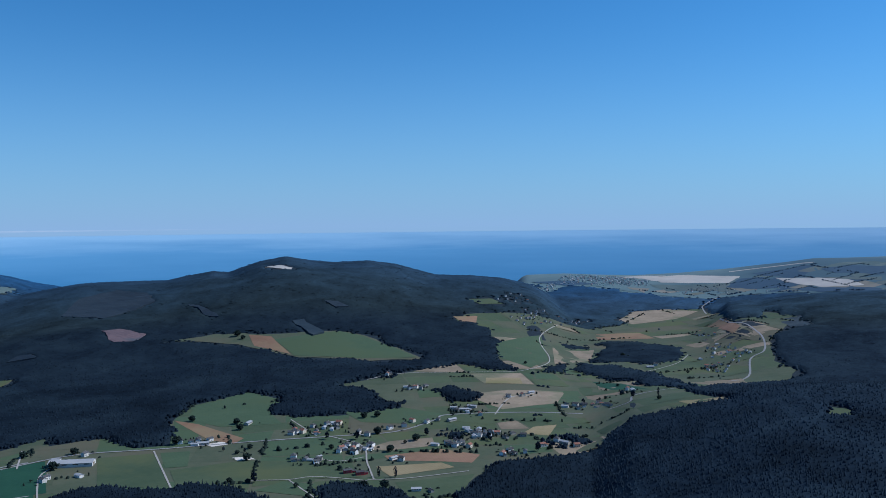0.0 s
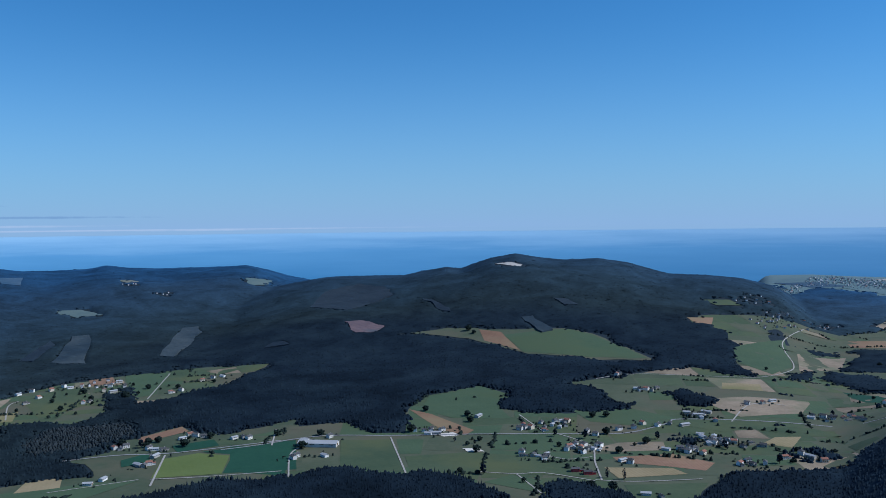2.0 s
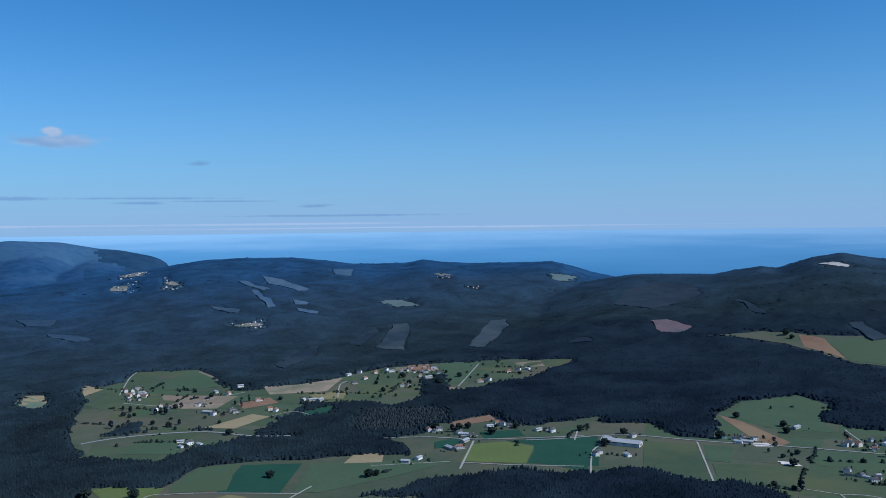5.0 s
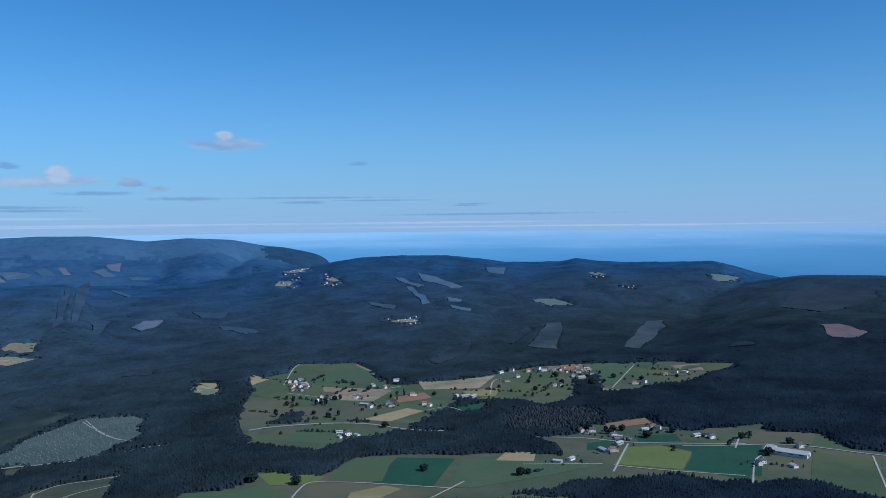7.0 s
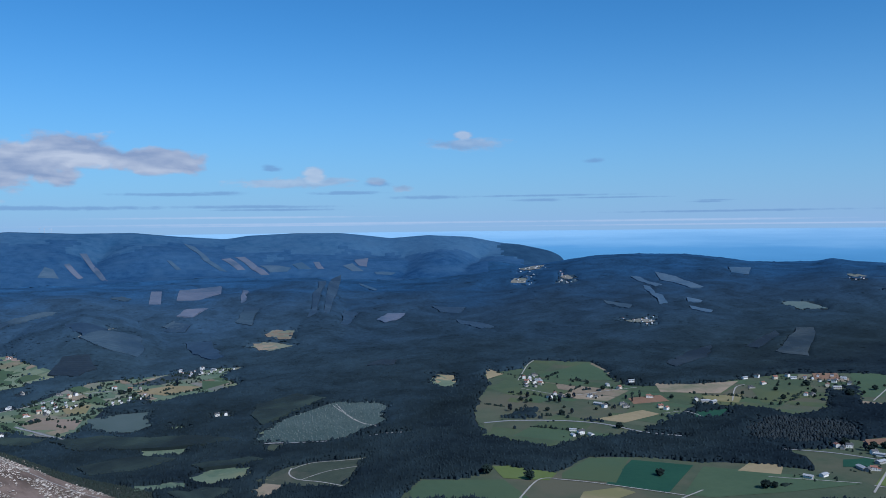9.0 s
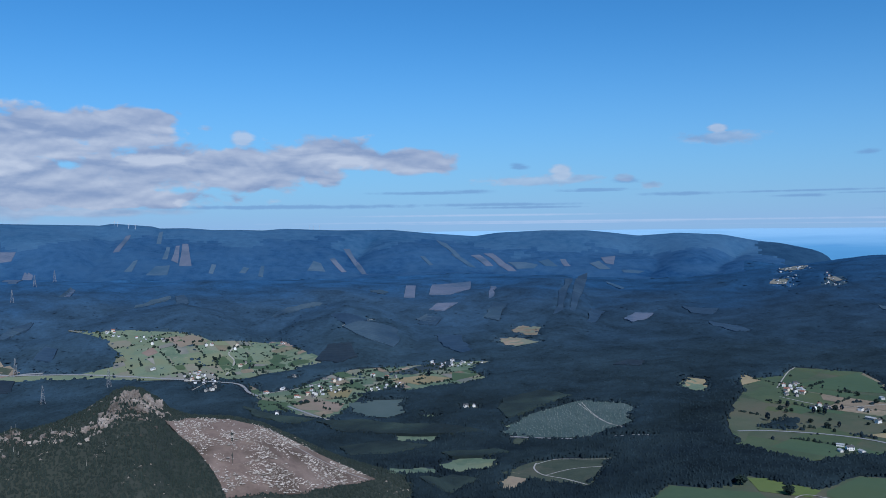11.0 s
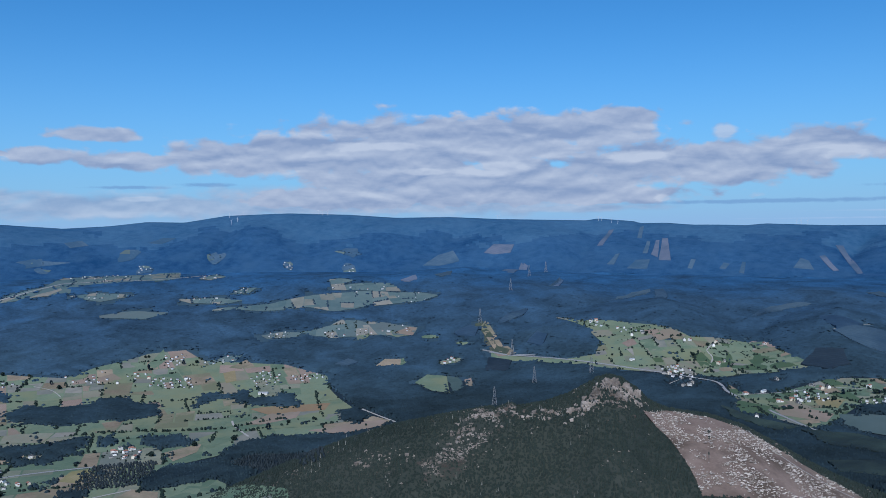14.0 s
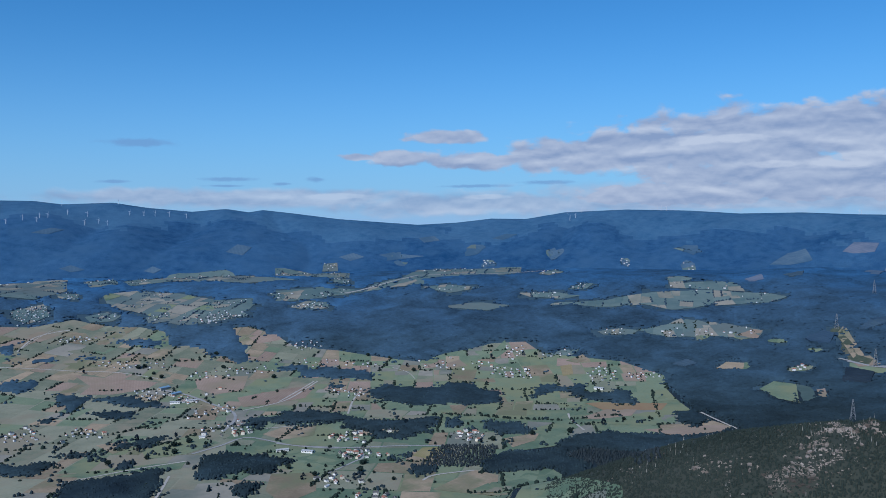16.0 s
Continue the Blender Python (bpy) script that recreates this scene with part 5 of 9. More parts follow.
def make_pylon():
    root = new("pylon")
    tagged(root, "grey steel lattice power pylon above the woods", "pylon", group="power line")
    top, foot = 38.0, 4.2

    def corner(k, z):
        s = foot * (1 - z / top) + 0.55 * z / top
        return (s * (1, -1, -1, 1)[k], s * (1, 1, -1, -1)[k], z)
    for k in range(4):
        bm = bmesh.new()
        beam(bm, corner(k, -1), corner(k, top), 0.2)
        part("leg", bm, "steel", root)
    for k in range(4):
        bm = bmesh.new()
        z = 0.0
        while z < top - 3:
            step = 2.2 + 4.5 * (1 - z / top)
            beam(bm, corner(k, z), corner((k + 1) % 4, z + step), 0.08)
            beam(bm, corner((k + 1) % 4, z), corner(k, z + step), 0.08)
            z += step
        part("brace", bm, "steel", root)
    for z, l in ((24, 7.5), (29, 8.5), (34, 6.0)):
        bm = bmesh.new()
        for s in (-1, 1):
            beam(bm, (0, 0, z + 1.6), (s * l, 0, z), 0.12)
            beam(bm, (0, 0, z - 0.4), (s * l, 0, z), 0.12)
        arm = part("cross_arm", bm, "steel", root)
        for s in (-1, 1):
            bm = bmesh.new()
            beam(bm, (s * l, 0, z + 0.1), (s * l, 0, z - 2.4), 0.14)
            part("insulator", bm, "glass", arm, "dark hanging insulator")
    return root


def make_turbine():
    root = new("wind_turbine")
    tagged(root, "white wind turbine on the mountain ridge", "wind turbine", group="wind farm")
    bm = bmesh.new()
    bmesh.ops.create_cone(bm, segments=10, radius1=2.0, radius2=1.1, depth=46, cap_ends=True, matrix=Matrix.Translation((0, 0, 21)))
    part("tower", bm, "turbine", root)
    bm = bmesh.new()
    box(bm, -1.4, 1.4, -4, 3, 43, 46)
    bmesh.ops.bevel(bm, geom=bm.edges[:], offset=0.4, segments=1)
    part("nacelle", bm, "turbine", root)
    bm = bmesh.new()
    bmesh.ops.create_cone(bm, segments=10, radius1=1.4, radius2=0.3, depth=2.4, cap_ends=True, matrix=Matrix.Translation((0, -5, 44.5)) @ Matrix.Rotation(1.5708, 4, "X"))
    hub = part("hub", bm, "turbine", root)
    for k in range(3):
        bm = bmesh.new()
        a = 0.5 + k * 2.0944
        d, s = Vector((math.sin(a), 0, math.cos(a))), Vector((math.cos(a), 0, -math.sin(a)))
        c = Vector((0, -5.0, 44.5))
        v = []
        for t, w, th in ((0.5, 0.5, 0.5), (4, 1.3, 0.4), (20, 0.35, 0.1)):
            v.append([bm.verts.new(c + d * t + s * w * q + Vector((0, p * th, 0))) for q, p in ((-1, 0), (0.2, -1), (1, 0), (0.2, 1))])
        for p, q in zip(v, v[1:]):
            for i in range(4):
                bm.faces.new((p[i], p[(i + 1) % 4], q[(i + 1) % 4], q[i]))
        bm.faces.new(v[0])
        bm.faces.new(v[-1][::-1])
        bmesh.ops.recalc_face_normals(bm, faces=bm.faces[:])
        part("blade", bm, "turbine", hub)
    return root


MASTS = {"pylon": make_pylon(), "turbine": make_turbine()}


def mast(kind, x, y, turn, size=1.0):
    m = pose(x, y, float(height(x, y)), 0, 0, turn)
    if kind not in USED:
        USED.add(kind)
        MASTS[kind].matrix_basis = m @ Matrix.Diagonal((size, size, size, 1))
        return
    copy_thing(MASTS[kind], m).scale = (size, size, size)


# ---- the open land of the valleys ----
open_land("meadow", (-759, 1292), (-702, 1348), (-671, 1393), (-589, 1466), (-510, 1396), (-455, 1412), (-502, 1592), (-494, 1691), (-409, 1785), (-340, 1731), (-282, 1596), (-198, 1594), (-79, 1650), (14, 1660), (7, 1078), (-280, 1087), (-649, 1102))
open_land("meadow", (-79, 1650), (-174, 1797), (-227, 1837), (-134, 1902), (-48, 1991), (18, 2062), (168, 1993), (374, 2156), (333, 1855), (471, 1732), (454, 1370), (384, 1411), (313, 1430), (245, 1363), (187, 1336), (132, 1315), (68, 1268), (32, 1195), (14, 1078), (0, 1078), (3, 1652))
open_land("meadow", (138, 2126), (129, 2348), (23, 2541), (77, 2660), (206, 2742), (397, 2817), (591, 2905), (770, 3212), (949, 3175), (969, 2612), (1013, 2730), (1071, 2608), (938, 2380), (866, 2286), (787, 2049), (800, 1948), (755, 1869), (594, 1793), (464, 1705), (331, 1842), (371, 2139), (168, 1993))
open_land("meadow", (-734, 2294), (-627, 2346), (-499, 2326), (-290, 2372), (-217, 2333), (-127, 2225), (-53, 2097), (-185, 2056), (-352, 2081), (-539, 2235))
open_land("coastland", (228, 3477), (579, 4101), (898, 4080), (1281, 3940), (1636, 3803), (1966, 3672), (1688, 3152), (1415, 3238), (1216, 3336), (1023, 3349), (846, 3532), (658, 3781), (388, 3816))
open_land("meadow", (-1023, 496), (-1090, 564), (-1054, 603), (-1069, 659), (-1092, 688), (-1012, 749), (-1050, 840), (-1002, 916), (-957, 945), (-855, 1050), (-824, 1072), (-880, 1124), (-921, 1125), (-879, 1219), (-906, 1264), (-867, 1372), (-809, 1332), (-751, 1352), (-685, 1462), (-505, 1109))
open_land("meadow", (-1374, 830), (-1589, 990), (-1711, 1058), (-1721, 1169), (-1790, 1251), (-1689, 1354), (-1583, 1321), (-1442, 1252), (-1395, 1310), (-1376, 1380), (-1248, 1267), (-1172, 1130), (-1129, 1032), (-1133, 957), (-1134, 813), (-1251, 767))
open_land("meadow", (-1376, 1370), (-1357, 1507), (-1339, 1626), (-1271, 1729), (-1200, 1806), (-1119, 1889), (-967, 1919), (-962, 1800), (-978, 1694), (-1007, 1616), (-1034, 1537), (-1061, 1508), (-1106, 1553), (-1070, 1419), (-1076, 1339), (-1168, 1314), (-1251, 1262))
open_land("palegrass", (-2845, -554), (-2743, -432), (-2732, -350), (-2641, -156), (-2585, -106), (-2646, -2), (-2658, 99), (-2554, 127), (-2370, 202), (-2317, 174), (-2308, 41), (-2268, -17), (-2273, -157), (-2284, -254), (-2354, -482), (-2428, -660), (-2480, -674), (-2377, -432), (-2408, -353), (-2524, -354), (-2673, -421))
open_land("palegrass", (-2201, -3), (-2093, 36), (-2110, 104), (-2235, 226), (-2255, 378), (-2236, 576), (-2212, 624), (-2133, 549), (-2015, 564), (-1976, 480), (-1973, 357), (-2044, 343), (-1961, 249), (-1795, 180), (-1788, 145), (-1892, 68), (-1931, 14), (-2074, 7))
open_land("haze_drygrass", (-555, -1511), (-875, -2362), (-1047, -2231), (-1307, -1979), (-1193, -1694), (-1054, -1498), (-812, -1188))
open_land("haze_drygrass", (-875, -2362), (-1068, -2870), (-1242, -2792), (-1368, -2783), (-1489, -2569), (-1516, -2447), (-1727, -2318), (-1760, -2214), (-1737, -2101), (-1798, -1961), (-1549, -1692), (-1307, -1979))
open_land("palegrass", (-1193, -1694), (-1307, -1979), (-1549, -1692), (-1798, -1961), (-1867, -1695), (-1979, -1681), (-2137, -1629), (-2211, -1553), (-2161, -1456), (-2202, -1343), (-2225, -1224), (-2167, -1063), (-2060, -1003))
open_land("palegrass", (-1193, -1694), (-2060, -1003), (-1993, -948), (-1859, -823), (-1801, -721), (-1688, -848), (-1643, -932), (-1580, -979), (-1477, -969), (-1385, -1016), (-1296, -1005), (-1235, -971), (-1309, -922), (-1356, -884), (-1000, -629), (-962, -563), (-937, -517), (-877, -476), (-812, -1188), (-1054, -1498))
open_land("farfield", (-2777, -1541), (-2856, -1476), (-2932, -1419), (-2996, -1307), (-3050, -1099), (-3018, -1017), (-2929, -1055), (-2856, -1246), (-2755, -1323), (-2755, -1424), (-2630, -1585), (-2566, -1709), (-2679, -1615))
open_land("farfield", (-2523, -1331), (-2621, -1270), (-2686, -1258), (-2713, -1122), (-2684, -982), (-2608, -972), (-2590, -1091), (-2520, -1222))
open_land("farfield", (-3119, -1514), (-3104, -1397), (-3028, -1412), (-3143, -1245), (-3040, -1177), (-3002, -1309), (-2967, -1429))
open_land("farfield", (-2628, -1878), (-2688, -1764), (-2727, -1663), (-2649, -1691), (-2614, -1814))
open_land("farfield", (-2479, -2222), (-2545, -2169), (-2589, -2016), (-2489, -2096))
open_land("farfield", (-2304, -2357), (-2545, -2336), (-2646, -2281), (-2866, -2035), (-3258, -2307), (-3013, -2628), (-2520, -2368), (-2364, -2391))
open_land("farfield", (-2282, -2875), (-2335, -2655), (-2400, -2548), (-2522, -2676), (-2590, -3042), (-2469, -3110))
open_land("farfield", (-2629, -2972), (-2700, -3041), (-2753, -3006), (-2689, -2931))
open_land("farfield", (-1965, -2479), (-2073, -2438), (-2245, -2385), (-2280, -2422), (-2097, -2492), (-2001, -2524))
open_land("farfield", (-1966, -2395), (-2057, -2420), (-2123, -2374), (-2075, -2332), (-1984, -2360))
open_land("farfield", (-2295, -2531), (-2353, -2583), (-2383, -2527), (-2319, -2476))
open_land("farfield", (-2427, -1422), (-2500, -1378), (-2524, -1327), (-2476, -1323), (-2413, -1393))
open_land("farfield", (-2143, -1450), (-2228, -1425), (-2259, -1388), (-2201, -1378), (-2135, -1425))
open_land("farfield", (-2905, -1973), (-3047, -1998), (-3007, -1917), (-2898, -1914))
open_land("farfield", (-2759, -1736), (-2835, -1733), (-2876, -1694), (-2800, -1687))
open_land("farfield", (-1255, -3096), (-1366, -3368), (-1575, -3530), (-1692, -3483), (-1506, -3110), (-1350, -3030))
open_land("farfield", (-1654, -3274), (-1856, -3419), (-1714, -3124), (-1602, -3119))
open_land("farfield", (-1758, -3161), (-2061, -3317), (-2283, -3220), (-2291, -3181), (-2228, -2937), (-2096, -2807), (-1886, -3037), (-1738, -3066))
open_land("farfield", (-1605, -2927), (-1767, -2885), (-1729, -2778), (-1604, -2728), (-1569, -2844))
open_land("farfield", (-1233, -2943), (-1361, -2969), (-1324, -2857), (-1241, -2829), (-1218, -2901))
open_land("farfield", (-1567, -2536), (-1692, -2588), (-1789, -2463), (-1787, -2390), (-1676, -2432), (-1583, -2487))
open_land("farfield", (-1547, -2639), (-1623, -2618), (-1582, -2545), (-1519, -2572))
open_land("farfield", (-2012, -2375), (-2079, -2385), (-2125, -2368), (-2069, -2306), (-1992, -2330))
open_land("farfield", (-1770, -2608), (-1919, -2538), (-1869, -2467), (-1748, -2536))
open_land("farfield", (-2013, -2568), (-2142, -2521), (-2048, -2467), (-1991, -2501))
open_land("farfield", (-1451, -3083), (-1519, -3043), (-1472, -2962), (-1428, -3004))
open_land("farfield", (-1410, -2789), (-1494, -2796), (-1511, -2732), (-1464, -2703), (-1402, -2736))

# ---- patchwork of small fields ----
parcels(4, ["palegrass", "haze_drygrass", "farstraw", "brown", "palegrass", "haze_drygrass", "lush"], 60, 20, (-2845, -554), (-2743, -432), (-2732, -350), (-2641, -156), (-2585, -106), (-2646, -2), (-2658, 99), (-2554, 127), (-2370, 202), (-2317, 174), (-2308, 41), (-2268, -17), (-2273, -157), (-2284, -254), (-2324, -341), (-2408, -353), (-2524, -354), (-2673, -421))
parcels(5, ["palegrass", "haze_drygrass", "farstraw", "brown", "palegrass", "haze_drygrass", "lush"], 55, 20, (-2201, -3), (-2093, 36), (-2110, 104), (-2235, 226), (-2255, 378), (-2236, 576), (-2212, 624), (-2133, 549), (-2015, 564), (-1976, 480), (-1973, 357), (-2044, 343), (-1961, 249), (-1795, 180), (-1788, 145), (-1892, 68), (-1931, 14), (-2074, 7))
parcels(6, ["pasture", "meadow", "lush", "pasture", "brown"], 90, 30, (-1374, 830), (-1589, 990), (-1711, 1058), (-1721, 1169), (-1790, 1251), (-1689, 1354), (-1583, 1321), (-1442, 1252), (-1395, 1310), (-1376, 1380), (-1248, 1267), (-1172, 1130), (-1129, 1032), (-1133, 957), (-1134, 813), (-1251, 767))
parcels(7, ["pasture", "meadow", "lush", "pasture", "brown"], 90, 30, (-1376, 1370), (-1357, 1507), (-1339, 1626), (-1271, 1729), (-1200, 1806), (-1119, 1889), (-967, 1919), (-962, 1800), (-978, 1694), (-1007, 1616), (-1034, 1537), (-1061, 1508), (-1106, 1553), (-1070, 1419), (-1076, 1339), (-1168, 1314), (-1251, 1262))
parcels(8, ["meadow", "pasture", "pasture", "lush", "brown"], 120, 10, (-79, 1650), (-174, 1797), (-227, 1837), (-134, 1902), (-48, 1991), (18, 2062), (168, 1993), (374, 2156), (333, 1855), (471, 1732), (454, 1370), (384, 1411), (313, 1430), (245, 1363), (187, 1336), (132, 1315), (68, 1268), (32, 1195), (14, 1078), (0, 1078), (3, 1652))
parcels(9, ["meadow", "pasture", "pasture", "brown", "meadow"], 135, 15, (138, 2126), (129, 2348), (23, 2541), (77, 2660), (206, 2742), (397, 2817), (591, 2905), (770, 3212), (949, 3175), (969, 2612), (1013, 2730), (1071, 2608), (938, 2380), (866, 2286), (787, 2049), (800, 1948), (755, 1869), (594, 1793), (464, 1705), (331, 1842), (371, 2139), (168, 1993))
parcels(10, ["pasture", "meadow", "pasture", "lush", "meadow"], 105, 12, (-759, 1292), (-702, 1348), (-671, 1393), (-589, 1466), (-510, 1396), (-455, 1412), (-502, 1592), (-494, 1691), (-409, 1785), (-340, 1731), (-282, 1596), (-198, 1594), (-79, 1650), (14, 1660), (7, 1078), (-280, 1087), (-649, 1102))
open_land("farfield", (-1594, -3014), (-1723, -2984), (-1804, -2794), (-1821, -2602), (-1885, -2485), (-1812, -2435), (-1686, -2473), (-1565, -2583), (-1560, -2739), (-1533, -2864))
parcels(412, ["farfield", "farstraw", "palegrass", "farfield"], 95, 25, (-1594, -3014), (-1723, -2984), (-1804, -2794), (-1821, -2602), (-1885, -2485), (-1812, -2435), (-1686, -2473), (-1565, -2583), (-1560, -2739), (-1533, -2864))
open_land("farfield", (-2039, -2590), (-2211, -2509), (-2345, -2346), (-2245, -2393), (-2076, -2478))
open_land("farfield", (-2369, -2029), (-2451, -1939), (-2496, -1819), (-2386, -1837))
open_land("farfield", (-1968, -3045), (-2195, -2927), (-2239, -2671), (-2036, -2750))
parcels(12, ["coastland", "farfield", "farfield", "coastland", "farwood", "farfield", "farstraw"], 95, 20, (823, 3634), (1103, 3612), (1300, 3631), (1598, 3714), (1920, 3586), (1688, 3152), (1422, 3254), (1223, 3354), (1035, 3389))
parcels(401, ["palegrass", "haze_drygrass", "palegrass", "farstraw", "haze_drygrass", "brown"], 95, 35, (-555, -1511), (-875, -2362), (-1047, -2231), (-1307, -1979), (-1193, -1694), (-1054, -1498), (-812, -1188))
parcels(402, ["brown", "haze_drygrass", "haze_drysoil", "brown", "palegrass", "farstraw", "haze_drygrass"], 82, 30, (-875, -2362), (-1068, -2870), (-1242, -2792), (-1368, -2783), (-1489, -2569), (-1516, -2447), (-1727, -2318), (-1760, -2214), (-1737, -2101), (-1798, -1961), (-1549, -1692), (-1307, -1979))
parcels(403, ["palegrass", "haze_drygrass", "palegrass", "brown", "haze_drysoil", "farstraw"], 74, 38, (-1193, -1694), (-1307, -1979), (-1549, -1692), (-1798, -1961), (-1867, -1695), (-1979, -1681), (-2137, -1629), (-2211, -1553), (-2161, -1456), (-2202, -1343), (-2225, -1224), (-2167, -1063), (-2060, -1003))
parcels(404, ["haze_drygrass", "palegrass", "haze_drygrass", "palegrass", "farstraw", "brown"], 100, 32, (-1193, -1694), (-2060, -1003), (-1993, -948), (-1859, -823), (-1801, -721), (-1688, -848), (-1643, -932), (-1580, -979), (-1477, -969), (-1385, -1016), (-1296, -1005), (-1235, -971), (-1309, -922), (-1356, -884), (-1000, -629), (-962, -563), (-937, -517), (-877, -476), (-812, -1188), (-1054, -1498))
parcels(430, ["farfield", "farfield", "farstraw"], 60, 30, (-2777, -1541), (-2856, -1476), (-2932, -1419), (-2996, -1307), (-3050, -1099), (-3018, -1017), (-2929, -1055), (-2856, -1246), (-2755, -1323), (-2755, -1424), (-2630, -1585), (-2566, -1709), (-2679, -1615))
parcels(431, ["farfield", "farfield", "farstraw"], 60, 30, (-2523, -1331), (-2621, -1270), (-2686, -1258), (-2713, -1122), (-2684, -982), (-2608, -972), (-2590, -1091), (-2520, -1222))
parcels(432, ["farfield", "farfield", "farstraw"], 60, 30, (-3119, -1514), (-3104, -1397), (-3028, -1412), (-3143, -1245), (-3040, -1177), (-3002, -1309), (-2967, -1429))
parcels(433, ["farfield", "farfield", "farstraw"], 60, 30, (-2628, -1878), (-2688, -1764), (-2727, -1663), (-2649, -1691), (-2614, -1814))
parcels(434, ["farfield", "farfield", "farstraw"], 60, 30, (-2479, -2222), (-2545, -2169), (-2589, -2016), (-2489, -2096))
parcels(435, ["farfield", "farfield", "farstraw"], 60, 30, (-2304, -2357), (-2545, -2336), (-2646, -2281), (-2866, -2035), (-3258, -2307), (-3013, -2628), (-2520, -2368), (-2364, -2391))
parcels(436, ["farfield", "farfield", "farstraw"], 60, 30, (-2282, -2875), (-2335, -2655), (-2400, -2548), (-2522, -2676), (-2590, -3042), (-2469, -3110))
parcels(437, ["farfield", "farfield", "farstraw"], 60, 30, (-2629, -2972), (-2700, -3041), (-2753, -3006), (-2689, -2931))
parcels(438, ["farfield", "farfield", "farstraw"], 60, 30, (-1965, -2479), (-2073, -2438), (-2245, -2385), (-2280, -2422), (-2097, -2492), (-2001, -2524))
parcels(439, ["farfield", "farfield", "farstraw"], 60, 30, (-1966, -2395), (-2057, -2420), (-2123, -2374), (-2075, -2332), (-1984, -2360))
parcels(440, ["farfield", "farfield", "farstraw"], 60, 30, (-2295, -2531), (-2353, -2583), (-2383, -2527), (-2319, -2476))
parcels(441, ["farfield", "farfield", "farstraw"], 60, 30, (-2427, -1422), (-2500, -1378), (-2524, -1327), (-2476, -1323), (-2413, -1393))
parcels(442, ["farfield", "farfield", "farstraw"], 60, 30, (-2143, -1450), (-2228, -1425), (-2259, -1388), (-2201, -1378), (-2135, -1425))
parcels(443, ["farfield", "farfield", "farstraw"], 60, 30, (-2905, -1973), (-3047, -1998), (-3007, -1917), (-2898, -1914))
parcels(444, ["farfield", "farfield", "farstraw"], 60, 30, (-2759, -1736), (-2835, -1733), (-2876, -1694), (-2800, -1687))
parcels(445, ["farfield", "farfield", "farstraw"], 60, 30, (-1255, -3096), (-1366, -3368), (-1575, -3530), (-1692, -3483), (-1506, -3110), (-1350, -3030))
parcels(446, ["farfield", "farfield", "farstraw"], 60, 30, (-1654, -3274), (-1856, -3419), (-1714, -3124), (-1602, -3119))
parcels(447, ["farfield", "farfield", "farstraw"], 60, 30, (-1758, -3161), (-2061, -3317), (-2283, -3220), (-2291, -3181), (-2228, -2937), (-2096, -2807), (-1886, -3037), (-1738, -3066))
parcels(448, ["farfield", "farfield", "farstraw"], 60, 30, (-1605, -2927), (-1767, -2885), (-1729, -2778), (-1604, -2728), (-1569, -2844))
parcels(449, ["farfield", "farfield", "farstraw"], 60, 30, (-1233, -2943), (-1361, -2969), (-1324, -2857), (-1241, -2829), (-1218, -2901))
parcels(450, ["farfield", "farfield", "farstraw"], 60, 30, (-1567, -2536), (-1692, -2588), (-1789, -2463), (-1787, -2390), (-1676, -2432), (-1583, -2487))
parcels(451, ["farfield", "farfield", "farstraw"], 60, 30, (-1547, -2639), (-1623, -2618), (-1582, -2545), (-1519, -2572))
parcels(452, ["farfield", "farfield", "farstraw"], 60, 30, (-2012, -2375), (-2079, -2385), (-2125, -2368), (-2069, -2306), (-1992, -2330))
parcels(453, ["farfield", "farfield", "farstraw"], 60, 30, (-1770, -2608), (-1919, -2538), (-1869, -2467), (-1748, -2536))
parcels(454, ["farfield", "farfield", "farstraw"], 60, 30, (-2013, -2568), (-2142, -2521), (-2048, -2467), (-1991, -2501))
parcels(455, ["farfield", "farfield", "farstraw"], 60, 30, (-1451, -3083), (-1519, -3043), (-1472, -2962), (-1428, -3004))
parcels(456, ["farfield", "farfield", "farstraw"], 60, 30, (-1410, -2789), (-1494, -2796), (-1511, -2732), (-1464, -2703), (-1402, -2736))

# ---- fields, clearings and sands ----
field("lush", (-451, 2274), (-290, 2365), (-224, 2327), (-126, 2212), (-68, 2110), (-201, 2081), (-368, 2098), (-407, 2183))
field("soil", (-529, 2323), (-464, 2304), (-378, 2112), (-490, 2212))
field("lush", (-481, 1611), (-489, 1682), (-406, 1772), (-341, 1727), (-324, 1607), (-294, 1544), (-402, 1528), (-459, 1570))
field("soil", (-499, 1576), (-448, 1550), (-341, 1449), (-349, 1415), (-398, 1442))
field("pasture", (-546, 1341), (-466, 1364), (-382, 1189), (-484, 1184))
field("crop", (-714, 1272), (-606, 1266), (-549, 1134), (-638, 1135))
field("lush", (-456, 1367), (-410, 1374), (-389, 1288), (-421, 1281))
field("pasture", (-376, 1191), (-410, 1269), (-319, 1311), (-146, 1306), (-120, 1223), (-272, 1212))
field("brown", (-134, 1369), (-92, 1418), (-22, 1440), (-17, 1391), (-89, 1364))
field("soil", (-96, 1333), (-8, 1371), (54, 1336), (40, 1293), (-8, 1301), (-85, 1308))
field("straw", (-104, 1275), (-7, 1295), (14, 1270), (-80, 1227))
field("straw", (156, 1510), (199, 1528), (176, 1452), (132, 1464))
field("lush", (134, 2303), (283, 2507), (261, 2160), (206, 2044), (139, 2145))
field("soil", (466, 2738), (623, 2754), (646, 2626), (472, 2621))
field("soil", (28, 2601), (103, 2646), (94, 2544), (57, 2538))
field("brown", (299, 2374), (426, 2439), (382, 2245), (273, 2125))
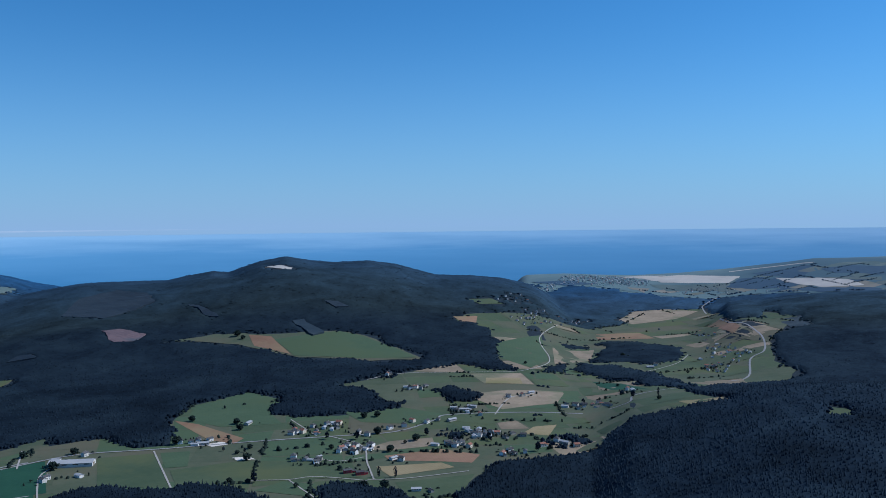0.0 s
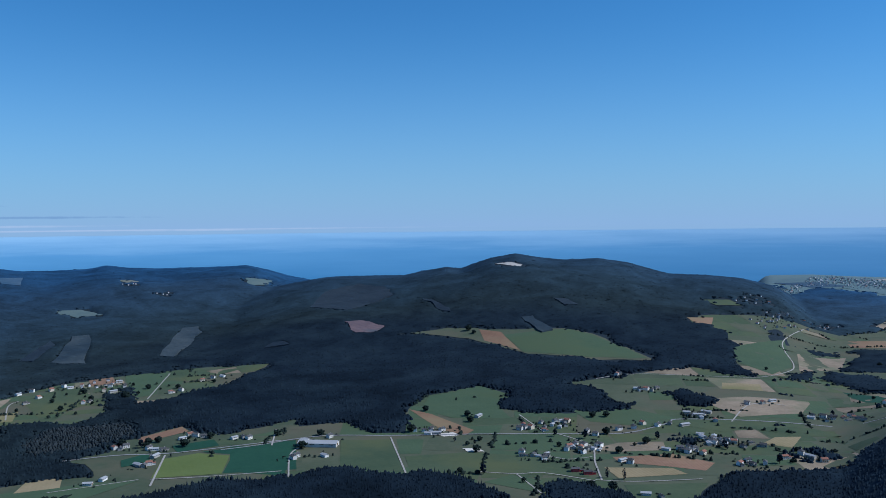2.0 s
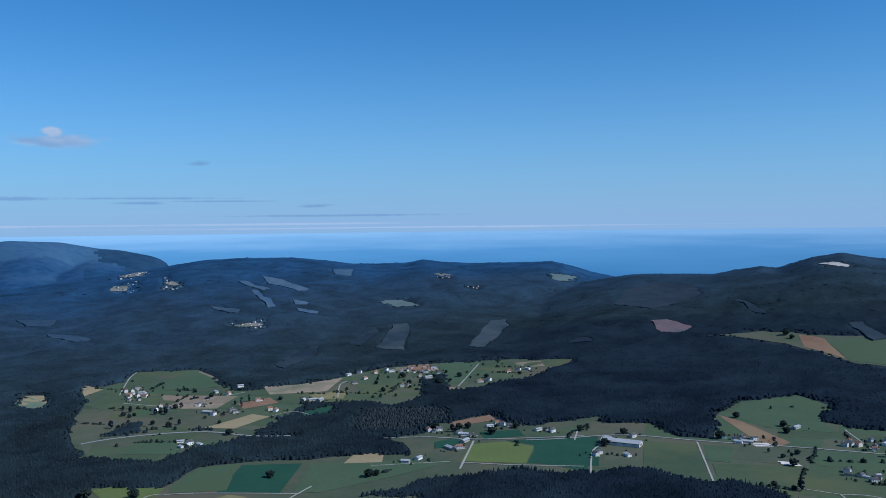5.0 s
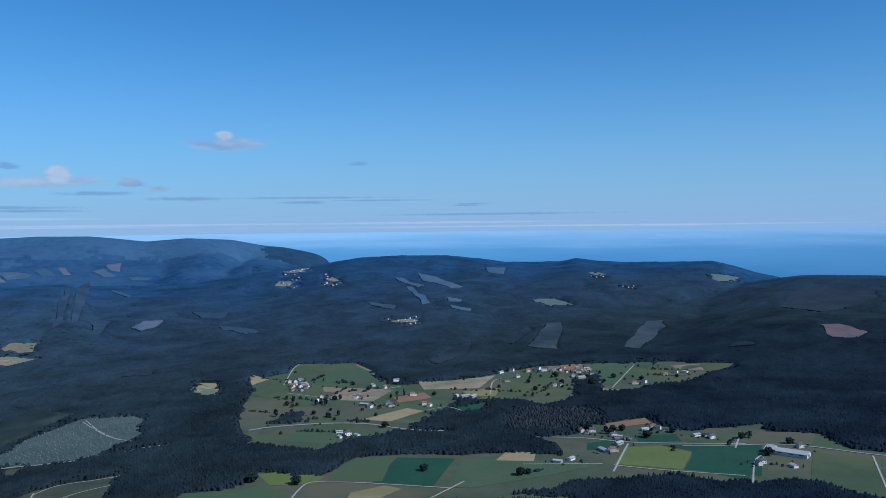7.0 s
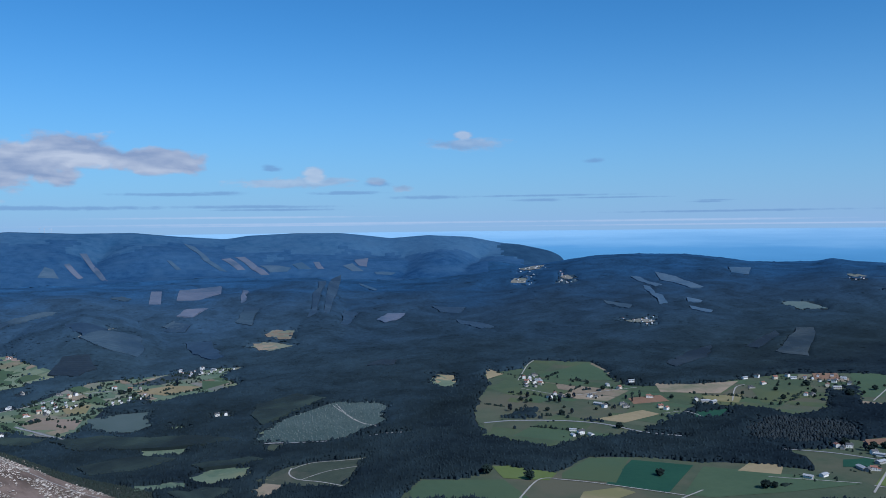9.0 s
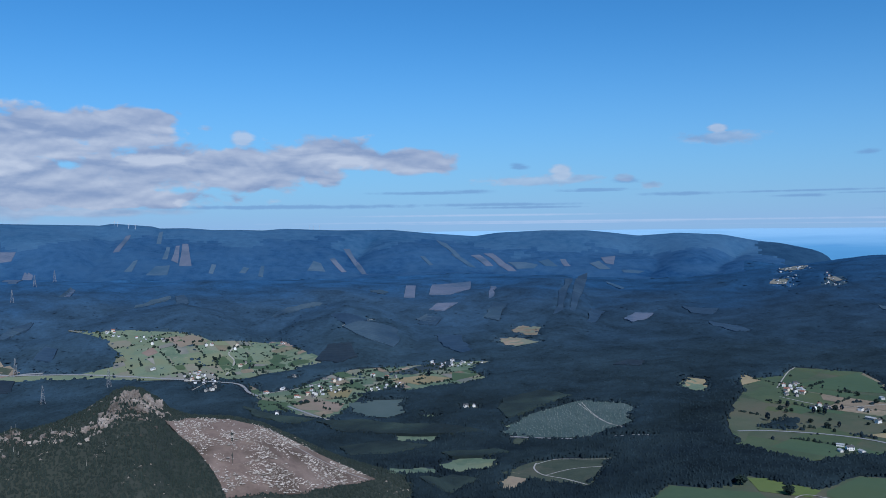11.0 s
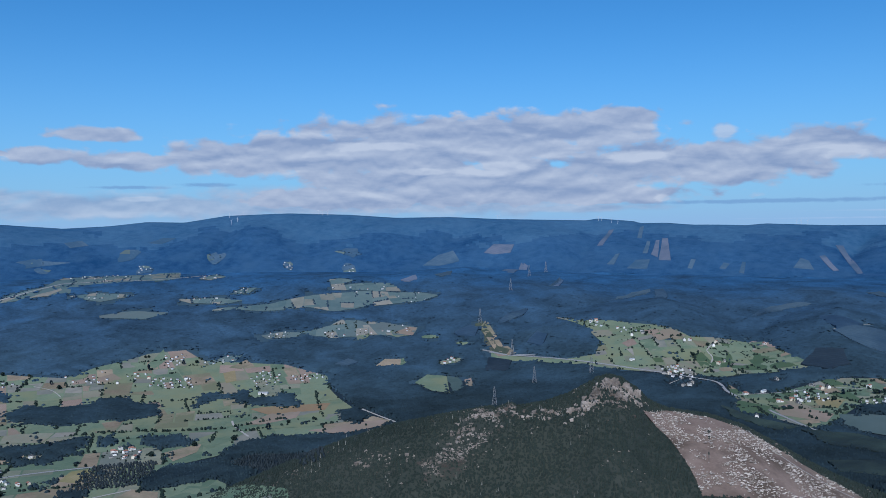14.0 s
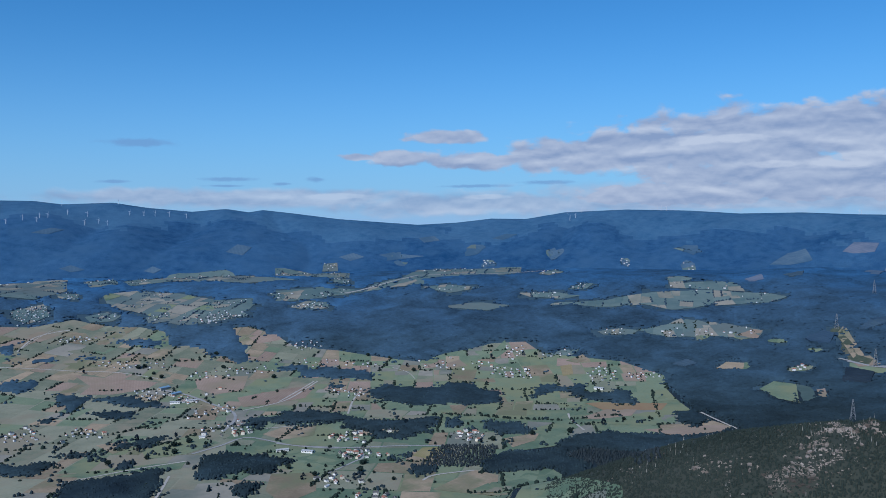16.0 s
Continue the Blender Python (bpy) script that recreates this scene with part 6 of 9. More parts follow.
field("straw", (92, 1916), (169, 1928), (170, 1868), (89, 1859))
field("straw", (406, 1493), (471, 1434), (452, 1365), (407, 1427))
field("soil", (892, 2923), (872, 2631), (820, 2438), (848, 2749))
field("crop", (326, 1955), (391, 1896), (423, 1770), (353, 1829))
field("pasture", (-66, 1588), (56, 1624), (208, 1596), (72, 1525))
field("brown", (38, 1752), (134, 1803), (255, 1817), (222, 1701), (110, 1636))
field("lush", (-204, 1645), (-79, 1650), (2, 1597), (-48, 1528), (-151, 1545))
field("pasture", (95, 1564), (223, 1595), (278, 1550), (194, 1531))
field("pasture", (-71, 1197), (42, 1235), (15, 1129), (-52, 1135))
field("lush", (-262, 1166), (-231, 1207), (-181, 1193), (-184, 1139))
field("sand", (902, 3982), (1082, 3971), (1274, 3694), (1190, 3589), (955, 3777))
field("sand", (1365, 3551), (1581, 3366), (1596, 3260), (1446, 3310), (1372, 3453))
field("sand", (812, 4051), (927, 4088), (1034, 3984), (919, 3943))
field("sand", (-660, 3130), (-601, 3125), (-539, 3076), (-533, 3017), (-594, 3066))
field("pasture", (538, 1222), (562, 1195), (559, 1158), (529, 1175))
field("lush", (-1000, 749), (-1045, 836), (-1015, 889), (-924, 785), (-980, 734))
field("crop", (-927, 769), (-1003, 883), (-932, 940), (-851, 813))
field("lush", (-837, 827), (-921, 949), (-811, 1035), (-746, 1067), (-772, 961), (-808, 851))
field("straw", (-879, 975), (-901, 1025), (-864, 1054), (-834, 1012))
field("limegrass", (-735, 1081), (-778, 1174), (-741, 1219), (-684, 1217), (-646, 1125))
field("crop", (-645, 1126), (-682, 1224), (-743, 1226), (-621, 1326), (-546, 1167))
field("crop", (-808, 1248), (-762, 1303), (-732, 1269), (-777, 1216))
field("crop", (-837, 1153), (-819, 1202), (-787, 1152), (-813, 1120))
field("lush", (-1052, 527), (-1082, 564), (-1050, 600), (-1018, 660), (-913, 640), (-1016, 513))
field("limegrass", (-1082, 682), (-1073, 706), (-1005, 744), (-982, 713), (-1023, 663))
field("soil", (-895, 1277), (-864, 1369), (-835, 1343), (-867, 1257))
field("straw", (-915, 721), (-906, 774), (-877, 780), (-864, 719), (-887, 690))
field("meadow", (-1374, 830), (-1539, 947), (-1491, 991), (-1369, 890), (-1259, 788))
field("pasture", (-1589, 990), (-1631, 1077), (-1540, 1137), (-1444, 1081), (-1504, 992))
field("lush", (-1634, 1141), (-1683, 1340), (-1581, 1313), (-1493, 1263), (-1570, 1176))
field("straw", (-1243, 1008), (-1253, 1131), (-1210, 1136), (-1193, 1035))
field("soil", (-1348, 1178), (-1334, 1253), (-1284, 1230), (-1301, 1152))
field("crop", (-1190, 1207), (-1175, 1280), (-1141, 1219), (-1149, 1158))
field("straw", (-1282, 1318), (-1248, 1403), (-1200, 1333), (-1244, 1296))
field("soil", (-1304, 1686), (-1271, 1729), (-1228, 1681), (-1258, 1637))
field("lush", (-1234, 1722), (-1175, 1814), (-1072, 1593), (-1095, 1566))
field("pasture", (-1146, 1815), (-1010, 1890), (-1042, 1804), (-1080, 1733))
field("brown", (-1424, 1320), (-1376, 1380), (-1344, 1493), (-1278, 1366), (-1354, 1272))
field("pasture", (-1336, 1503), (-1272, 1625), (-1150, 1507), (-1170, 1367))
field("straw", (-1794, 954), (-1740, 992), (-1672, 960), (-1692, 921))
field("straw", (-1778, 1100), (-1692, 1101), (-1664, 1037))
field("farfield", (-1721, 3219), (-1687, 3413), (-1606, 3164), (-1622, 3053))
field("haze_drysoil", (-2605, -241), (-2627, -156), (-2581, -114), (-2519, -188))
field("haze_drysoil", (-2499, -292), (-2544, -266), (-2490, -246), (-2463, -270))
field("palegrass", (-2460, -214), (-2512, -80), (-2432, -86), (-2388, -194))
field("lush", (-2488, -46), (-2547, 78), (-2360, 170), (-2339, 56), (-2395, -33))
field("haze_drysoil", (-2696, 49), (-2641, 107), (-2566, 128), (-2636, 64))
field("palegrass", (-2746, -480), (-2638, -260), (-2567, -284), (-2644, -401))
field("haze_drysoil", (-1959, 89), (-1996, 123), (-1903, 204), (-1831, 182), (-1892, 104))
field("straw", (-2070, 175), (-2039, 239), (-1958, 217), (-1987, 181))
field("lush", (-2036, 15), (-1971, 86), (-1897, 68), (-1918, 20))
field("straw", (-2112, 340), (-2118, 427), (-2054, 485), (-2019, 393))
field("lush", (-2119, 501), (-2061, 559), (-2017, 476))
field("palegrass", (-1584, 264), (-1542, 331), (-1516, 323), (-1555, 259))
field("palegrass", (-1262, 201), (-1309, 280), (-1276, 273), (-1191, 190))
field("palegrass", (-1374, 323), (-1370, 370), (-1336, 399), (-1314, 374), (-1341, 325))
field("brown", (-1225, 357), (-1272, 389), (-1227, 411), (-1166, 356))
field("brown", (-2590, 806), (-2628, 855), (-2557, 888), (-2471, 849), (-2507, 798))
field("brown", (-2496, 740), (-2459, 791), (-2382, 783), (-2400, 729))
field("straw", (-2656, 324), (-2722, 335), (-2664, 342))
field("haze_drysoil", (-2197, -673), (-2214, -659), (-2131, -627), (-2124, -642))
field("brown", (-2690, -768), (-2777, -769), (-2658, -713), (-2524, -648), (-2492, -668))
field("haze_drysoil", (-2487, -681), (-2529, -635), (-2461, -590), (-2431, -638))
field("farwood", (1156, 3521), (1257, 3645), (1339, 3607), (1378, 3410), (1333, 3355), (1222, 3414))
field("farwood", (1565, 3582), (1691, 3600), (1798, 3496), (1734, 3371), (1588, 3478))
field("farwood", (1331, 3717), (1448, 3704), (1505, 3551), (1461, 3503), (1347, 3629))
field("farwood", (1346, 3332), (1442, 3302), (1628, 3197), (1609, 3160), (1415, 3238))
field("farwood", (398, 3913), (553, 3913), (691, 3825), (533, 3775))
field("farfield", (897, 3743), (1107, 3624), (1108, 3478), (924, 3562))
field("farfield", (1508, 3451), (1704, 3347), (1681, 3301), (1581, 3366))
field("pasture", (75, 2900), (161, 2902), (195, 2838), (119, 2812))
field("farstraw", (792, 3712), (875, 3651), (831, 3564))
field("clearcut", (1019, 2606), (1081, 2592), (1032, 2399), (969, 2399))
field("gravel", (-333, 1331), (-308, 1337), (-294, 1321), (-320, 1314))
field("gravel", (-400, 1414), (-372, 1430), (-358, 1412), (-382, 1399))
field("farstraw", (-2952, 1957), (-3007, 2011), (-2956, 2048), (-2891, 1989))
field("farstraw", (-3243, 2191), (-3314, 2316), (-3280, 2364), (-3114, 2219), (-3145, 2155))
field("farstraw", (-2833, 2115), (-2821, 2147), (-2753, 2127), (-2762, 2096))
field("farstraw", (-2143, 2962), (-2122, 2999), (-2063, 2982), (-2047, 2894))
field("farstraw", (-2048, 1781), (-2034, 1828), (-1986, 1846), (-1975, 1822), (-2013, 1780))
field("farstraw", (-2834, -2135), (-2972, -2170), (-3000, -2121), (-2888, -2056))
field("farstraw", (-2382, -2317), (-2469, -2308), (-2537, -2310), (-2520, -2289), (-2436, -2277))
field("farfield", (-1989, 2410), (-1915, 2447), (-1811, 2424), (-1859, 2361), (-1941, 2372))
field("haze_drygrass", (-2565, 802), (-2630, 843), (-2571, 897), (-2489, 858))
field("haze_drygrass", (-2463, 723), (-2497, 776), (-2388, 831), (-2370, 751))
field("palegrass", (-1739, 925), (-1764, 968), (-1660, 956), (-1623, 925), (-1683, 909))
field("planted", (-1500, 446), (-1580, 501), (-1633, 571), (-1683, 676), (-1627, 739), (-1583, 741), (-1460, 685), (-1443, 644), (-1399, 572), (-1453, 476))
field("brushland", (-1270, 377), (-1302, 445), (-1286, 506), (-1251, 580), (-1223, 541), (-1175, 500), (-1143, 467), (-1200, 419), (-1250, 382))
field("palegrass", (-1350, 295), (-1391, 356), (-1346, 394), (-1302, 385), (-1307, 307))
field("palegrass", (-1217, 192), (-1308, 249), (-1313, 283), (-1258, 265), (-1184, 189))
field("planted", (-1901, 213), (-1906, 268), (-1883, 337), (-1764, 319), (-1729, 277), (-1777, 211))
field("palegrass", (-1574, 258), (-1575, 305), (-1540, 355), (-1495, 333), (-1536, 264))
field("clearcut", (-2182, 348), (-2254, 471), (-2267, 539), (-2183, 504), (-2140, 402))
field("brushland", (-2724, -794), (-2757, -777), (-2645, -720), (-2523, -664), (-2498, -615), (-2451, -620), (-2457, -667), (-2582, -722))
field("palegrass", (-2157, -799), (-2233, -790), (-2228, -732), (-2065, -671), (-2084, -726))
field("planted", (-2228, -730), (-2215, -694), (-2126, -647), (-2059, -668))
field("haze_drysoil", (-2185, -668), (-2219, -660), (-2132, -627), (-2115, -640))
field("brown", (-2287, -968), (-2358, -967), (-2362, -917), (-2311, -900))
field("haze_drysoil", (-2622, -1044), (-2683, -1011), (-2675, -981), (-2602, -970))
field("haze_drysoil", (-1677, -2251), (-1766, -2221), (-1749, -2172), (-1663, -2190))
field("haze_drysoil", (-1352, -2061), (-1469, -1976), (-1378, -1879), (-1306, -1901), (-1307, -1979))
field("haze_drysoil", (-1326, -1832), (-1456, -1811), (-1542, -1774), (-1440, -1700), (-1329, -1720), (-1278, -1744))
field("haze_drysoil", (-1134, -2313), (-1266, -2104), (-1214, -2073), (-1128, -2090), (-1067, -2149), (-1123, -2198))
field("brown", (-1151, -2415), (-1334, -2336), (-1312, -2269), (-1189, -2326))
field("palegrass", (-1385, -1888), (-1468, -1935), (-1552, -1880), (-1483, -1821), (-1378, -1830))
field("brown", (-1158, -1511), (-1222, -1522), (-1280, -1474), (-1224, -1419), (-1158, -1443))
field("palegrass", (-1084, -1462), (-1191, -1304), (-1290, -1175), (-1192, -1144), (-1084, -1251), (-1060, -1340))
field("brown", (-1121, -1746), (-1228, -1837), (-1233, -1772), (-1162, -1694))
field("palegrass", (-923, -1603), (-1061, -1631), (-1060, -1527), (-969, -1512), (-899, -1541))
field("brown", (-886, -1716), (-940, -1700), (-941, -1645), (-876, -1629))
field("palegrass", (-736, -1576), (-829, -1542), (-940, -1467), (-905, -1432), (-841, -1481), (-764, -1525))
field("farstraw", (-835, -1295), (-875, -1330), (-920, -1292), (-904, -1237), (-855, -1179), (-806, -1243))
field("brown", (-996, -1276), (-1054, -1217), (-985, -1138), (-901, -1126), (-929, -1207))
field("brown", (-1116, -983), (-1250, -996), (-1251, -941), (-1154, -874))
field("palegrass", (-1223, -908), (-1273, -890), (-921, -640), (-1148, -858))
field("palegrass", (-1272, -871), (-1343, -882), (-1327, -853), (-964, -629), (-949, -646))
field("brown", (-1460, -1082), (-1548, -1051), (-1487, -1023), (-1416, -1029))
field("palegrass", (-1560, -1081), (-1683, -1064), (-1667, -1009), (-1602, -1006), (-1515, -1014))
field("haze_drysoil", (-1707, -1048), (-1821, -1038), (-1859, -981), (-1795, -962), (-1719, -1010))
field("palegrass", (-1709, -974), (-1836, -953), (-1886, -901), (-1794, -850), (-1727, -897))
field("haze_drysoil", (-1703, -885), (-1786, -811), (-1811, -737), (-1764, -732), (-1696, -797))
field("soil", (-1832, -1108), (-1860, -1084), (-1942, -944), (-1879, -929), (-1801, -1042))
field("palegrass", (-1798, -1169), (-1841, -1117), (-1804, -1091), (-1753, -1132))
field("palegrass", (-1700, -1153), (-1740, -1103), (-1683, -1064), (-1648, -1118))
field("palegrass", (-1531, -1548), (-1577, -1367), (-1616, -1367), (-1560, -1304), (-1480, -1463))
field("brown", (-1394, -1561), (-1451, -1607), (-1483, -1573), (-1414, -1514))
field("palegrass", (-1176, -1486), (-1214, -1376), (-1257, -1303), (-1204, -1292), (-1133, -1432))
field("palegrass", (-1118, -1413), (-1206, -1265), (-1149, -1212), (-1062, -1206), (-1022, -1294))
field("straw", (-1301, -1172), (-1324, -1150), (-1286, -1098), (-1249, -1113), (-1245, -1149))
field("haze_drysoil", (-1904, -1618), (-1956, -1611), (-1929, -1559), (-1876, -1585))
field("haze_drysoil", (-1853, -1653), (-1898, -1647), (-1857, -1617), (-1833, -1639))
field("straw", (-2087, -1345), (-2125, -1331), (-2045, -1276), (-2013, -1289))
field("brown", (-2141, -1361), (-2226, -1354), (-2196, -1317), (-2143, -1323))
field("palegrass", (-2053, -1576), (-2184, -1612), (-2118, -1554), (-2043, -1539))
field("brown", (614, 3021), (701, 3187), (833, 3214), (926, 3135), (822, 3018), (644, 2932))
field("soil", (880, 2914), (906, 2758), (862, 2501), (826, 2443), (851, 2716))

# ---- felled and young stands among the woods ----
clearing("faintcut", (-1157, 2594), (-1200, 2824), (-1129, 2969), (-1005, 2921), (-926, 2761), (-1010, 2554))
clearing("clearcut", (-1295, 1955), (-1473, 2347), (-1444, 2393), (-1382, 2308), (-1249, 1946))
clearing("clearcut", (-1519, 1822), (-1688, 2114), (-1656, 2147), (-1427, 1835))
clearing("clearcut", (-432, 2448), (-402, 2465), (-326, 2334), (-352, 2303))
clearing("pinkcut", (-946, 2367), (-902, 2390), (-814, 2343), (-816, 2272), (-864, 2244))
clearing("faintcut", (-801, 2690), (-758, 2653), (-659, 2512), (-687, 2517))
clearing("faintcut", (-369, 2649), (-325, 2649), (-286, 2611), (-327, 2594))
clearing("faintcut", (-1557, 1483), (-1630, 1614), (-1666, 1747), (-1578, 1644), (-1519, 1475))
clearing("faintcut", (-1053, 2062), (-1054, 2118), (-1024, 2126), (-993, 2091))
clearing("faintcut", (-1611, 1813), (-1702, 2041), (-1658, 2006), (-1580, 1829))
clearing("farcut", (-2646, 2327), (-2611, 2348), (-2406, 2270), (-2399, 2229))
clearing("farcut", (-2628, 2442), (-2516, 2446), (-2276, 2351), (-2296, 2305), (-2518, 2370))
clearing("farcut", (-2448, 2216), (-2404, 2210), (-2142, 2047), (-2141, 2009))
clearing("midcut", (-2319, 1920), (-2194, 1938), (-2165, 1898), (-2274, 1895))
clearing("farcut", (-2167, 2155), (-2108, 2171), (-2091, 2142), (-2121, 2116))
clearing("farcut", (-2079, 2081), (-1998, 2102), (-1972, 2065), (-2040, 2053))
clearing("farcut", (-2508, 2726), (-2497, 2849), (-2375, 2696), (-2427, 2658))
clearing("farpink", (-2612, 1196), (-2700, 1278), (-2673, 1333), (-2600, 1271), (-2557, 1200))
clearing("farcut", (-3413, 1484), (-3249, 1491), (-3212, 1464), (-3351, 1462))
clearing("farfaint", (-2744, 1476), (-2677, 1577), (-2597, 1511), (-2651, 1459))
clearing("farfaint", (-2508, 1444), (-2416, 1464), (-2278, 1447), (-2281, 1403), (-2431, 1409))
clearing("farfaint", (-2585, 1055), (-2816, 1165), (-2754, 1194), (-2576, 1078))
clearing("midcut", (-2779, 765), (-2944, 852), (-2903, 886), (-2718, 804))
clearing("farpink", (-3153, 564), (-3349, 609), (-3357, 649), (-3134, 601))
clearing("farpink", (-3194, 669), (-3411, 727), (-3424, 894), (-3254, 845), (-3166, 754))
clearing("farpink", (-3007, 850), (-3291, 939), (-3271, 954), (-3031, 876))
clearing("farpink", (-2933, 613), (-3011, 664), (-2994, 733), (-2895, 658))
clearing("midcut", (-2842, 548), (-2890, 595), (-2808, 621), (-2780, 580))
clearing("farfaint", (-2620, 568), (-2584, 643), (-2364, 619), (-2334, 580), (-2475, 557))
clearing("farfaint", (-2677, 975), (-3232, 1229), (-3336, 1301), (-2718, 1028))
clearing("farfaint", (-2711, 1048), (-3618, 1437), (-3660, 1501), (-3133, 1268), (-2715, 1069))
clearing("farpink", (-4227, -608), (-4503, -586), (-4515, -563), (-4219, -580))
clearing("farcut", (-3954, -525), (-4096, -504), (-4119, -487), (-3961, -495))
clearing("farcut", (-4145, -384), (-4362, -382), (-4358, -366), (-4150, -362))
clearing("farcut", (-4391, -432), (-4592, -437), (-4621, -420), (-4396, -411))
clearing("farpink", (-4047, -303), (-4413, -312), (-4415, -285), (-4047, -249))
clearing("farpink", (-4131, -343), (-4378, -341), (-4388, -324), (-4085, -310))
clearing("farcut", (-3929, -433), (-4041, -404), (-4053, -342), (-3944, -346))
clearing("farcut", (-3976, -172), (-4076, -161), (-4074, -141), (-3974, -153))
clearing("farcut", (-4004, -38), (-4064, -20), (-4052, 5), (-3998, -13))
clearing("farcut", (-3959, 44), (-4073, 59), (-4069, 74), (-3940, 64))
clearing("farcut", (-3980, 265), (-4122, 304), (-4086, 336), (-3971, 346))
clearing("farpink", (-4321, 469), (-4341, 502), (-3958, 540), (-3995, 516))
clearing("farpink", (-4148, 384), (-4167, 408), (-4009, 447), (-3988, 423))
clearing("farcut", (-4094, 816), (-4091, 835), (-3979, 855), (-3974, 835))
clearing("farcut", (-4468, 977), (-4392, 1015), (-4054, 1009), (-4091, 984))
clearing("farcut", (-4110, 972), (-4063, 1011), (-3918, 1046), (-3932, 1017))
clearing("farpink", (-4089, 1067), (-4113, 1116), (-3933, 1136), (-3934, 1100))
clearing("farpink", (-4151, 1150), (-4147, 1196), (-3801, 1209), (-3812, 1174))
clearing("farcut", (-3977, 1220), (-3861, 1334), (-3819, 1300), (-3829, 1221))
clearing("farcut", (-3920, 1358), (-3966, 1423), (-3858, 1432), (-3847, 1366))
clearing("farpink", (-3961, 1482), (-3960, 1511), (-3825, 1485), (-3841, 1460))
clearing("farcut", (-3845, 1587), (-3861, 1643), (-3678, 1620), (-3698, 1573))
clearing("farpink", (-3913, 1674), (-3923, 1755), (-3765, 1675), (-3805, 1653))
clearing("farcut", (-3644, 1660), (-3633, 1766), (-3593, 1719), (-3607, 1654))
clearing("midcut", (-3102, -399), (-3239, -340), (-3287, -278), (-3249, -273), (-3186, -331))
clearing("farfaint", (-3277, -261), (-3303, -231), (-3196, -209), (-3020, -230))
clearing("midcut", (-2950, 70), (-3047, 134), (-3114, 228), (-3090, 262), (-3015, 172))
clearing("midcut", (-2636, 279), (-2698, 346), (-2667, 449), (-2544, 442), (-2458, 408), (-2524, 332))
clearing("farfaint", (-2807, 259), (-2762, 318), (-2716, 367), (-2632, 289))
clearing("farfaint", (-2779, 540), (-2883, 600), (-2815, 632), (-2734, 595))
clearing("faintcut", (-2366, 175), (-2482, 220), (-2472, 287), (-2360, 291), (-2309, 234))
clearing("midcut", (-2770, -715), (-2844, -691), (-2895, -660), (-2846, -656), (-2771, -686))
clearing("farpink", (-3498, -898), (-3937, -920), (-3908, -900), (-3494, -864))
clearing("midcut", (-3211, -643), (-3434, -646), (-3391, -628), (-3221, -623))
clearing("farfaint", (-2532, -577), (-2624, -565), (-2583, -524), (-2498, -524))
clearing("midcut", (-3244, 446), (-3283, 493), (-3233, 520), (-3196, 488))
clearing("faintcut", (-1998, 886), (-2033, 940), (-1999, 971), (-1942, 936))
clearing("farcut", (-3793, -1357), (-3972, -1342), (-4035, -1285), (-3924, -1219), (-3835, -1290))
clearing("farpink", (-4024, -1123), (-4129, -1104), (-4116, -997), (-4039, -997), (-4016, -1074))
clearing("farpink", (-3461, -869), (-3931, -905), (-3897, -879), (-3451, -839))
clearing("farpink", (-3214, -627), (-3407, -640), (-3378, -619), (-3206, -607))
clearing("farpink", (-3174, -1230), (-3266, -1200), (-3192, -1166), (-3156, -1202))
clearing("midcut", (-3265, -1120), (-3393, -1086), (-3283, -1056), (-3242, -1085))
clearing("farfaint", (-2750, -722), (-2836, -711), (-2890, -653), (-2825, -657), (-2750, -699))
clearing("farfaint", (-2620, -835), (-2698, -807), (-2678, -769), (-2591, -756), (-2595, -814))
clearing("faintcut", (-2285, -638), (-2406, -662), (-2396, -590), (-2298, -576))
clearing("midcut", (-2272, -1088), (-2334, -1076), (-2303, -1029), (-2260, -1042))
clearing("farcut", (-3254, -2939), (-3349, -2918), (-3312, -2851), (-3229, -2882))
clearing("farcut", (-2973, -2944), (-3050, -2925), (-3107, -2775), (-3000, -2877))
clearing("farcut", (-3473, -2637), (-3577, -2628), (-3581, -2562), (-3491, -2583))
clearing("scrubwood", (-1752, 130), (-1731, 220), (-1662, 277), (-1602, 366), (-1508, 419), (-1520, 358), (-1582, 264), (-1650, 165))
clearing("scrubwood", (-1414, 313), (-1390, 405), (-1364, 419), (-1361, 377), (-1383, 325))
clearing("scrubwood", (-1539, 154), (-1544, 237), (-1468, 305), (-1446, 241), (-1460, 165))
clearing("scrubwood", (-1772, 531), (-1811, 634), (-1725, 670), (-1648, 565), (-1582, 485), (-1689, 494))
clearing("scrubwood", (-1180, 228), (-1281, 301), (-1239, 334), (-1219, 303), (-1154, 239))
clearing("scrubwood", (-1964, -16), (-1859, 43), (-1776, 132), (-1755, 85), (-1859, 8))
clearing("farcut", (-2374, -3346), (-2462, -3379), (-2498, -3319), (-2414, -3273))
clearing("farcut", (-1738, -3911), (-1832, -3921), (-1887, -3898), (-1797, -3875))
clearing("farcut", (-1707, -3585), (-1759, -3590), (-1788, -3526), (-1732, -3537))
clearing("farcut", (-1998, -3415), (-2048, -3430), (-2058, -3379), (-2018, -3371))
clearing("farcut", (-2808, -3053), (-2884, -3035), (-2896, -2970), (-2816, -2984))

# ---- the bare slope of the peak ----
SLAB = [(-1073, -100), (-1140, -77), (-1143, -24), (-1143, 14), (-1143, 51), (-1141, 88), (-1138, 125), (-1133, 162), (-1070, 118), (-964, 43), (-923, -26), (-973, -40), (-1038, -67)]
field("slab", *SLAB)
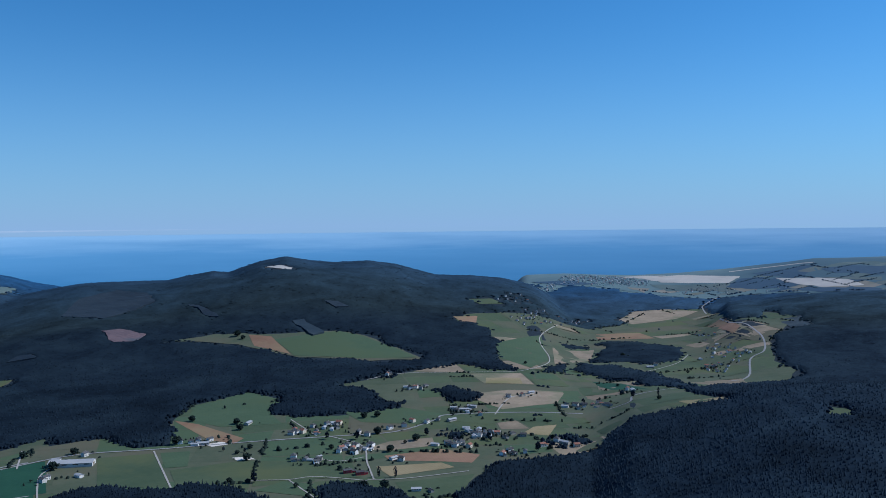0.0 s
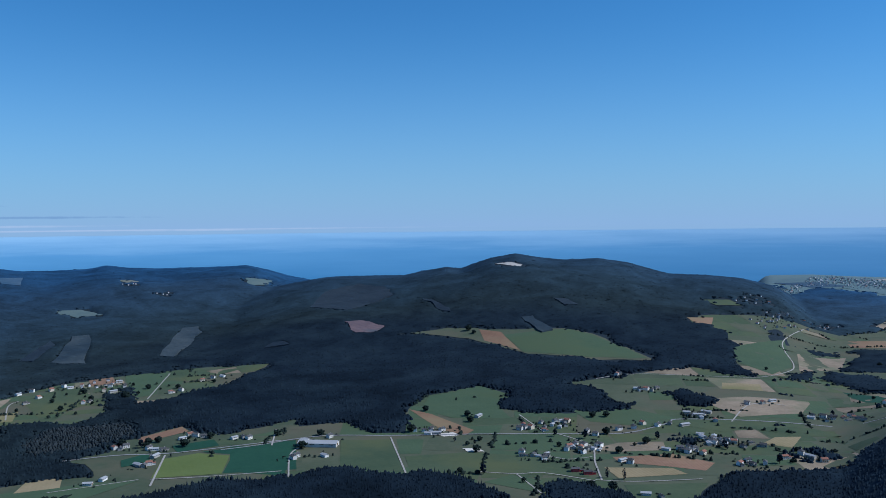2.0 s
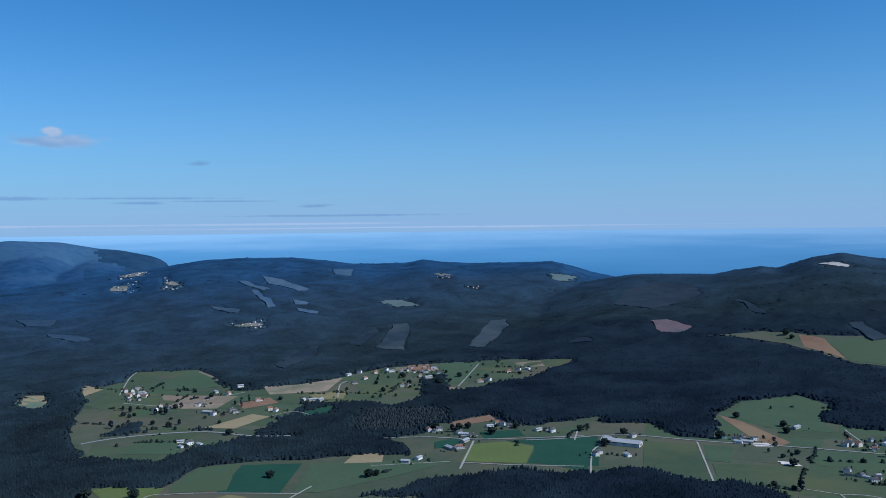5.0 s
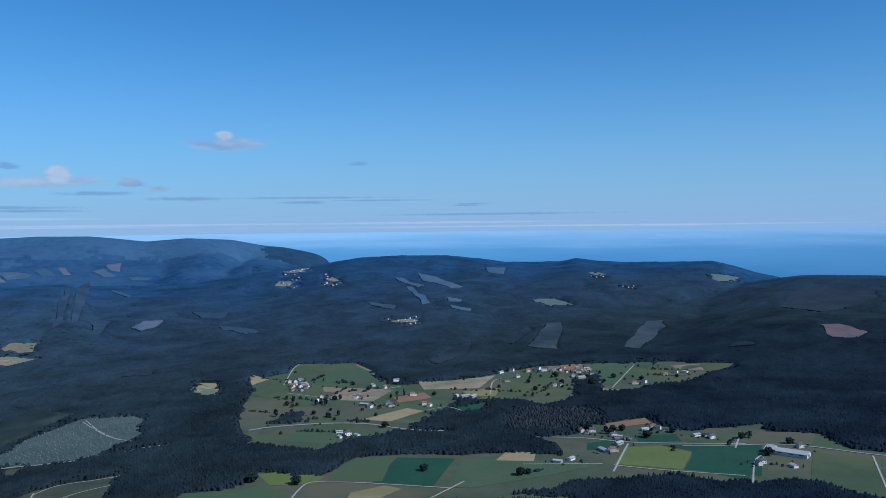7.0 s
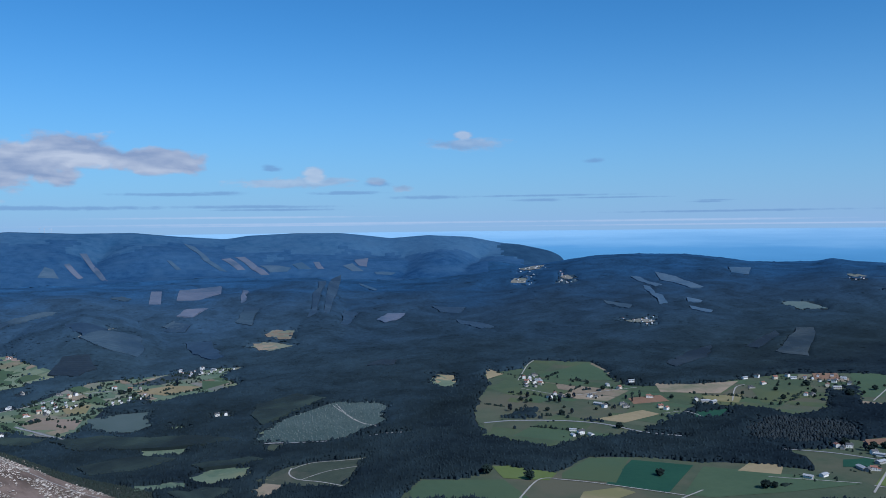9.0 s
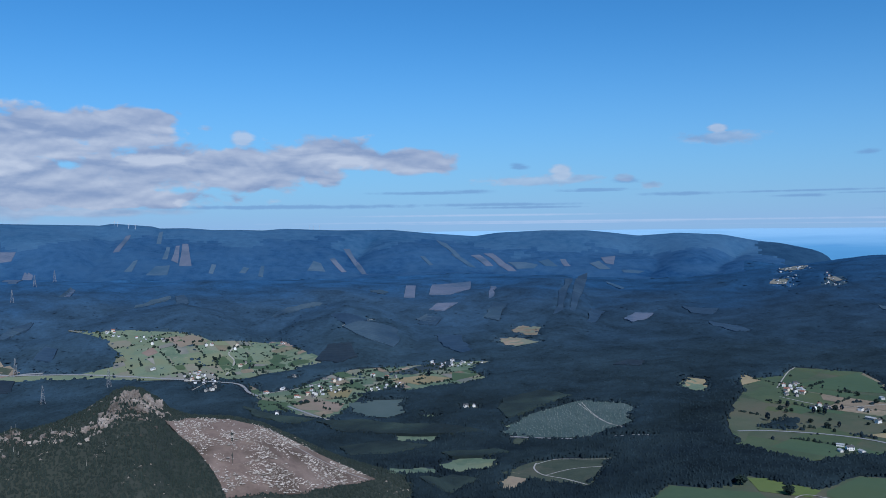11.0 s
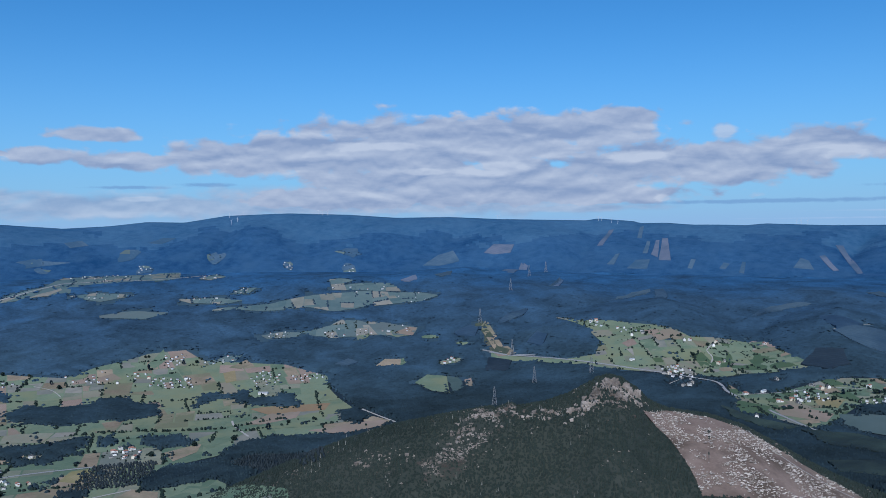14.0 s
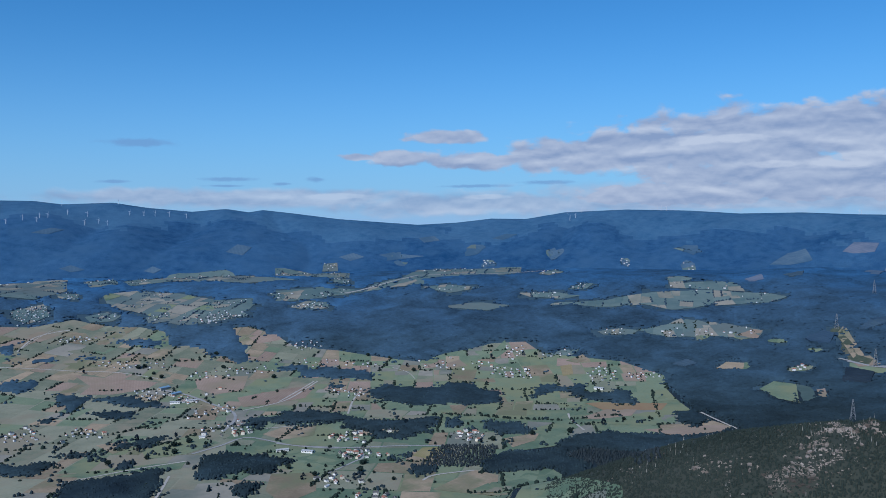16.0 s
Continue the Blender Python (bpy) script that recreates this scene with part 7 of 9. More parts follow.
SCREE = [(-1105, -321), (-1115, -279), (-1105, -266), (-1059, -272), (-1008, -276), (-970, -283), (-922, -291), (-903, -294), (-907, -329), (-937, -333), (-985, -330), (-1038, -323)]

# ---- copses within the open land ----
wood((-326, 1607), (-340, 1796), (-275, 1836), (-198, 1799), (-81, 1690), (-94, 1629), (-179, 1617), (-261, 1596))
wood((-23, 1774), (16, 1845), (83, 1776), (70, 1690), (-14, 1702))
wood((-68, 2135), (-41, 2350), (24, 2574), (108, 2568), (153, 2350), (120, 2126), (172, 2036), (122, 1987), (18, 2080))
wood((383, 2226), (464, 2577), (556, 2608), (603, 2517), (685, 2428), (615, 2217), (518, 2163))
wood((212, 1975), (278, 2130), (311, 2160), (284, 2024))
wood((304, 2069), (349, 2221), (380, 2190), (485, 2085), (531, 1818), (494, 1712), (368, 1975))
wood((794, 3388), (900, 3471), (956, 3348), (929, 3207), (789, 3207))
wood((941, 3083), (1007, 3229), (1111, 3284), (1082, 2917), (1000, 2666), (890, 2630))
wood((338, 2488), (428, 2515), (406, 2432), (332, 2421))
wood((-27, 1454), (11, 1467), (71, 1494), (59, 1451), (11, 1431))
wood((159, 1404), (205, 1462), (256, 1425), (240, 1389), (192, 1373))
wood((-180, 1163), (-165, 1192), (-118, 1196), (-69, 1160), (-36, 1112), (-168, 1104))
wood((-525, 1152), (-477, 1184), (-396, 1176), (-284, 1162), (-256, 1107), (-509, 1116))
wood((-1336, 865), (-1395, 944), (-1381, 977), (-1301, 923), (-1317, 868))
wood((-1416, 830), (-1423, 860), (-1308, 790), (-1333, 758))
wood((-1109, 1470), (-1196, 1606), (-1177, 1663), (-1063, 1521), (-1055, 1434))
wood((-750, 875), (-728, 966), (-646, 1072), (-561, 1124), (-475, 1175), (-373, 1184), (-288, 1171), (-214, 1104))
wood((-662, -1445), (-713, -1527), (-764, -1525), (-812, -1480), (-852, -1481), (-893, -1447), (-863, -1402), (-812, -1352), (-759, -1300))
wood((-694, -1731), (-781, -1671), (-761, -1617), (-712, -1616), (-668, -1667))
wood((-981, -1480), (-1041, -1441), (-1067, -1384), (-1089, -1306), (-1072, -1289), (-1027, -1298), (-992, -1287), (-963, -1335), (-917, -1323), (-888, -1350), (-925, -1415))
wood((-1029, -2200), (-1105, -2106), (-1167, -2048), (-1201, -1940), (-1164, -1871), (-1104, -1939), (-1067, -2034), (-1046, -2079), (-958, -2001), (-954, -2043))
wood((-1009, -1983), (-1054, -1956), (-1079, -1877), (-1043, -1846), (-1005, -1891), (-993, -1934))
wood((-956, -2373), (-1033, -2330), (-1037, -2273), (-970, -2253), (-924, -2295))
wood((-1142, -1653), (-1221, -1644), (-1286, -1602), (-1372, -1580), (-1391, -1520), (-1384, -1436), (-1352, -1403), (-1316, -1458), (-1256, -1564), (-1183, -1553), (-1137, -1594))
wood((-1384, -1436), (-1501, -1312), (-1397, -1212), (-1311, -1258), (-1300, -1350), (-1295, -1416))
wood((-1395, -2577), (-1440, -2486), (-1457, -2378), (-1416, -2350), (-1363, -2419), (-1366, -2507))
wood((-1081, -2675), (-1144, -2649), (-1103, -2549), (-1033, -2558))
wood((-1497, -2466), (-1588, -2462), (-1687, -2385), (-1672, -2303), (-1612, -2165), (-1561, -2065), (-1505, -2076), (-1499, -2150), (-1486, -2307), (-1462, -2393))
wood((-1060, -2531), (-1239, -2455), (-1337, -2341), (-1275, -2359), (-1146, -2437), (-1047, -2501))
wood((-1601, -2029), (-1653, -1901), (-1716, -1778), (-1694, -1694), (-1606, -1754), (-1589, -1924))
wood((-893, -1989), (-945, -1988), (-922, -1946), (-884, -1957))
wood((-908, -1687), (-1009, -1681), (-1016, -1649), (-921, -1622), (-891, -1645))
wood((-763, -1728), (-836, -1714), (-886, -1648), (-867, -1624), (-800, -1665))
wood((-829, -1563), (-890, -1567), (-881, -1531), (-845, -1509), (-817, -1532))
wood((-903, -1260), (-946, -1269), (-940, -1229), (-901, -1194), (-873, -1204))
wood((-1560, -1632), (-1652, -1631), (-1702, -1529), (-1741, -1508), (-1789, -1521), (-1796, -1354), (-1713, -1264), (-1655, -1315), (-1601, -1371), (-1557, -1434), (-1536, -1518), (-1554, -1589))
wood((-1597, -2021), (-1607, -1897), (-1646, -1799), (-1700, -1797), (-1724, -1707), (-1661, -1655), (-1637, -1750), (-1577, -1863), (-1556, -1970))
wood((-1299, -1649), (-1372, -1553), (-1332, -1480), (-1254, -1484), (-1241, -1576))
wood((-1384, -1461), (-1419, -1371), (-1490, -1289), (-1391, -1220), (-1319, -1276), (-1317, -1380))
wood((-1513, -1281), (-1549, -1274), (-1484, -1212), (-1459, -1228))
wood((-1543, -1196), (-1594, -1142), (-1558, -1084), (-1505, -1061), (-1476, -1101), (-1490, -1156))
wood((-1855, -1292), (-1937, -1312), (-1939, -1242), (-1999, -1173), (-1975, -1038), (-1885, -991), (-1857, -1059), (-1884, -1207), (-1803, -1236))
wood((-1886, -901), (-1945, -852), (-1835, -758), (-1772, -805), (-1813, -859))
wood((-1568, -1763), (-1604, -1715), (-1569, -1678), (-1539, -1721))
wood((-1154, -1079), (-1214, -1094), (-1220, -1041), (-1146, -1034))
wood((-1255, 551), (-1241, 660), (-1204, 777), (-1122, 728), (-1089, 631), (-1132, 523), (-1140, 483))

# ---- small woods and shelter belts ----
copses(84, 9, 10, 34, 20, (-2845, -554), (-2732, -350), (-2641, -156), (-2646, -2), (-2554, 127), (-2370, 202), (-2308, 41), (-2273, -157), (-2408, -353))
copses(85, 8, 10, 30, 20, (-2074, 7), (-2110, 104), (-2235, 226), (-2255, 378), (-2236, 576), (-2133, 549), (-1973, 357), (-1961, 249), (-1795, 180), (-1892, 68))
copses(86, 7, 8, 24, 20, (-1374, 830), (-1589, 990), (-1721, 1169), (-1689, 1354), (-1442, 1252), (-1376, 1380), (-1172, 1130), (-1133, 957), (-1134, 813))
copses(87, 7, 8, 24, 10, (-174, 1797), (-48, 1991), (168, 1993), (374, 2156), (471, 1732), (259, 1444), (139, 1386), (36, 1324), (-74, 1650))
copses(501, 44, 6, 26, 35, (-555, -1511), (-875, -2362), (-1047, -2231), (-1307, -1979), (-1193, -1694), (-1054, -1498), (-812, -1188))
copses(502, 36, 6, 26, 30, (-875, -2362), (-1068, -2870), (-1242, -2792), (-1368, -2783), (-1489, -2569), (-1516, -2447), (-1727, -2318), (-1760, -2214), (-1737, -2101), (-1798, -1961), (-1549, -1692), (-1307, -1979))
copses(503, 48, 6, 26, 38, (-1193, -1694), (-1307, -1979), (-1549, -1692), (-1798, -1961), (-1867, -1695), (-1979, -1681), (-2137, -1629), (-2211, -1553), (-2161, -1456), (-2202, -1343), (-2225, -1224), (-2167, -1063), (-2060, -1003))
copses(504, 52, 6, 26, 32, (-1193, -1694), (-2060, -1003), (-1993, -948), (-1859, -823), (-1801, -721), (-1688, -848), (-1643, -932), (-1580, -979), (-1477, -969), (-1385, -1016), (-1296, -1005), (-1235, -971), (-1309, -922), (-1356, -884), (-1000, -629), (-962, -563), (-937, -517), (-877, -476), (-812, -1188), (-1054, -1498))

# ---- young plantations ----
grove("ash", 6.5, 5.8500000000000005, (-1055, 1187), (-1082, 1296), (-974, 1358), (-912, 1300), (-931, 1188), (-991, 1142))
grove("sapling", 8, 2.6, (-1500, 446), (-1580, 501), (-1633, 571), (-1683, 676), (-1627, 739), (-1583, 741), (-1460, 685), (-1443, 644), (-1399, 572), (-1453, 476))
grove("ash", 6.5, 5.2, (-1334, -1152), (-1382, -1100), (-1405, -1055), (-1316, -1009), (-1262, -1005), (-1222, -1062), (-1168, -1069), (-1227, -1106))
grove("ash", 6.0, 4.4, (-1435, -922), (-1503, -911), (-1548, -805), (-997, -493), (-988, -522), (-1421, -837))

# ---- roads and tracks ----
road("road", 4.2, (-715, 1244), (-669, 1283), (-611, 1343), (-560, 1370), (-471, 1388), (-363, 1416), (-264, 1437), (-181, 1453), (-86, 1479), (-18, 1557), (13, 1596), (216, 1620), (310, 1610), (348, 1612), (377, 1695), (478, 1757), (554, 1778))
road("track", 2.6, (-470, 1378), (-381, 1183))
road("track", 2.6, (-200, 1454), (-136, 1392), (-119, 1296), (-102, 1211))
road("track", 2.1, (-283, 1571), (-246, 1504), (-219, 1455))
road("track", 2.6, (93, 1597), (135, 1739), (200, 1757))
road("track", 2.6, (-170, 1880), (-86, 1947), (82, 1976), (175, 2000), (247, 2101), (270, 2213), (275, 2474), (372, 2768))
road("track", 2.6, (477, 2051), (597, 2192), (692, 2396))
road("road", 4.7, (621, 1872), (685, 1931), (749, 2100), (810, 2174), (865, 2330), (879, 2457), (896, 2757), (951, 3150), (988, 3250), (1085, 3372))
road("track", 2.1, (-280, 1212), (-224, 1214), (-186, 1227), (-111, 1206))
road("track", 2.6, (-541, 1129), (-592, 1246), (-589, 1303))
road("track", 2.6, (-645, 1285), (-685, 1384))
road("track", 2.1, (-224, 1214), (-171, 1127))
road("track", 2.1, (-200, 1323), (-163, 1304), (-126, 1327))
road("track", 2.1, (-111, 1211), (-56, 1216), (34, 1250))
road("sand", 23.4, (1282, 3863), (1396, 3830), (1531, 3789), (1605, 3730))
road("road", 4.2, (-924, 1128), (-864, 1175), (-798, 1201), (-750, 1234), (-644, 1318))
road("track", 3.1, (-786, 1195), (-713, 1046))
road("track", 2.6, (-980, 725), (-938, 760), (-828, 829))
road("track", 2.6, (-733, 1075), (-669, 1101), (-564, 1154))
road("track", 2.6, (-838, 863), (-817, 774))
road("track", 2.6, (-927, 622), (-990, 699), (-982, 727))
road("road", 6.2, (-1324, 817), (-1313, 866), (-1269, 941), (-1209, 994), (-1126, 1016), (-1067, 1055))
road("road", 5.2, (-1469, 453), (-1432, 498), (-1401, 545))
road("track", 3.6, (-1378, 638), (-1356, 670))
road("track", 2.6, (-1614, 1088), (-1740, 1199), (-1788, 1253))
road("track", 2.6, (-1543, 1047), (-1436, 1090), (-1423, 1187), (-1413, 1260))
road("track", 2.1, (-1210, 1136), (-1203, 1190), (-1155, 1188))
road("track", 2.6, (-1218, 1336), (-1298, 1432), (-1310, 1474))
road("track", 2.6, (-1062, 1555), (-1164, 1797))
road("track", 2.1, (-1657, 658), (-1507, 642), (-1434, 653))
road("track", 2.1, (-835, 987), (-748, 1070))
road("road", 7.2, (-2482, -702), (-2397, -490), (-2311, -271), (-2259, -129), (-2215, -31), (-2120, -4), (-2063, 20))
road("road", 5.6, (-1939, 82), (-1833, 125), (-1753, 164))
road("track", 4.0, (-2312, -61), (-2442, -41), (-2507, -57), (-2594, -34))
road("track", 4.0, (-2081, 20), (-2110, 104), (-2151, 218), (-2130, 357))
road("track", 3.2, (-2174, -138), (-2275, -88))
road("track", 5.2, (-1097, -2580), (-1194, -2686), (-1265, -2706), (-1326, -2699))
road("road", 8.3, (-2465, -675), (-2449, -615), (-2427, -529))
road("road", 8.3, (-2235, -2402), (-2436, -2358), (-2603, -2358))
road("road", 8.3, (-2603, -2358), (-2836, -2073), (-2977, -2002))
road("track", 4.9, (-1895, -838), (-1848, -781), (-1790, -708))
road("road", 6.1, (-1131, -1430), (-1172, -1329), (-1219, -1278), (-1284, -1213), (-1338, -1148))
road("road", 4.9, (-1224, -1277), (-1179, -1220), (-1149, -1212), (-1065, -1196))
road("track", 4.9, (-1142, -1030), (-1180, -1033), (-1247, -994))
road("track", 4.9, (-1398, -1497), (-1491, -1578), (-1552, -1620))
road("track", 4.9, (-1372, -1721), (-1457, -1760), (-1560, -1803))
road("track", 4.9, (-1726, -1091), (-1686, -1059), (-1622, -985))
road("track", 2.45, (-1783, -1719), (-1776, -1653), (-1742, -1593))
road("road", 7.4, (-1235, -2053), (-1257, -1955), (-1248, -1842), (-1234, -1728), (-1190, -1656), (-1117, -1597))
road("road", 6.1, (-975, -1501), (-1047, -1507), (-1122, -1512), (-1145, -1391), (-1195, -1308))
road("track", 4.9, (-1191, -1543), (-1235, -1519), (-1290, -1485))
road("track", 4.9, (-1257, -1715), (-1379, -1716), (-1494, -1764), (-1565, -1795))
road("track", 4.9, (-713, -1527), (-791, -1515), (-861, -1497), (-940, -1467))
road("track", 4.9, (-867, -1410), (-812, -1348), (-771, -1306))
road("track", 2.1, (-1127, -2610), (-1212, -2687), (-1278, -2733))
road("track", 3.5, (-1009, -2484), (-1137, -2352), (-1221, -2261), (-1282, -2130))
road("road", 4.0, (-1469, 446), (-1444, 484))
road("road", 4.0, (-1402, 563), (-1382, 617), (-1357, 671))
road("track", 2.6, (-1661, 667), (-1565, 649), (-1476, 643), (-1441, 655))
road("track", 2.4, (-1291, 441), (-1264, 428), (-1228, 429), (-1191, 451), (-1149, 469))
road("track", 2.0, (-2651, 279), (-2710, 348), (-2735, 388))
road("track", 2.4, (-1150, 23), (-1126, 39), (-1115, 75), (-1113, 122), (-1117, 149))
road("track", 2.1, (-1284, 437), (-1295, 476), (-1271, 521), (-1256, 552))
road("track", 2.1, (-1222, 432), (-1234, 479), (-1223, 528))

# ---- buildings along the roads ----
house("B", -569, 1302, 8, 1.1)
house("w", -571, 1354, 70, 0.8)
house("w", -575, 1218, 148, 0.8)
house("w", -576, 1231, 55, 0.8)
house("w", -413, 1426, 114, 0.8)
house("w", -395, 1435, 55, 0.8)
house("w", -264, 1466, 165, 0.8)
house("w", -149, 1470, 75, 0.8)
house("w", -97, 1497, 42, 0.8)
house("w", -33, 1537, 61, 0.8)
house("w", -169, 1354, 86, 0.8)
house("w", 129, 1738, 165, 0.8)
house("w", -74, 1799, 114, 0.8)
house("w", 305, 1697, 6, 0.8)
house("w", 529, 2153, 170, 0.8)
house("h", -256, 1474, 146, 0.8)
house("h", -210, 1526, 39, 0.8)
house("h", -133, 1454, 174, 0.8)
house("h", -73, 1513, 100, 0.8)
house("h", -235, 1323, 89, 0.8)
house("h", -159, 1386, 80, 0.8)
house("h", -68, 1307, 168, 0.8)
house("h", 25, 1400, 36, 0.8)
house("h", 184, 1417, 70, 0.8)
house("h", 663, 2105, 134, 0.8)
house("s", -223, 1481, 85, 0.8)
house("s", -190, 1502, 119, 0.8)
house("s", -13, 1553, 77, 0.8)
house("s", -215, 1311, 76, 0.8)
house("s", -194, 1311, 176, 0.8)
house("s", 11, 1390, 148, 0.8)
house("s", 55, 1473, 48, 0.8)
house("s", 69, 1450, 65, 0.8)
house("s", 107, 1337, 135, 0.8)
house("s", -124, 1944, 113, 0.8)
house("s", -50, 1802, 78, 0.8)
house("s", 271, 1693, 66, 0.8)
house("s", 316, 1639, 103, 0.8)
house("c", -190, 1533, 159, 0.8)
house("c", -59, 1544, 139, 0.8)
house("c", 38, 1379, 62, 0.8)
house("c", -148, 1366, 85, 0.8)
house("c", 88, 1457, 4, 0.8)
house("c", 212, 1383, 14, 0.8)
house("c", 159, 1752, 112, 0.8)
house("c", 291, 1684, 93, 0.8)
house("c", 646, 2117, 1, 0.8)
house("t", -129, 1923, 80, 0.8)
house("t", -62, 1810, 161, 0.8)
house("t", 65, 1590, 97, 0.8)
house("t", 89, 1334, 62, 0.8)
house("t", 157, 1384, 23, 0.8)
house("t", 382, 1795, 71, 0.8)
house("t", 744, 2245, 14, 0.8)
house("m", -533, 1242, 146, 0.8)
house("m", -603, 1324, 174, 0.8)
house("m", -200, 1534, 30, 0.8)
house("m", -130, 1369, 153, 0.8)
house("m", -80, 1314, 50, 0.8)
house("m", -17, 1391, 157, 0.8)
house("m", 49, 1440, 102, 0.8)
house("m", 179, 1780, 32, 0.8)
house("m", 234, 1671, 162, 0.8)
house("m", 664, 2225, 88, 0.8)
house("m", -412, 1408, 176, 0.8)
house("l", 35, 1625, 5, 0.8)
house("l", 52, 1650, 159, 0.8)
house("l", -400, 1414, 17, 0.8)
house("l", -162, 1370, 110, 0.8)
house("l", 12, 1551, 41, 0.8)
house("l", 196, 1404, 137, 0.8)
house("l", 387, 1763, 90, 0.8)
house("l", 507, 2119, 4, 0.8)
house("l", -355, 1544, 76, 0.8)
house("r", -124, 1236, 19, 0.8)
house("r", -143, 1245, 16, 0.8)
house("c", -167, 1370, 41, 0.8)
house("w", -1617, 1122, 148, 0.8)
house("w", -1434, 1044, 9, 0.8)
house("w", -1397, 1119, 116, 0.8)
house("w", -1310, 1085, 105, 0.8)
house("w", -1259, 1278, 141, 0.8)
house("w", -1349, 1557, 19, 0.8)
house("w", -1313, 1614, 173, 0.8)
house("w", -1213, 1640, 28, 0.8)
house("w", -1039, 1645, 171, 0.8)
house("w", -832, 1220, 70, 0.8)
house("w", -802, 1312, 12, 0.8)
house("w", -703, 1316, 73, 0.8)
house("w", -1039, 1777, 8, 0.8)
house("w", -876, 1222, 43, 0.8)
house("s", -1637, 1147, 66, 0.8)
house("s", -1435, 1074, 20, 0.8)
house("s", -1385, 1124, 128, 0.8)
house("s", -1289, 1119, 73, 0.8)
house("s", -1278, 1456, 58, 0.8)
house("s", -1162, 1503, 91, 0.8)
house("s", -1185, 1654, 128, 0.8)
house("s", -876, 1206, 118, 0.8)
house("s", -805, 1219, 49, 0.8)
house("s", -780, 1130, 109, 0.8)
house("s", -787, 1312, 30, 0.8)
house("s", -714, 1319, 133, 0.8)
house("s", -1308, 1128, 69, 0.8)
house("c", -1582, 1089, 22, 0.8)
house("c", -1250, 1174, 66, 0.8)
house("c", -1424, 1220, 106, 0.8)
house("c", -1314, 1575, 65, 0.8)
house("c", -1197, 1597, 125, 0.8)
house("c", -1046, 1744, 44, 0.8)
house("c", -814, 1314, 55, 0.8)
house("t", -1626, 1112, 149, 0.8)
house("t", -1452, 1071, 150, 0.8)
house("t", -1232, 1172, 109, 0.8)
house("t", -1330, 1217, 50, 0.8)
house("t", -1290, 1507, 86, 0.8)
house("t", -1167, 1490, 120, 0.8)
house("t", -1048, 1619, 41, 0.8)
house("t", -779, 1142, 34, 0.8)
house("t", -888, 1208, 148, 0.8)
house("m", -1585, 1122, 36, 0.8)
house("m", -1461, 1219, 157, 0.8)
house("m", -1464, 1289, 62, 0.8)
house("m", -1291, 1607, 51, 0.8)
house("m", -1223, 1686, 34, 0.8)
house("m", -1022, 1793, 164, 0.8)
house("m", -820, 1218, 30, 0.8)
house("m", -729, 1313, 70, 0.8)
house("m", -815, 1291, 59, 0.8)
house("m", -1353, 1522, 86, 0.8)
house("m", -797, 1056, 95, 0.8)
house("m", -803, 1031, 21, 0.8)
house("l", -1240, 1284, 61, 0.8)
house("l", -1227, 1292, 106, 0.8)
house("l", -1333, 1089, 19, 0.8)
house("l", -791, 1132, 156, 0.8)
house("l", -796, 1183, 92, 0.8)
house("l", -1173, 1595, 62, 0.8)
house("w", -2722, -413, 70, 0.8)
house("w", -2569, -269, 175, 0.8)
house("w", -2538, -120, 13, 0.8)
house("w", -2551, -42, 24, 0.8)
house("w", -2324, -139, 133, 0.8)
house("w", -2301, -117, 49, 0.8)
house("w", -2170, -91, 128, 0.8)
house("w", -1872, 55, 176, 0.8)
house("w", -2021, 151, 164, 0.8)
house("w", -2151, 218, 20, 0.8)
house("w", -2257, 534, 131, 0.8)
house("s", -2578, -239, 98, 0.8)
house("s", -2431, -10, 1, 0.8)
house("s", -2264, -157, 75, 0.8)
house("s", -2196, -85, 16, 0.8)
house("s", -1999, 143, 28, 0.8)
house("s", -2172, 184, 56, 0.8)
house("s", -2130, 357, 5, 0.8)
house("s", -2161, -104, 159, 0.8)
house("s", -2246, 111, 23, 0.8)
house("c", -2728, -397, 97, 0.8)
house("c", -2585, -34, 173, 0.8)
house("c", -2398, -25, 149, 0.8)
house("c", -2264, -143, 167, 0.8)
house("c", -2030, 132, 91, 0.8)
house("c", -2143, 203, 23, 0.8)
house("c", -2128, 335, 67, 0.8)
house("t", -2549, -105, 150, 0.8)
house("t", -2284, -130, 172, 0.8)
house("t", -2087, 36, 121, 0.8)
house("t", -2016, 105, 82, 0.8)
house("t", -2161, 304, 139, 0.8)
house("t", -2625, 97, 38, 0.8)
house("m", -2362, -248, 140, 0.8)
house("m", -2121, 77, 148, 0.8)
house("m", -2268, 481, 160, 0.8)
house("m", -2222, 556, 29, 0.8)
house("b", -1245, -2042, 10, 0.72)
house("b", -1237, -1976, 10, 0.72)
house("g", -1192, -1905, 144, 0.72)
house("g", -1229, -1887, 151, 0.72)
house("g", -1103, -1376, 152, 0.72)
house("g", -1131, -1330, 113, 0.72)
house("g", -1964, -1147, 102, 0.72)
house("w", -1290, -1916, 63, 0.68)
house("w", -1226, -1908, 46, 0.68)
house("w", -1228, -1732, 172, 0.68)
house("w", -1066, -1109, 155, 0.68)
house("w", -1026, -1185, 148, 0.68)
house("w", -2002, -1407, 123, 0.68)
house("w", -1892, -1545, 42, 0.68)
house("w", -1347, -1310, 135, 0.68)
house("c", -1345, -1932, 138, 0.68)
house("c", -1223, -1782, 74, 0.68)
house("c", -939, -1781, 166, 0.68)
house("c", -930, -1826, 140, 0.68)
house("c", -1966, -1500, 116, 0.68)
house("h", -846, -1957, 144, 0.68)
house("h", -806, -1935, 91, 0.68)
house("h", -1251, -1290, 86, 0.68)
house("h", -849, -1790, 6, 0.68)

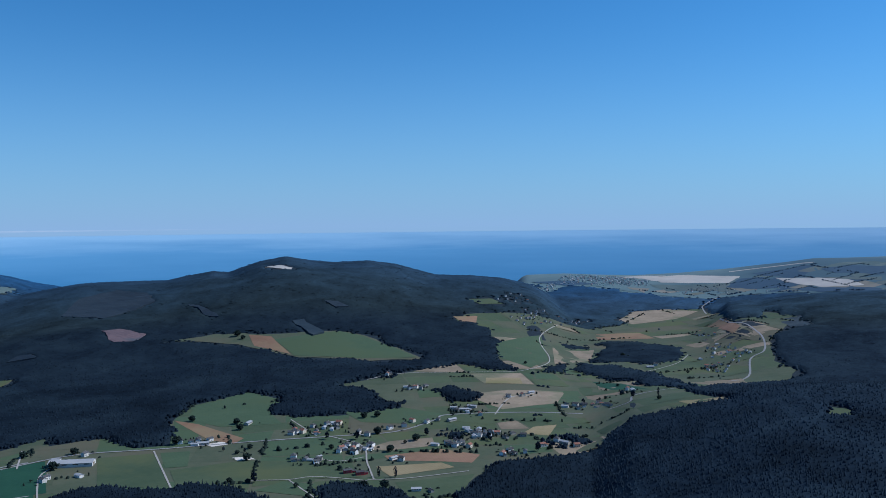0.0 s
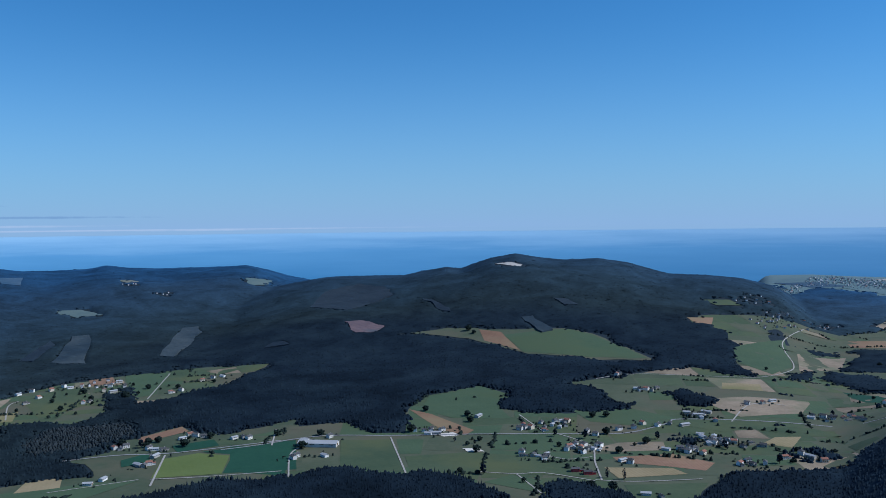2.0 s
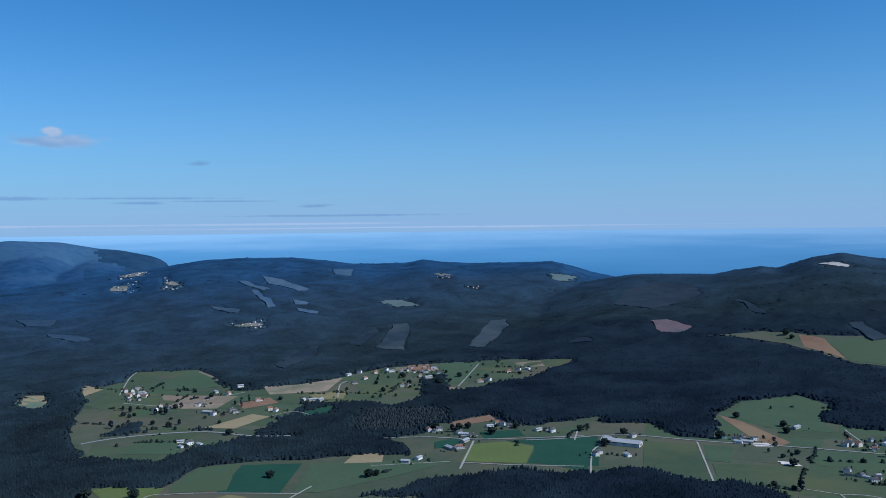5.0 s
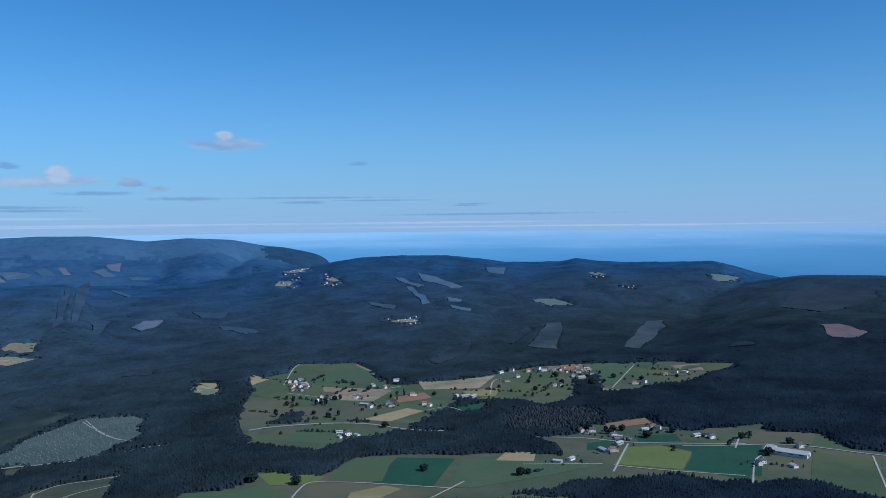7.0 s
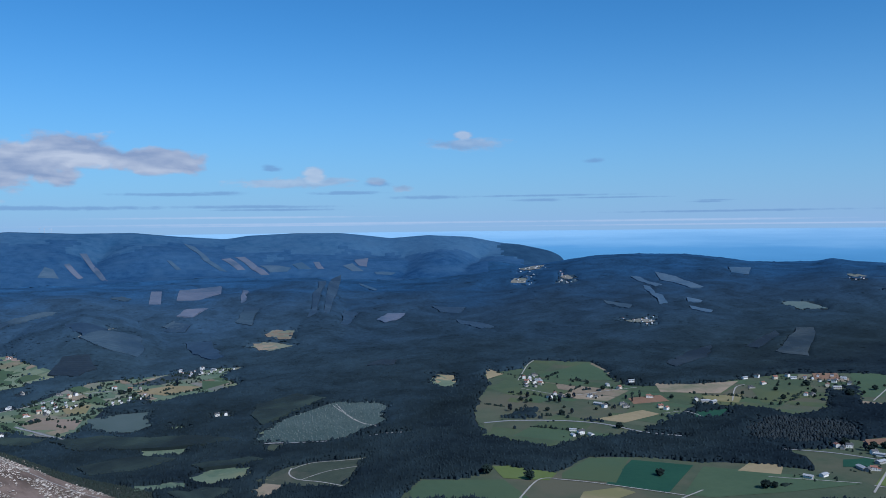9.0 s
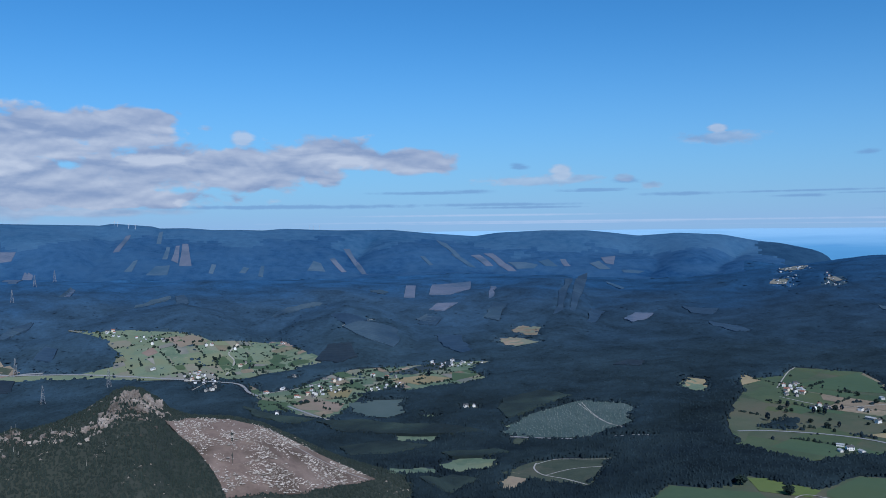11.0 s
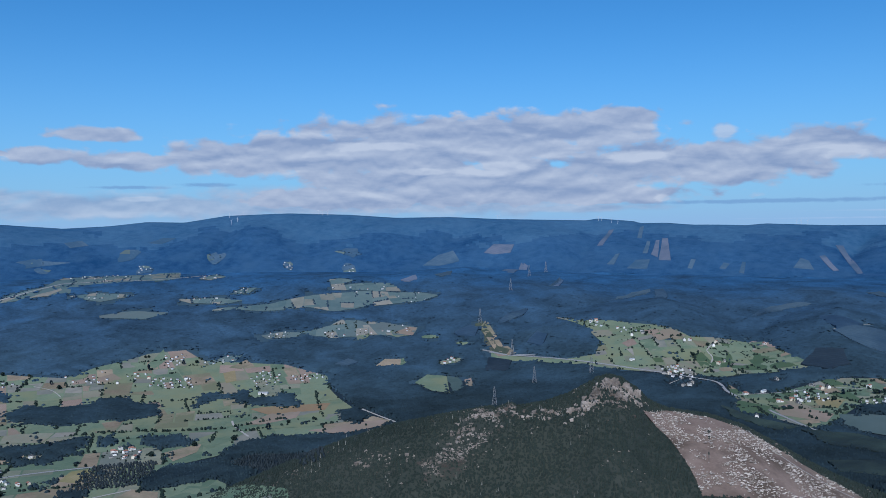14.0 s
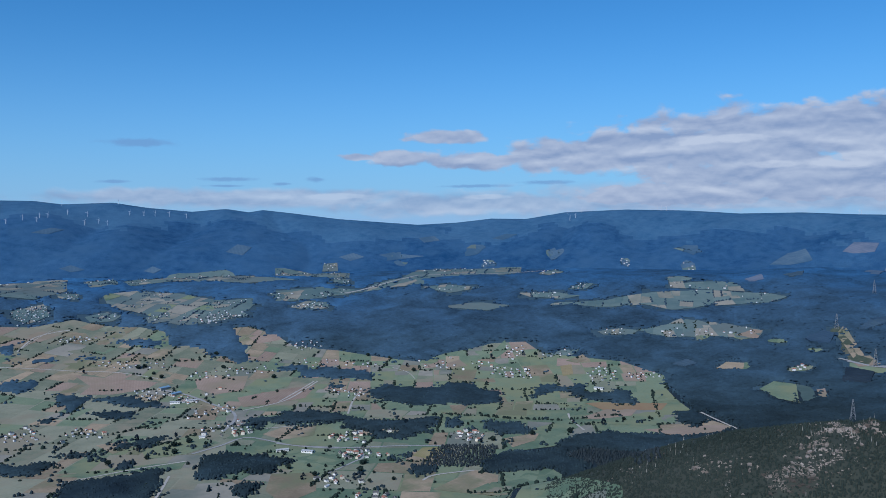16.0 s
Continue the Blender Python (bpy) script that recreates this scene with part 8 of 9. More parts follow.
# ---- hamlets ----
hamlet(1, 19, "wcwsg", (621, 2081), (755, 2448), (798, 2360), (813, 2240), (746, 2039), (650, 1962), size=0.75)
hamlet(2, 12, "wctsm", (753, 2607), (828, 2771), (781, 2357), (759, 2335), size=0.75)
hamlet(3, 19, "wctsm", (138, 2495), (177, 2578), (420, 2981), (503, 3006), (389, 2760), size=0.75)
hamlet(4, 150, "wgwctg", (572, 4051), (785, 4051), (916, 3876), (887, 3702), (685, 3796), (537, 3804), (302, 3404), size=0.75)
hamlet(5, 19, "wctw", (873, 3546), (1060, 3546), (1353, 3349), (1332, 3298), (1028, 3441), size=0.75)
hamlet(6, 14, "wctsm", (202, 2684), (283, 2793), (447, 3173), (274, 2699), size=0.75)
hamlet(7, 12, "wctsm", (621, 2081), (676, 2216), (696, 2100), (665, 2006), size=0.75)
hamlet(8, 11, "wsm", (32, 1496), (90, 1486), (96, 1428), (40, 1441), size=0.75)
hamlet(9, 9, "wsmc", (239, 1707), (332, 1692), (314, 1627), (243, 1659), size=0.75)
hamlet(10, 9, "wsmc", (66, 2903), (141, 2885), (366, 3189), (285, 2808), (137, 2796), size=0.75)
hamlet(11, 9, "wcts", (-2101, 1803), (-2018, 1874), (-1951, 1811), (-2021, 1745), size=0.75)
hamlet(14, 4, "wct", (-2922, 2176), (-2830, 2189), (-2638, 2041), (-2755, 2068), size=0.75)
hamlet(15, 4, "wct", (-2142, 2961), (-2096, 3038), (-1965, 2831), (-2001, 2787), size=0.75)
hamlet(16, 4, "wct", (-1841, 2755), (-1822, 2814), (-1728, 2772), (-1776, 2675), size=0.75)
hamlet(17, 11, "wctsm", (-1667, 1132), (-1672, 1176), (-1534, 1102), (-1539, 1052), size=0.75)
hamlet(18, 11, "wctsm", (-1311, 1653), (-1234, 1722), (-1171, 1634), (-1221, 1559), size=0.75)
hamlet(19, 7, "wm", (-1208, 916), (-1173, 926), (-1145, 929), (-1164, 894), size=0.75)
hamlet(21, 16, "wctsm", (-2299, -173), (-2349, -141), (-2288, -60), (-2222, -86), (-2244, -156), size=0.75)
hamlet(22, 14, "wctsm", (-2096, 130), (-2196, 165), (-2158, 247), (-2040, 233), (-1984, 161), size=0.75)
hamlet(23, 14, "wctsm", (-2251, 470), (-2215, 617), (-2167, 588), (-2186, 487), size=0.75)
hamlet(24, 11, "wctsm", (-2762, -483), (-2685, -328), (-2595, -225), (-2585, -301), size=0.75)
hamlet(25, 11, "wctsm", (-2033, 259), (-2105, 353), (-2044, 370), (-1973, 277), size=0.75)
hamlet(31, 22, "wctsm", (-1076, -1644), (-1194, -1651), (-1159, -1542), (-1066, -1516), (-1049, -1571), size=0.68)
hamlet(32, 16, "wctsm", (-1155, -1281), (-1218, -1265), (-1217, -1184), (-1142, -1218), size=0.68)
hamlet(33, 19, "wcts", (-1414, -1188), (-1472, -1204), (-1453, -1125), (-1410, -1108), (-1394, -1156), size=0.68)
hamlet(34, 16, "wctsm", (-1539, -1703), (-1585, -1643), (-1543, -1590), (-1503, -1642), size=0.68)
hamlet(35, 22, "wcts", (-1914, -1481), (-1976, -1488), (-2016, -1387), (-1948, -1350), (-1910, -1419), size=0.68)
hamlet(36, 14, "wcts", (-2142, -1590), (-2201, -1567), (-2151, -1511), (-2042, -1485), size=0.68)
hamlet(37, 19, "wctsg", (-2078, -1259), (-2147, -1254), (-2176, -1206), (-2070, -1157), (-2010, -1191), size=0.68)
hamlet(38, 19, "wcts", (-1176, -2397), (-1291, -2324), (-1399, -2174), (-1346, -2176), (-1195, -2339), size=0.68)
hamlet(39, 22, "wcts", (-1298, -2156), (-1457, -2065), (-1572, -2005), (-1562, -1942), (-1367, -2042), size=0.68)
hamlet(40, 14, "wctsm", (-799, -1974), (-859, -1943), (-819, -1827), (-763, -1860), size=0.68)
hamlet(41, 12, "wctsm", (-870, -1832), (-925, -1868), (-958, -1792), (-913, -1744), size=0.68)
hamlet(42, 12, "wctsm", (-1026, -1185), (-1075, -1177), (-1071, -1129), (-1007, -1133), size=0.68)
hamlet(43, 12, "wctsm", (-1000, -1068), (-1054, -1040), (-1032, -992), (-986, -1040), size=0.68)
hamlet(44, 14, "wctsm", (-1247, -1400), (-1309, -1359), (-1262, -1310), (-1219, -1351), size=0.68)
hamlet(45, 24, "wcts", (-1223, -2912), (-1283, -2966), (-1361, -2926), (-1305, -2809), (-1199, -2817), size=0.68)
hamlet(46, 22, "wcts", (-1613, -2502), (-1720, -2495), (-1754, -2415), (-1662, -2413), size=0.68)
hamlet(52, 16, "wcts", (-1220, -2629), (-1384, -2629), (-1380, -2551), (-1253, -2588), size=0.68)
hamlet(53, 16, "wcts", (-1646, -1992), (-1829, -1894), (-1833, -1755), (-1714, -1776), (-1632, -1926), size=0.68)
hamlet(55, 11, "wctm", (-1119, -1744), (-1276, -1933), (-1258, -1739), (-1208, -1714), size=0.68)
hamlet(57, 14, "wct", (-1755, -2179), (-1812, -2081), (-1781, -1994), (-1715, -2076), size=0.68)
hamlet(58, 11, "wgm", (-1177, -2093), (-1210, -2040), (-1260, -1909), (-1211, -1884), (-1165, -1990), size=0.68)
hamlet(59, 14, "wct", (-1870, -1699), (-1996, -1629), (-2018, -1519), (-1914, -1521), (-1831, -1620), size=0.68)
hamlet(60, 11, "wct", (-2117, -1200), (-2181, -1095), (-2142, -1059), (-2064, -1136), size=0.68)
hamlet(201, 7, "wcsmht", (-277, 1467), (-275, 1523), (-190, 1533), (-177, 1464), size=0.75)
hamlet(202, 5, "whsm", (-165, 1360), (-156, 1403), (-113, 1391), (-117, 1320), size=0.75)
hamlet(203, 4, "wsm", (-237, 1305), (-203, 1342), (-181, 1335), (-195, 1293), size=0.75)
hamlet(204, 5, "wcsmt", (2, 1617), (25, 1669), (63, 1658), (55, 1607), size=0.75)
hamlet(205, 7, "wsmth", (37, 1423), (61, 1487), (140, 1475), (122, 1403), size=0.75)
hamlet(206, 3, "wms", (-95, 1778), (-81, 1838), (-35, 1824), (-55, 1766), size=0.75)
hamlet(207, 4, "wsm", (84, 1316), (100, 1353), (134, 1353), (118, 1309), size=0.75)
hamlet(208, 3, "wm", (-443, 1424), (-422, 1458), (-389, 1463), (-383, 1420), size=0.75)
hamlet(209, 4, "wsh", (-4, 1384), (11, 1424), (41, 1423), (33, 1376), size=0.75)
hamlet(210, 3, "sm", (-59, 1154), (-30, 1174), (-7, 1164), (-22, 1135), size=0.75)
hamlet(91, 9, "cttc", (-1218, -1973), (-1266, -1944), (-1249, -1863), (-1201, -1870), size=0.68)
hamlet(314, 70, "wwgwc", (529, 4026), (645, 4179), (908, 4007), (841, 3767), (671, 3856), size=0.75)
hamlet(330, 6, "wctwg", (-2777, -1541), (-2856, -1476), (-2932, -1419), (-2996, -1307), (-3050, -1099), (-3018, -1017), (-2929, -1055), (-2856, -1246), (-2755, -1323), (-2755, -1424), (-2630, -1585), (-2566, -1709), (-2679, -1615), size=0.62)
hamlet(331, 14, "wctwg", (-2523, -1331), (-2621, -1270), (-2686, -1258), (-2713, -1122), (-2684, -982), (-2608, -972), (-2590, -1091), (-2520, -1222), size=0.62)
hamlet(332, 6, "wctwg", (-3119, -1514), (-3104, -1397), (-3028, -1412), (-3143, -1245), (-3040, -1177), (-3002, -1309), (-2967, -1429), size=0.62)
hamlet(333, 6, "wctwg", (-2628, -1878), (-2688, -1764), (-2727, -1663), (-2649, -1691), (-2614, -1814), size=0.62)
hamlet(334, 6, "wctwg", (-2479, -2222), (-2545, -2169), (-2589, -2016), (-2489, -2096), size=0.62)
hamlet(335, 34, "wctwg", (-2304, -2357), (-2545, -2336), (-2646, -2281), (-2866, -2035), (-3258, -2307), (-3013, -2628), (-2520, -2368), (-2364, -2391), size=0.62)
hamlet(336, 8, "wctwg", (-2282, -2875), (-2335, -2655), (-2400, -2548), (-2522, -2676), (-2590, -3042), (-2469, -3110), size=0.62)
hamlet(337, 6, "wctwg", (-2629, -2972), (-2700, -3041), (-2753, -3006), (-2689, -2931), size=0.62)
hamlet(338, 6, "wctwg", (-1965, -2479), (-2073, -2438), (-2245, -2385), (-2280, -2422), (-2097, -2492), (-2001, -2524), size=0.62)
hamlet(339, 10, "wctwg", (-1966, -2395), (-2057, -2420), (-2123, -2374), (-2075, -2332), (-1984, -2360), size=0.62)
hamlet(340, 6, "wctwg", (-2295, -2531), (-2353, -2583), (-2383, -2527), (-2319, -2476), size=0.62)
hamlet(341, 6, "wctwg", (-2427, -1422), (-2500, -1378), (-2524, -1327), (-2476, -1323), (-2413, -1393), size=0.62)
hamlet(342, 6, "wctwg", (-2143, -1450), (-2228, -1425), (-2259, -1388), (-2201, -1378), (-2135, -1425), size=0.62)
hamlet(343, 6, "wctwg", (-2905, -1973), (-3047, -1998), (-3007, -1917), (-2898, -1914), size=0.62)
hamlet(344, 6, "wctwg", (-2759, -1736), (-2835, -1733), (-2876, -1694), (-2800, -1687), size=0.62)
hamlet(345, 6, "wctwg", (-1255, -3096), (-1366, -3368), (-1575, -3530), (-1692, -3483), (-1506, -3110), (-1350, -3030), size=0.62)
hamlet(346, 6, "wctwg", (-1654, -3274), (-1856, -3419), (-1714, -3124), (-1602, -3119), size=0.62)
hamlet(347, 16, "wctwg", (-1758, -3161), (-2061, -3317), (-2283, -3220), (-2291, -3181), (-2228, -2937), (-2096, -2807), (-1886, -3037), (-1738, -3066), size=0.62)
hamlet(348, 6, "wctwg", (-1605, -2927), (-1767, -2885), (-1729, -2778), (-1604, -2728), (-1569, -2844), size=0.62)
hamlet(349, 20, "wctwg", (-1233, -2943), (-1361, -2969), (-1324, -2857), (-1241, -2829), (-1218, -2901), size=0.62)
hamlet(350, 20, "wctwg", (-1567, -2536), (-1692, -2588), (-1789, -2463), (-1787, -2390), (-1676, -2432), (-1583, -2487), size=0.62)
hamlet(351, 6, "wctwg", (-1547, -2639), (-1623, -2618), (-1582, -2545), (-1519, -2572), size=0.62)
hamlet(352, 6, "wctwg", (-2012, -2375), (-2079, -2385), (-2125, -2368), (-2069, -2306), (-1992, -2330), size=0.62)
hamlet(353, 6, "wctwg", (-1770, -2608), (-1919, -2538), (-1869, -2467), (-1748, -2536), size=0.62)
hamlet(354, 6, "wctwg", (-2013, -2568), (-2142, -2521), (-2048, -2467), (-1991, -2501), size=0.62)
hamlet(355, 6, "wctwg", (-1451, -3083), (-1519, -3043), (-1472, -2962), (-1428, -3004), size=0.62)
hamlet(356, 6, "wctwg", (-1410, -2789), (-1494, -2796), (-1511, -2732), (-1464, -2703), (-1402, -2736), size=0.62)
hamlet(312, 22, "wwgwg", (-2928, 1939), (-3236, 2159), (-3236, 2348), (-3010, 2174), (-2809, 1954), size=0.6)
hamlet(313, 7, "wwg", (-2731, 2022), (-2873, 2142), (-2724, 2116), (-2605, 2015), size=0.6)

# ---- farmed clearings in the far woods ----
glades(74, 9, 40, 80, ["farcut", "farfield", "farcut", "farcut"], 0.2, (-3111, -2969), (-3917, -1702), (-3664, -1465), (-2942, -2809))
glades(77, 7, 22, 48, ["palegrass", "brown", "haze_drygrass", "palegrass"], 0.35, (-2633, -1354), (-2692, -894), (-2394, -653), (-2041, -723), (-2330, -1169))
glades(78, 4, 18, 34, ["palegrass", "brushland", "haze_drygrass"], 0.2, (-1769, 201), (-1816, 557), (-1473, 558), (-1398, 388), (-1504, 190))

# ---- trees in gardens and fields ----
orchard(1, 6, (-343, 1207), (-273, 1217), (-70, 1185), (-68, 1145), (-261, 1161))
orchard(2, 10, (-247, 1395), (-147, 1499), (-8, 1537), (108, 1456), (37, 1356), (-130, 1327))
orchard(3, 12, (101, 2095), (364, 2585), (807, 2963), (794, 2348), (689, 1960), (504, 1851), (259, 1847))
orchard(4, 6, (146, 1456), (259, 1444), (246, 1370), (135, 1353))
orchard(5, 5, (-398, 1373), (-285, 1397), (-272, 1331), (-358, 1262))
orchard(6, 5, (239, 1707), (358, 1737), (421, 1626), (385, 1488), (288, 1663))
orchard(81, 34, (-1389, 903), (-1658, 1191), (-1400, 1215), (-1323, 1309), (-1166, 1067), (-1208, 916))
orchard(82, 24, (-1263, 1385), (-1280, 1635), (-1103, 1815), (-1006, 1742), (-1071, 1513), (-1138, 1363))
orchard(83, 8, (-900, 1224), (-799, 1315), (-780, 1283), (-866, 1178))
orchard(111, 10, (-2678, -437), (-2601, -67), (-2384, 180), (-2336, -3), (-2355, -304))
orchard(112, 9, (-2056, 9), (-2188, 221), (-2174, 544), (-2026, 339), (-1855, 187))
orchard(161, 16, (-813, -1739), (-1052, -1639), (-1165, -1571), (-1044, -1446), (-827, -1540))
orchard(162, 18, (-1069, -1480), (-1204, -1251), (-1116, -1072), (-984, -1136), (-975, -1299))
orchard(163, 22, (-1149, -2445), (-1477, -2293), (-1646, -1992), (-1543, -1870), (-1314, -2043), (-1132, -2342))
orchard(164, 16, (-1738, -2050), (-2160, -1581), (-2138, -1361), (-1870, -1370), (-1717, -1645))
orchard(165, 11, (-1443, -1384), (-1587, -1164), (-1406, -1060), (-1304, -1156))
orchard(166, 11, (-1373, -1035), (-1690, -1077), (-1870, -911), (-1724, -866), (-1549, -988))

# ---- single trees ----
tree("o", -587, 1279, 1.2)
tree("o", -592, 1364, 1.0)
tree("o", -446, 1418, 1.3)
tree("o", -376, 1547, 1.0)
tree("o", -361, 1507, 1.0)
tree("o", -464, 1570, 1.0)
tree("o", -149, 1577, 1.0)
tree("o", -125, 1584, 1.0)
tree("o", -116, 1468, 1.1)
tree("o", -557, 2312, 1.4)
tree("o", -535, 2282, 1.0)
tree("o", -88, 1358, 1.0)
tree("p", -96, 1225, 1.0)
tree("p", -72, 1224, 1.0)
tree("p", 410, 1647, 1.0)
tree("o", -800, 940, 1.1)
tree("o", -796, 953, 0.8)
tree("o", -771, 1309, 1.0)
tree("o", -784, 1250, 1.2)
tree("o", -665, 1347, 1.0)
tree("o", -1110, 1549, 1.5)
tree("o", -1167, 999, 1.0)
tree("o", -918, 861, 1.0)
tree("o", -1055, 655, 1.3)
tree("o", -1000, 692, 1.2)
tree("p", -1341, 1203, 1.0)
tree("p", -1319, 1163, 1.0)

# ---- hedgerows ----
hedge(((-345, 1189), (-270, 1204)))
hedge(((-165, 1254), (-126, 1282)))
hedge(((-306, 1366), (-262, 1372), (-140, 1426)))
hedge(((94, 1552), (217, 1551)))
hedge(((-88, 1358), (55, 1348)))
hedge(((-806, 953), (-792, 985)))
hedge(((-1342, 872), (-1295, 982)))
hedge(((-2477, -79), (-2360, -91)))
hedge(((-1882, 189), (-1973, 251), (-1985, 359)))
hedge(((-2121, 77), (-2143, 133)))
hedge(((-2184, 367), (-2166, 482)))
hedge(((-804, -1719), (-871, -1666), (-928, -1612), (-1039, -1619), (-1142, -1621)))
hedge(((-880, -1287), (-979, -1321), (-1068, -1298)))
hedge(((-951, -1766), (-1134, -1766), (-1208, -1714)))
hedge(((-1583, -1209), (-1669, -1064), (-1788, -985)))
hedge(((-1309, -1359), (-1425, -1367), (-1478, -1275)))
hedge(((-1808, -1362), (-1914, -1219), (-1950, -1074)))
hedge(((-738, -1827), (-815, -1768)))
hedge(((-1313, -2301), (-1421, -2207), (-1592, -2111)))
hedge(((-1366, -1657), (-1450, -1504)))
hedge(((-1496, -1360), (-1600, -1206)))
hedge(((-1686, -1000), (-1731, -953)))

# ---- bushes ----
scrub(4, 67, (-2845, -554), (-2743, -432), (-2732, -350), (-2641, -156), (-2585, -106), (-2646, -2), (-2658, 99), (-2554, 127), (-2370, 202), (-2317, 174), (-2308, 41), (-2268, -17), (-2273, -157), (-2284, -254), (-2324, -341), (-2408, -353), (-2524, -354), (-2673, -421))
scrub(5, 67, (-2201, -3), (-2093, 36), (-2110, 104), (-2235, 226), (-2255, 378), (-2236, 576), (-2212, 624), (-2133, 549), (-2015, 564), (-1976, 480), (-1973, 357), (-2044, 343), (-1961, 249), (-1795, 180), (-1788, 145), (-1892, 68), (-1931, 14), (-2074, 7))
scrub(6, 61, (-1374, 830), (-1589, 990), (-1711, 1058), (-1721, 1169), (-1790, 1251), (-1689, 1354), (-1583, 1321), (-1442, 1252), (-1395, 1310), (-1376, 1380), (-1248, 1267), (-1172, 1130), (-1129, 1032), (-1133, 957), (-1134, 813), (-1251, 767))
scrub(7, 49, (-1376, 1370), (-1357, 1507), (-1339, 1626), (-1271, 1729), (-1200, 1806), (-1119, 1889), (-967, 1919), (-962, 1800), (-978, 1694), (-1007, 1616), (-1034, 1537), (-1061, 1508), (-1106, 1553), (-1070, 1419), (-1076, 1339), (-1168, 1314), (-1251, 1262))
scrub(8, 24, (-79, 1650), (-174, 1797), (-227, 1837), (-134, 1902), (-48, 1991), (18, 2062), (168, 1993), (374, 2156), (333, 1855), (471, 1732), (454, 1370), (384, 1411), (313, 1430), (245, 1363), (187, 1336), (132, 1315), (68, 1268), (32, 1195), (14, 1078), (0, 1078), (3, 1652))
scrub(9, 46, (138, 2126), (129, 2348), (23, 2541), (77, 2660), (206, 2742), (397, 2817), (591, 2905), (770, 3212), (949, 3175), (969, 2612), (1013, 2730), (1071, 2608), (938, 2380), (866, 2286), (787, 2049), (800, 1948), (755, 1869), (594, 1793), (464, 1705), (331, 1842), (371, 2139), (168, 1993))
scrub(10, 13, (-379, 1196), (-502, 1592), (-494, 1691), (-409, 1785), (-340, 1731), (-282, 1596), (-198, 1594), (-79, 1650), (14, 1660), (8, 1183))
scrub(1, 70, (-555, -1511), (-875, -2362), (-1047, -2231), (-1307, -1979), (-1193, -1694), (-1054, -1498), (-812, -1188))
scrub(2, 55, (-875, -2362), (-1068, -2870), (-1242, -2792), (-1368, -2783), (-1489, -2569), (-1516, -2447), (-1727, -2318), (-1760, -2214), (-1737, -2101), (-1798, -1961), (-1549, -1692), (-1307, -1979))
scrub(3, 70, (-1193, -1694), (-1307, -1979), (-1549, -1692), (-1798, -1961), (-1867, -1695), (-1979, -1681), (-2137, -1629), (-2211, -1553), (-2161, -1456), (-2202, -1343), (-2225, -1224), (-2167, -1063), (-2060, -1003))
scrub(4, 150, (-1193, -1694), (-2060, -1003), (-1993, -948), (-1859, -823), (-1801, -721), (-1688, -848), (-1643, -932), (-1580, -979), (-1477, -969), (-1385, -1016), (-1296, -1005), (-1235, -971), (-1309, -922), (-1356, -884), (-1000, -629), (-962, -563), (-937, -517), (-877, -476), (-812, -1188), (-1054, -1498))

# ---- pylons and turbines ----
mast("pylon", -1939, -520, 25, 1.3)
mast("pylon", -2241, -339, 25, 1.3)
mast("pylon", -2161, -473, 25, 1.3)
mast("pylon", -2443, -600, 25, 1.3)
mast("pylon", -2731, -779, 25, 1.3)
mast("pylon", -3109, -768, 25, 1.3)
mast("pylon", -3395, -761, 25, 1.3)
mast("pylon", -3527, -720, 25, 1.3)
mast("turbine", -1677, -4027, 157, 0.45)
mast("turbine", -1753, -4030, 156, 0.45)
mast("turbine", -1803, -3997, 155, 0.45)
mast("turbine", -1870, -4029, 155, 0.45)
mast("turbine", -1985, -4071, 154, 0.45)
mast("turbine", -2065, -4034, 152, 0.45)
mast("turbine", -2088, -3970, 152, 0.45)
mast("turbine", -2114, -3938, 151, 0.45)
mast("turbine", -2257, -3980, 150, 0.45)
mast("turbine", -2316, -3949, 149, 0.45)
mast("turbine", -2368, -3932, 148, 0.45)
mast("turbine", -2429, -3901, 148, 0.45)
mast("turbine", -2497, -3853, 147, 0.45)
mast("turbine", -2010, -3955, 153, 0.45)
mast("turbine", -1831, -4030, 155, 0.45)
mast("turbine", -2026, -4212, 154, 0.45)
mast("turbine", -2274, -4117, 151, 0.45)
mast("turbine", -3945, -2487, 122, 0.45)
mast("turbine", -4004, -2436, 121, 0.45)
mast("turbine", -4214, -2080, 116, 0.45)
mast("turbine", -4228, -2055, 115, 0.45)
mast("turbine", -4567, -1199, 104, 0.45)
mast("turbine", -3861, -2422, 122, 0.45)
mast("turbine", -3906, -2415, 121, 0.45)
mast("turbine", -4229, -2110, 116, 0.45)
mast("turbine", -4261, -2073, 115, 0.45)
mast("turbine", -4592, -1195, 104, 0.45)
mast("turbine", -4624, -657, 98, 0.45)
mast("turbine", -4621, -640, 97, 0.45)
mast("turbine", -4606, -587, 97, 0.45)
mast("turbine", -4602, -553, 96, 0.45)
mast("turbine", -4733, 331, 85, 0.45)
mast("turbine", -4732, 352, 85, 0.45)
mast("turbine", -4730, 383, 85, 0.45)


# ---- the granite peak ----
from mathutils import noise


